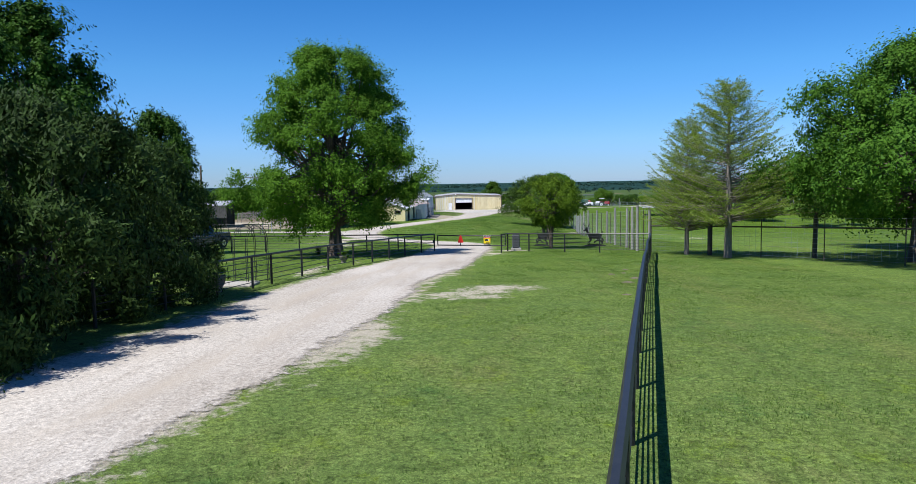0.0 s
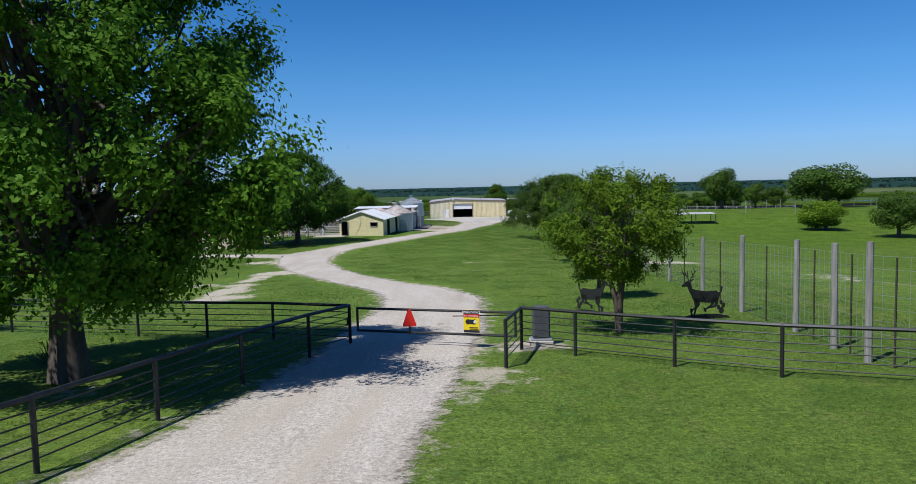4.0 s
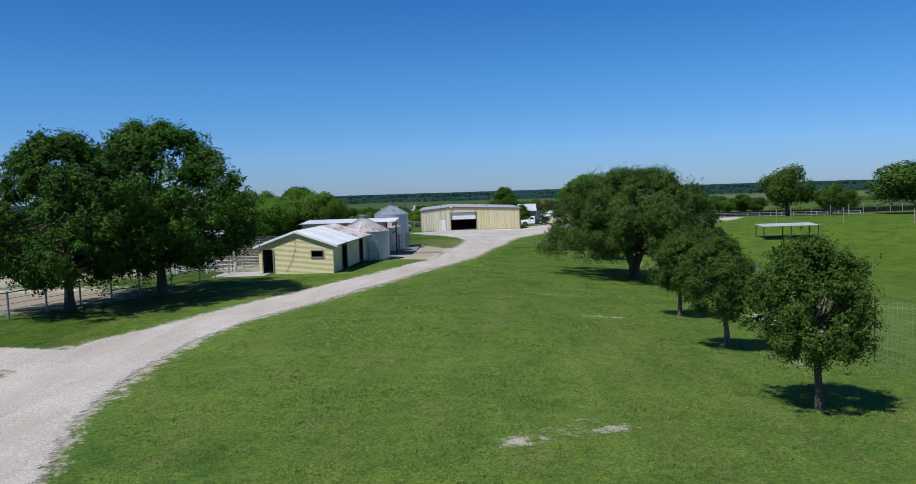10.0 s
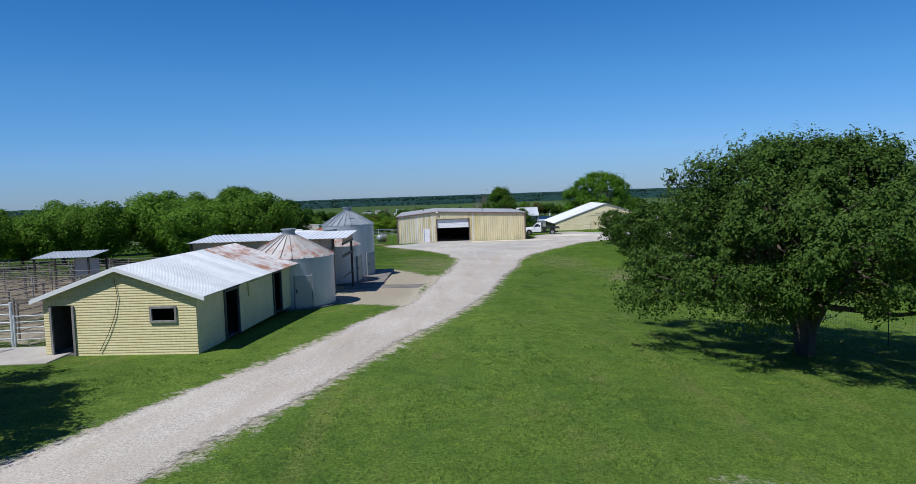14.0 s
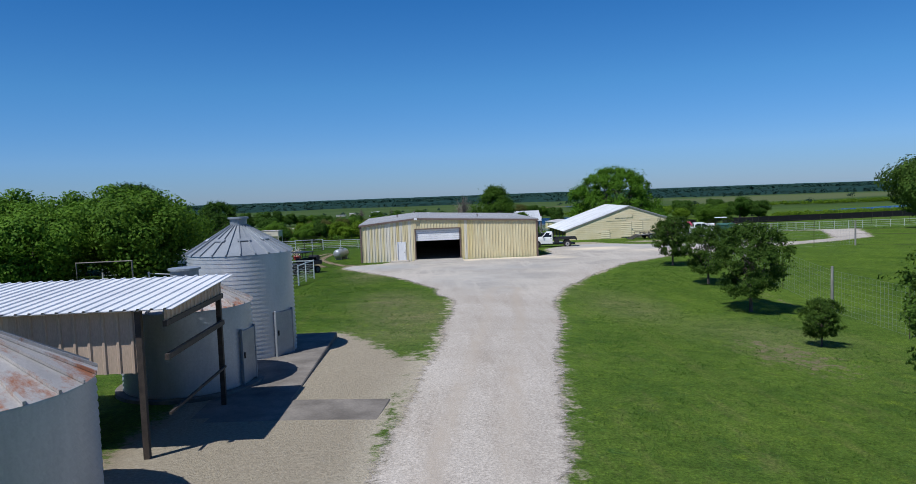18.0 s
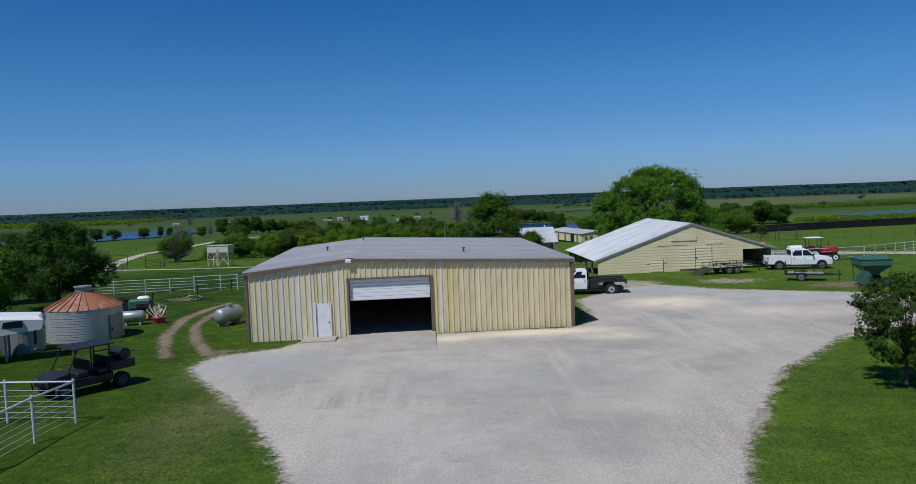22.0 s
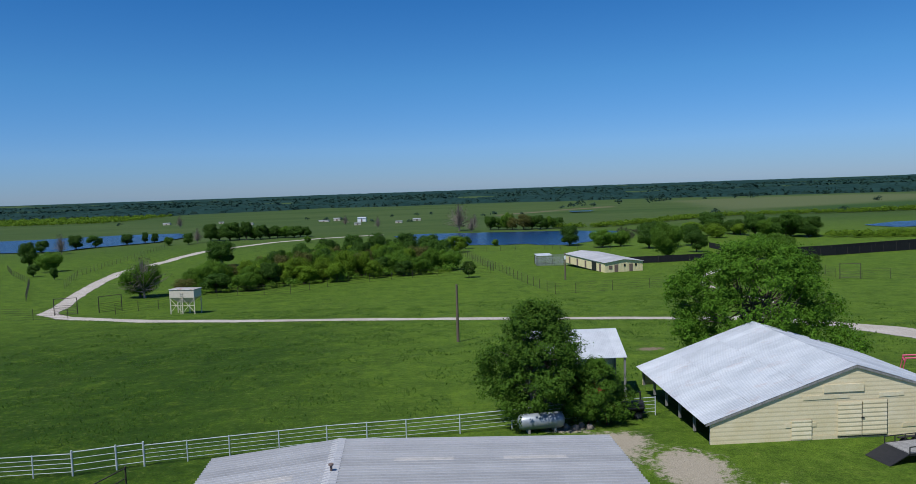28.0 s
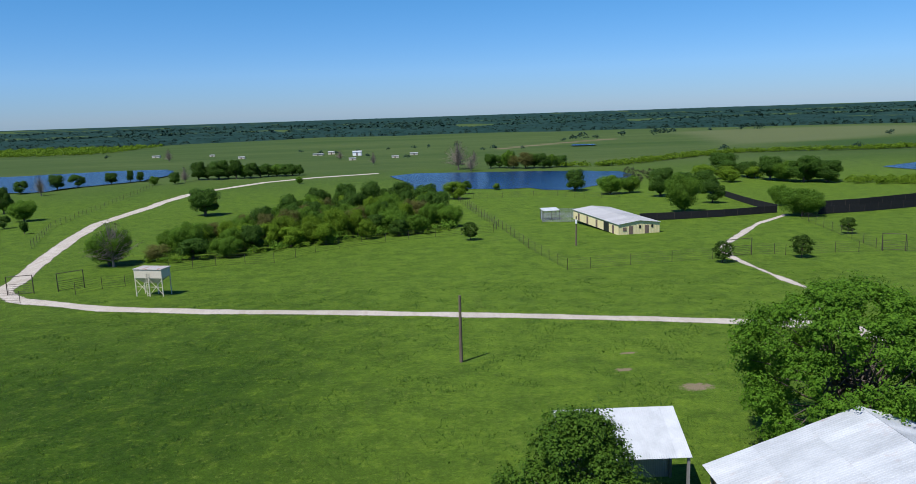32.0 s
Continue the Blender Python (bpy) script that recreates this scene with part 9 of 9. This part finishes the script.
fence("pasture_fence", path_posts([(-70, 236), (-48, 238.5), (-25, 240.3), (-20.4, 240.5)], 3.0), 1.45, [1.4, 1.1, 0.82, 0.55, 0.28], PIPEWHITE, PIPEWHITE, "pale painted pipe fence along the pasture", 0.04, 0.018, 0.03)
fence("pasture_gate", [(-20.4, 240.5), (-18.1, 241.3), (-16.6, 241.8)], 1.6, [1.5, 1.1, 0.7, 0.3], PIPEWHITE, PIPEWHITE, "pale pipe gate in the pasture fence", 0.06, 0.022, 0.035)
fence("pasture_fence", path_posts([(-16.6, 241.8), (-11.6, 243.0), (-5.5, 244.4), (-.2, 245), (3.5, 245.6), (7.2, 246.3), (12, 247.4), (18, 248)], 3.0), 1.4, [1.35, 1.08, 0.82, 0.55, 0.28], PIPEWHITE, PIPEWHITE, "pale painted pipe fence along the pasture", 0.04, 0.015, 0.03)
fence("pasture_fence", path_posts([(40, 247), (52, 250), (66, 262), (84, 270), (110, 280)], 4), 1.5, [1.4, 1.0, 0.6, 0.3], PIPEWHITE, PIPEWHITE, "pale pipe fence beyond the gravel lot", 0.05, 0.02, 0.035)
fence("corral_fence", path_posts([(-24, 222), (-20, 228.5), (-17.8, 233), (-16.2, 238)], 3.5), 1.3, [1.2, 0.6], DARKPIPE, DARKPIPE, "rusty two-rail pipe fence on the slope", 0.05, 0.03, 0.035)


# ---- shelters, poles and the far pasture ----
def shelter(name, m, L, D, h, roof, label, walls=False):
    ob = empty(name, m, label, "shelter")
    n = max(3, round(L / 1.0))
    for i in range(n):
        w = L / n
        part("roof_sheet", sheet(bmesh.new(), Matrix.Translation((-L / 2 + i * w, -D / 2, h)) @ Matrix.Rotation(radians(4), 4, "X"), w, D, 0.33, 0.03), roof, ob)
    k = max(2, round(L / 4))
    for i in range(k + 1):
        for y in (-D / 2 + 0.2, D / 2 - 0.2):
            part("post", boxed((-L / 2 + 0.15 + (L - 0.3) * i / k, y, h / 2), (0.12, 0.12, h)), DARKPIPE, ob)
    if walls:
        # back wall's near-black colour carries the shade under the roof
        part("back_wall", clad_v(bmesh.new(), Matrix.Translation((0, D / 2 - 0.1, 0)), -L / 2, L / 2, 0, lambda x: h, (), 0.3, 0.03), SHADE_SHEET, ob)
        part("fascia", clad_v(bmesh.new(), Matrix.Translation((0, -D / 2, 0)), -L / 2, L / 2, h - 1.95, lambda x: h + 0.02, (), 0.3, 0.03), SHADE_SHEET, ob, "dark sheet skirt under the eave")
        part("end_wall", clad_v(bmesh.new(), Matrix.Translation((-L / 2, D / 2, 0)) @ Matrix.Rotation(radians(-90), 4, "Z"), 0, D, h - 2.0, lambda x: h + 0.1, (), 0.3, 0.03), SHADE_SHEET, ob)
    return ob


shelter("hay_shelter", stand_at(-46.6, 121, 9), 19, 8, 3.6, ROOFGREY, "long dark open hay shelter with a grey roof", True)
shelter("feed_shelter", stand_at(46.6, 180, 0), 8.0, 3.2, 1.9, ROOFGREY, "low pasture feed shelter with a flat grey roof")
shelter("feed_shelter", stand_at(38.4, 423.5, 5), 5.0, 4.5, 2.9, ROOFWHITE, "small white-roofed pasture shelter")
for x, y, h in ((5.3, 288.6, 7.4), (35.4, 372.5, 6.6), (-37.2, 109.8, 9.5)):
    p = empty("utility_pole", stand_at(x, y, 0), "weathered brown wooden utility pole", "pole")
    part("shaft", rod([(0, 0, -0.3), (0.03, 0, h * 0.5), (0.05, 0, h)], [0.2, 0.17, 0.13], 9), POLEWOOD, p)
    part("insulator", boxed((0.12, 0, h - 0.35), (0.16, 0.12, 0.3), 0.02), GREYBOX, p)
    if x > 30:
        part("white_box", boxed((0, -0.2, h - 1.2), (0.4, 0.3, 0.9), 0.03), WHITE, p)

stilt = empty("stilted_feed_bin", stand_at(-44.6, 337.3, -14), "beige box feed bin on tall braced legs", "feed bin")
part("bin_box", boxed((0, 0, 3.95), (5.2, 2.6, 1.5), 0.04), BEIGE, stilt)
part("bin_roof", boxed((0, 0, 4.77), (5.4, 2.8, 0.14), 0.03), CONE_RUST, stilt, "rust-stained sheet roof")
part("hopper_bottom", hull(bmesh.new(), [[(-1.2, -0.5, 2.2), (1.2, -0.5, 2.2), (1.2, 0.5, 2.2), (-1.2, 0.5, 2.2)], [(-2.5, -1.25, 3.2), (2.5, -1.25, 3.2), (2.5, 1.25, 3.2), (-2.5, 1.25, 3.2)]]), BEIGE, stilt)
for x in (-2.6, 0, 2.6):
    for y in (-1.2, 1.2):
        part("leg", boxed((x * 0.96, y, 1.55), (0.14, 0.14, 3.5)), BEIGE, stilt)
for a, b in ((-2.6, 0), (0, 2.6)):
    part("brace", rod([(a, -1.2, 0.3), (b, -1.2, 3.1)], 0.05, 5), BEIGE, stilt)
    part("brace", rod([(b, -1.2, 0.3), (a, -1.2, 3.1)], 0.05, 5), BEIGE, stilt)
    part("girt", rod([(a, -1.2, 1.7), (b, -1.2, 1.7)], 0.05, 5), BEIGE, stilt)
lad = part("ladder", boxed((-0.3, -1.45, 2.2), (0.06, 0.05, 4.4)), BEIGE, stilt)
part("ladder_rail", boxed((0.2, -1.45, 2.2), (0.06, 0.05, 4.4)), BEIGE, lad)
for k in range(11):
    part("rung", boxed((-0.05, -1.45, 0.3 + k * 0.38), (0.5, 0.04, 0.04)), BEIGE, lad)

for pts in ([(28, 345), (32.3, 345.1), (40.5, 347.2), (48.8, 348.3), (57.2, 349.5), (60.4, 350.9)], [(17.6, 478.6), (20.9, 431), (22.9, 398.4), (24.6, 371.3), (26.5, 356.1), (28, 345)], [(15.1, 490.8), (18.9, 440.2), (21, 406.2), (19.6, 399.3)],
            [(19.6, 399.3), (11.1, 397.4), (-2.2, 392.5), (-13.2, 385.8), (-23.1, 378), (-30, 366), (-42, 365.6), (-49.9, 360.4), (-53.4, 347.2), (-56.9, 345.7), (-59.5, 341)], [(66.1, 352.3), (70.5, 351.9), (72.1, 350.5), (82.2, 350.8), (91.2, 350)], [(95.5, 349), (112, 345), (140, 344)]) + (
            [(-65.6, 334.7), (-80, 338), (-92, 342), (-118, 346)], [(102.5, 402.4), (95.5, 371.7), (92.2, 353.6)], [(15.4, 497.8), (32.9, 500.5), (51.9, 502.9), (61.7, 483.1), (75.4, 484.9)], [(-100, 405), (-118, 452), (-128, 500), (-136, 560), (-142, 610)], [(-93, 372), (-120, 425), (-150, 470), (-168, 500)]):
    wire_fence("pasture_deer_fence", path_posts(pts, 6.0), 2.3, "tall dark game fence of thin posts and wire", wires=6, wood_posts=False, stay=0, r=0.016)


def screen(pts, h, label):
    ob = empty("wind_screen_fence", Matrix.Translation((pts[0][0], pts[0][1], gz(*pts[0]))), label, "fence")
    o = ob.matrix_world.translation
    for a, b in zip(pts, pts[1:]):
        pp = spaced(a, b, 5)
        for p, q in zip(pp, pp[1:]):
            bm = bmesh.new()
            P = [Vector((*v, gz(*v))) - o for v in (p, q)]
            d = (P[1] - P[0]).normalized().cross(Vector((0, 0, 1))) * 0.02
            hull(bm, [[v + d + Vector((0, 0, 0.1)), v - d + Vector((0, 0, 0.1)), v - d + Vector((0, 0, h)), v + d + Vector((0, 0, h))] for v in P])
            part("screen_panel", bm, SCREEN, ob)
            part("post", rod([P[0], P[0] + Vector((0, 0, h + 0.1))], 0.05, 6), DARKPIPE, ob)
    return ob


screen([(61.4, 411.6), (71.1, 411.4), (85.9, 413.3), (103.3, 417.8)], 2.1, "black wind-screen fence round the far pens")
screen([(104.6, 420.5), (106, 438.8), (110.4, 471.9)], 2.1, "black wind-screen fence round the far pens")
screen([(111, 409.8), (125.8, 412.2), (144.9, 418.3), (200, 432), (280, 450)], 2.2, "long black wind-screen fence across the pasture")
screen([(119, 424.4), (133.2, 427.2), (158, 437.3), (210, 455), (280, 475)], 2.2, "second black wind-screen fence along the pens")
for i, (x, y, w, h) in enumerate(((-252, 931, 7, 1.7), (-195, 916, 4.5, 1.5), (-154, 858, 5.5, 1.7), (-79.5, 881, 6, 2.3), (-53.5, 847, 7.5, 3.3), (-52, 785, 5.5, 1.6), (-19.3, 795, 5.5, 1.5), (-5, 826, 6.5, 1.7), (-90, 872, 9, 1.3))):
    f = empty("farm_shed", stand_at(x, y, 7 * math.sin(3 * i)), "small pale far-off farm shed in the bottom land", "shed")
    part("walls", boxed((0, 0, h / 2), (w, w * 0.6, h)), WHITE if i == 4 else BEIGE, f)
    part("roof", hull(bmesh.new(), [[(-w * .53, -w * .34, h), (w * .53, -w * .34, h), (w * .53, w * .34, h), (-w * .53, w * .34, h)], [(-w * .53, -0.1, h * 1.25), (w * .53, -0.1, h * 1.25), (w * .53, 0.1, h * 1.25), (-w * .53, 0.1, h * 1.25)]]), ROOFWHITE if i == 4 else ROOFGREY, f)
    part("door", boxed((0, -w * 0.31, h * 0.4), (1.2, 0.06, h * 0.8)), BROWN, f)
# a dark mesh pen beside the white-roofed shelter
wire_fence("mesh_pen", path_posts([(35.2, 417.4), (45.8, 414.4), (47.4, 427.5), (36.6, 428.6), (35.2, 417.4)], 2.6), 2.8, "dark green wire-mesh animal pen", wires=16, wood_posts=False, stay=0.3, r=0.03)


# tall dark gate frames where the track turns by the thicket
for x, y, turn, w in ((-70.2, 343.6, 12, 4.2), (-62.6, 346.2, 40, 4.4), (63.2, 351.6, 13, 5.9), (93.6, 350.2, -30, 4.0)):
    gate = empty("pasture_gate", stand_at(x, y, turn), "tall dark pipe gate with a railed leaf", "gate", "pasture gates")
    for s in (-1, 1):
        part("post", rod([(s * w / 2, 0, -0.2), (s * w / 2, 0, 3.4)], 0.08, 7), DARKPIPE, gate)
    part("crossbar", rod([(-w / 2, 0, 3.35), (w / 2, 0, 3.35)], 0.06, 6), DARKPIPE, gate)
    leaf = part("gate_leaf", rod([(-w / 2 + 0.15, 0.1, 0.2), (w / 2 - 0.15, 0.1, 0.2), (w / 2 - 0.15, 0.1, 1.9), (-w / 2 + 0.15, 0.1, 1.9), (-w / 2 + 0.15, 0.1, 0.2)], 0.04, 5), DARKPIPE, gate)
    for k in range(4):
        part("rail", rod([(-w / 2 + 0.15, 0.1, 0.5 + 0.34 * k), (w / 2 - 0.15, 0.1, 0.5 + 0.34 * k)], 0.025, 5), DARKPIPE, leaf)

heap = random.Random(23)
for k in range(9):
    board = empty("scrap_board", stand_at(-19.0 + heap.uniform(-1.6, 1.6), 234.2 + heap.uniform(-1.4, 1.4), heap.uniform(0, 180), 0.03 * k), "weathered grey board lying on a scrap heap", "board", "scrap heap boards")
    part("plank", boxed((0, 0, 0.04), (heap.uniform(1.0, 2.4), 0.2, 0.05), 0.005), POST if k % 3 else DARKPIPE, board)


# ---- grass tufts on the lawn ----
def tufts(name, n, x0, x1, y0, y1, low, high, seed, label, keep, mat=None):
    """Leaning blades of short grass, three to a tuft, in one mesh."""
    r = np.random.default_rng(seed)
    x, y = r.uniform(x0, x1, n), r.uniform(y0, y1, n)
    k = keep(x, y, r)
    x, y = x[k], y[k]
    x, y = np.repeat(x, 4) + r.normal(0, 0.045, len(x) * 4), np.repeat(y, 4) + r.normal(0, 0.045, len(y) * 4)
    z = land(x, y) + 0.02 * vnoise(x, y, 6, 8)
    th = r.uniform(0, 2 * math.pi, len(x))
    h = r.uniform(low, high, len(x)) * (1 + 0.5 * vnoise(x, y, 1.3, 6))
    w, lean = 0.10 * h + 0.006, h * r.uniform(0.2, 0.9, len(x))
    c, s = np.cos(th), np.sin(th)
    ph = r.uniform(0, 2 * math.pi, len(x))
    v = np.stack([np.stack([x - c * w, y - s * w, z - 0.01], -1), np.stack([x + c * w, y + s * w, z - 0.01], -1), np.stack([x + lean * np.cos(ph), y + lean * np.sin(ph), z + h], -1)], 1)
    return tagged(hang(name, fast_mesh(name, v.reshape(-1, 3), np.arange(len(x) * 3).reshape(-1, 3)), mat or BLADE), label, "grass", kind="stuff")


def bare_at(x, y):
    b = np.zeros(np.shape(x))
    for cx, cy, rx, ry, k in BARE:
        b = np.maximum(b, k * np.clip(1.25 - np.hypot((x - cx) / rx, (y - cy) / ry), 0, 1))
    return b


def on_lawn(x, y, r):
    d = np.maximum(drive_field(x, y), lot_field(x, y))
    edge = r.uniform(0, 1, len(x)) < np.clip((-d - 0.1) / 1.9, 0, 1) ** 1.3
    return edge & (r.uniform(0, 0.9, len(x)) > bare_at(x, y)) & ~((x > -13) & (x < 0) & (y > 131) & (y < 163) & (x < -1.5 - 0.02 * y)) & ~((np.abs(x - 2.6) < 7.6) & (y > 207) & (y < 233))


tufts("grass", 105000, -12, 15, 6, 52, 0.014, 0.034, 91, "short mown grass on the lawn by the gate", on_lawn)
tufts("grass_lawn", 120000, -12, 18, 52, 130, 0.025, 0.055, 92, "mown grass on the long lawn", on_lawn)
tufts("grass_yard", 85000, -10, 22, 130, 212, 0.025, 0.055, 93, "mown grass beside the yard", on_lawn, LUSH)

tufts("grass_pasture", 60000, -60, 75, 247, 335, 0.08, 0.22, 94, "ankle-high pasture grass in uneven clumps", lambda x, y, r: (vnoise(x, y, 3.2, 14) + 0.5 * vnoise(x, y, 1.1, 15) > r.uniform(-0.1, 0.5, len(x))) & (drive_field(x, y) < -1) & (bare_at(x, y) < 0.2) & (np.maximum(chain(x, y, BACKTRACK), chain(x, y, PENTRACK)) < -0.6) & ~((x > 18) & (x < 38) & (y < 256)), LUSH)
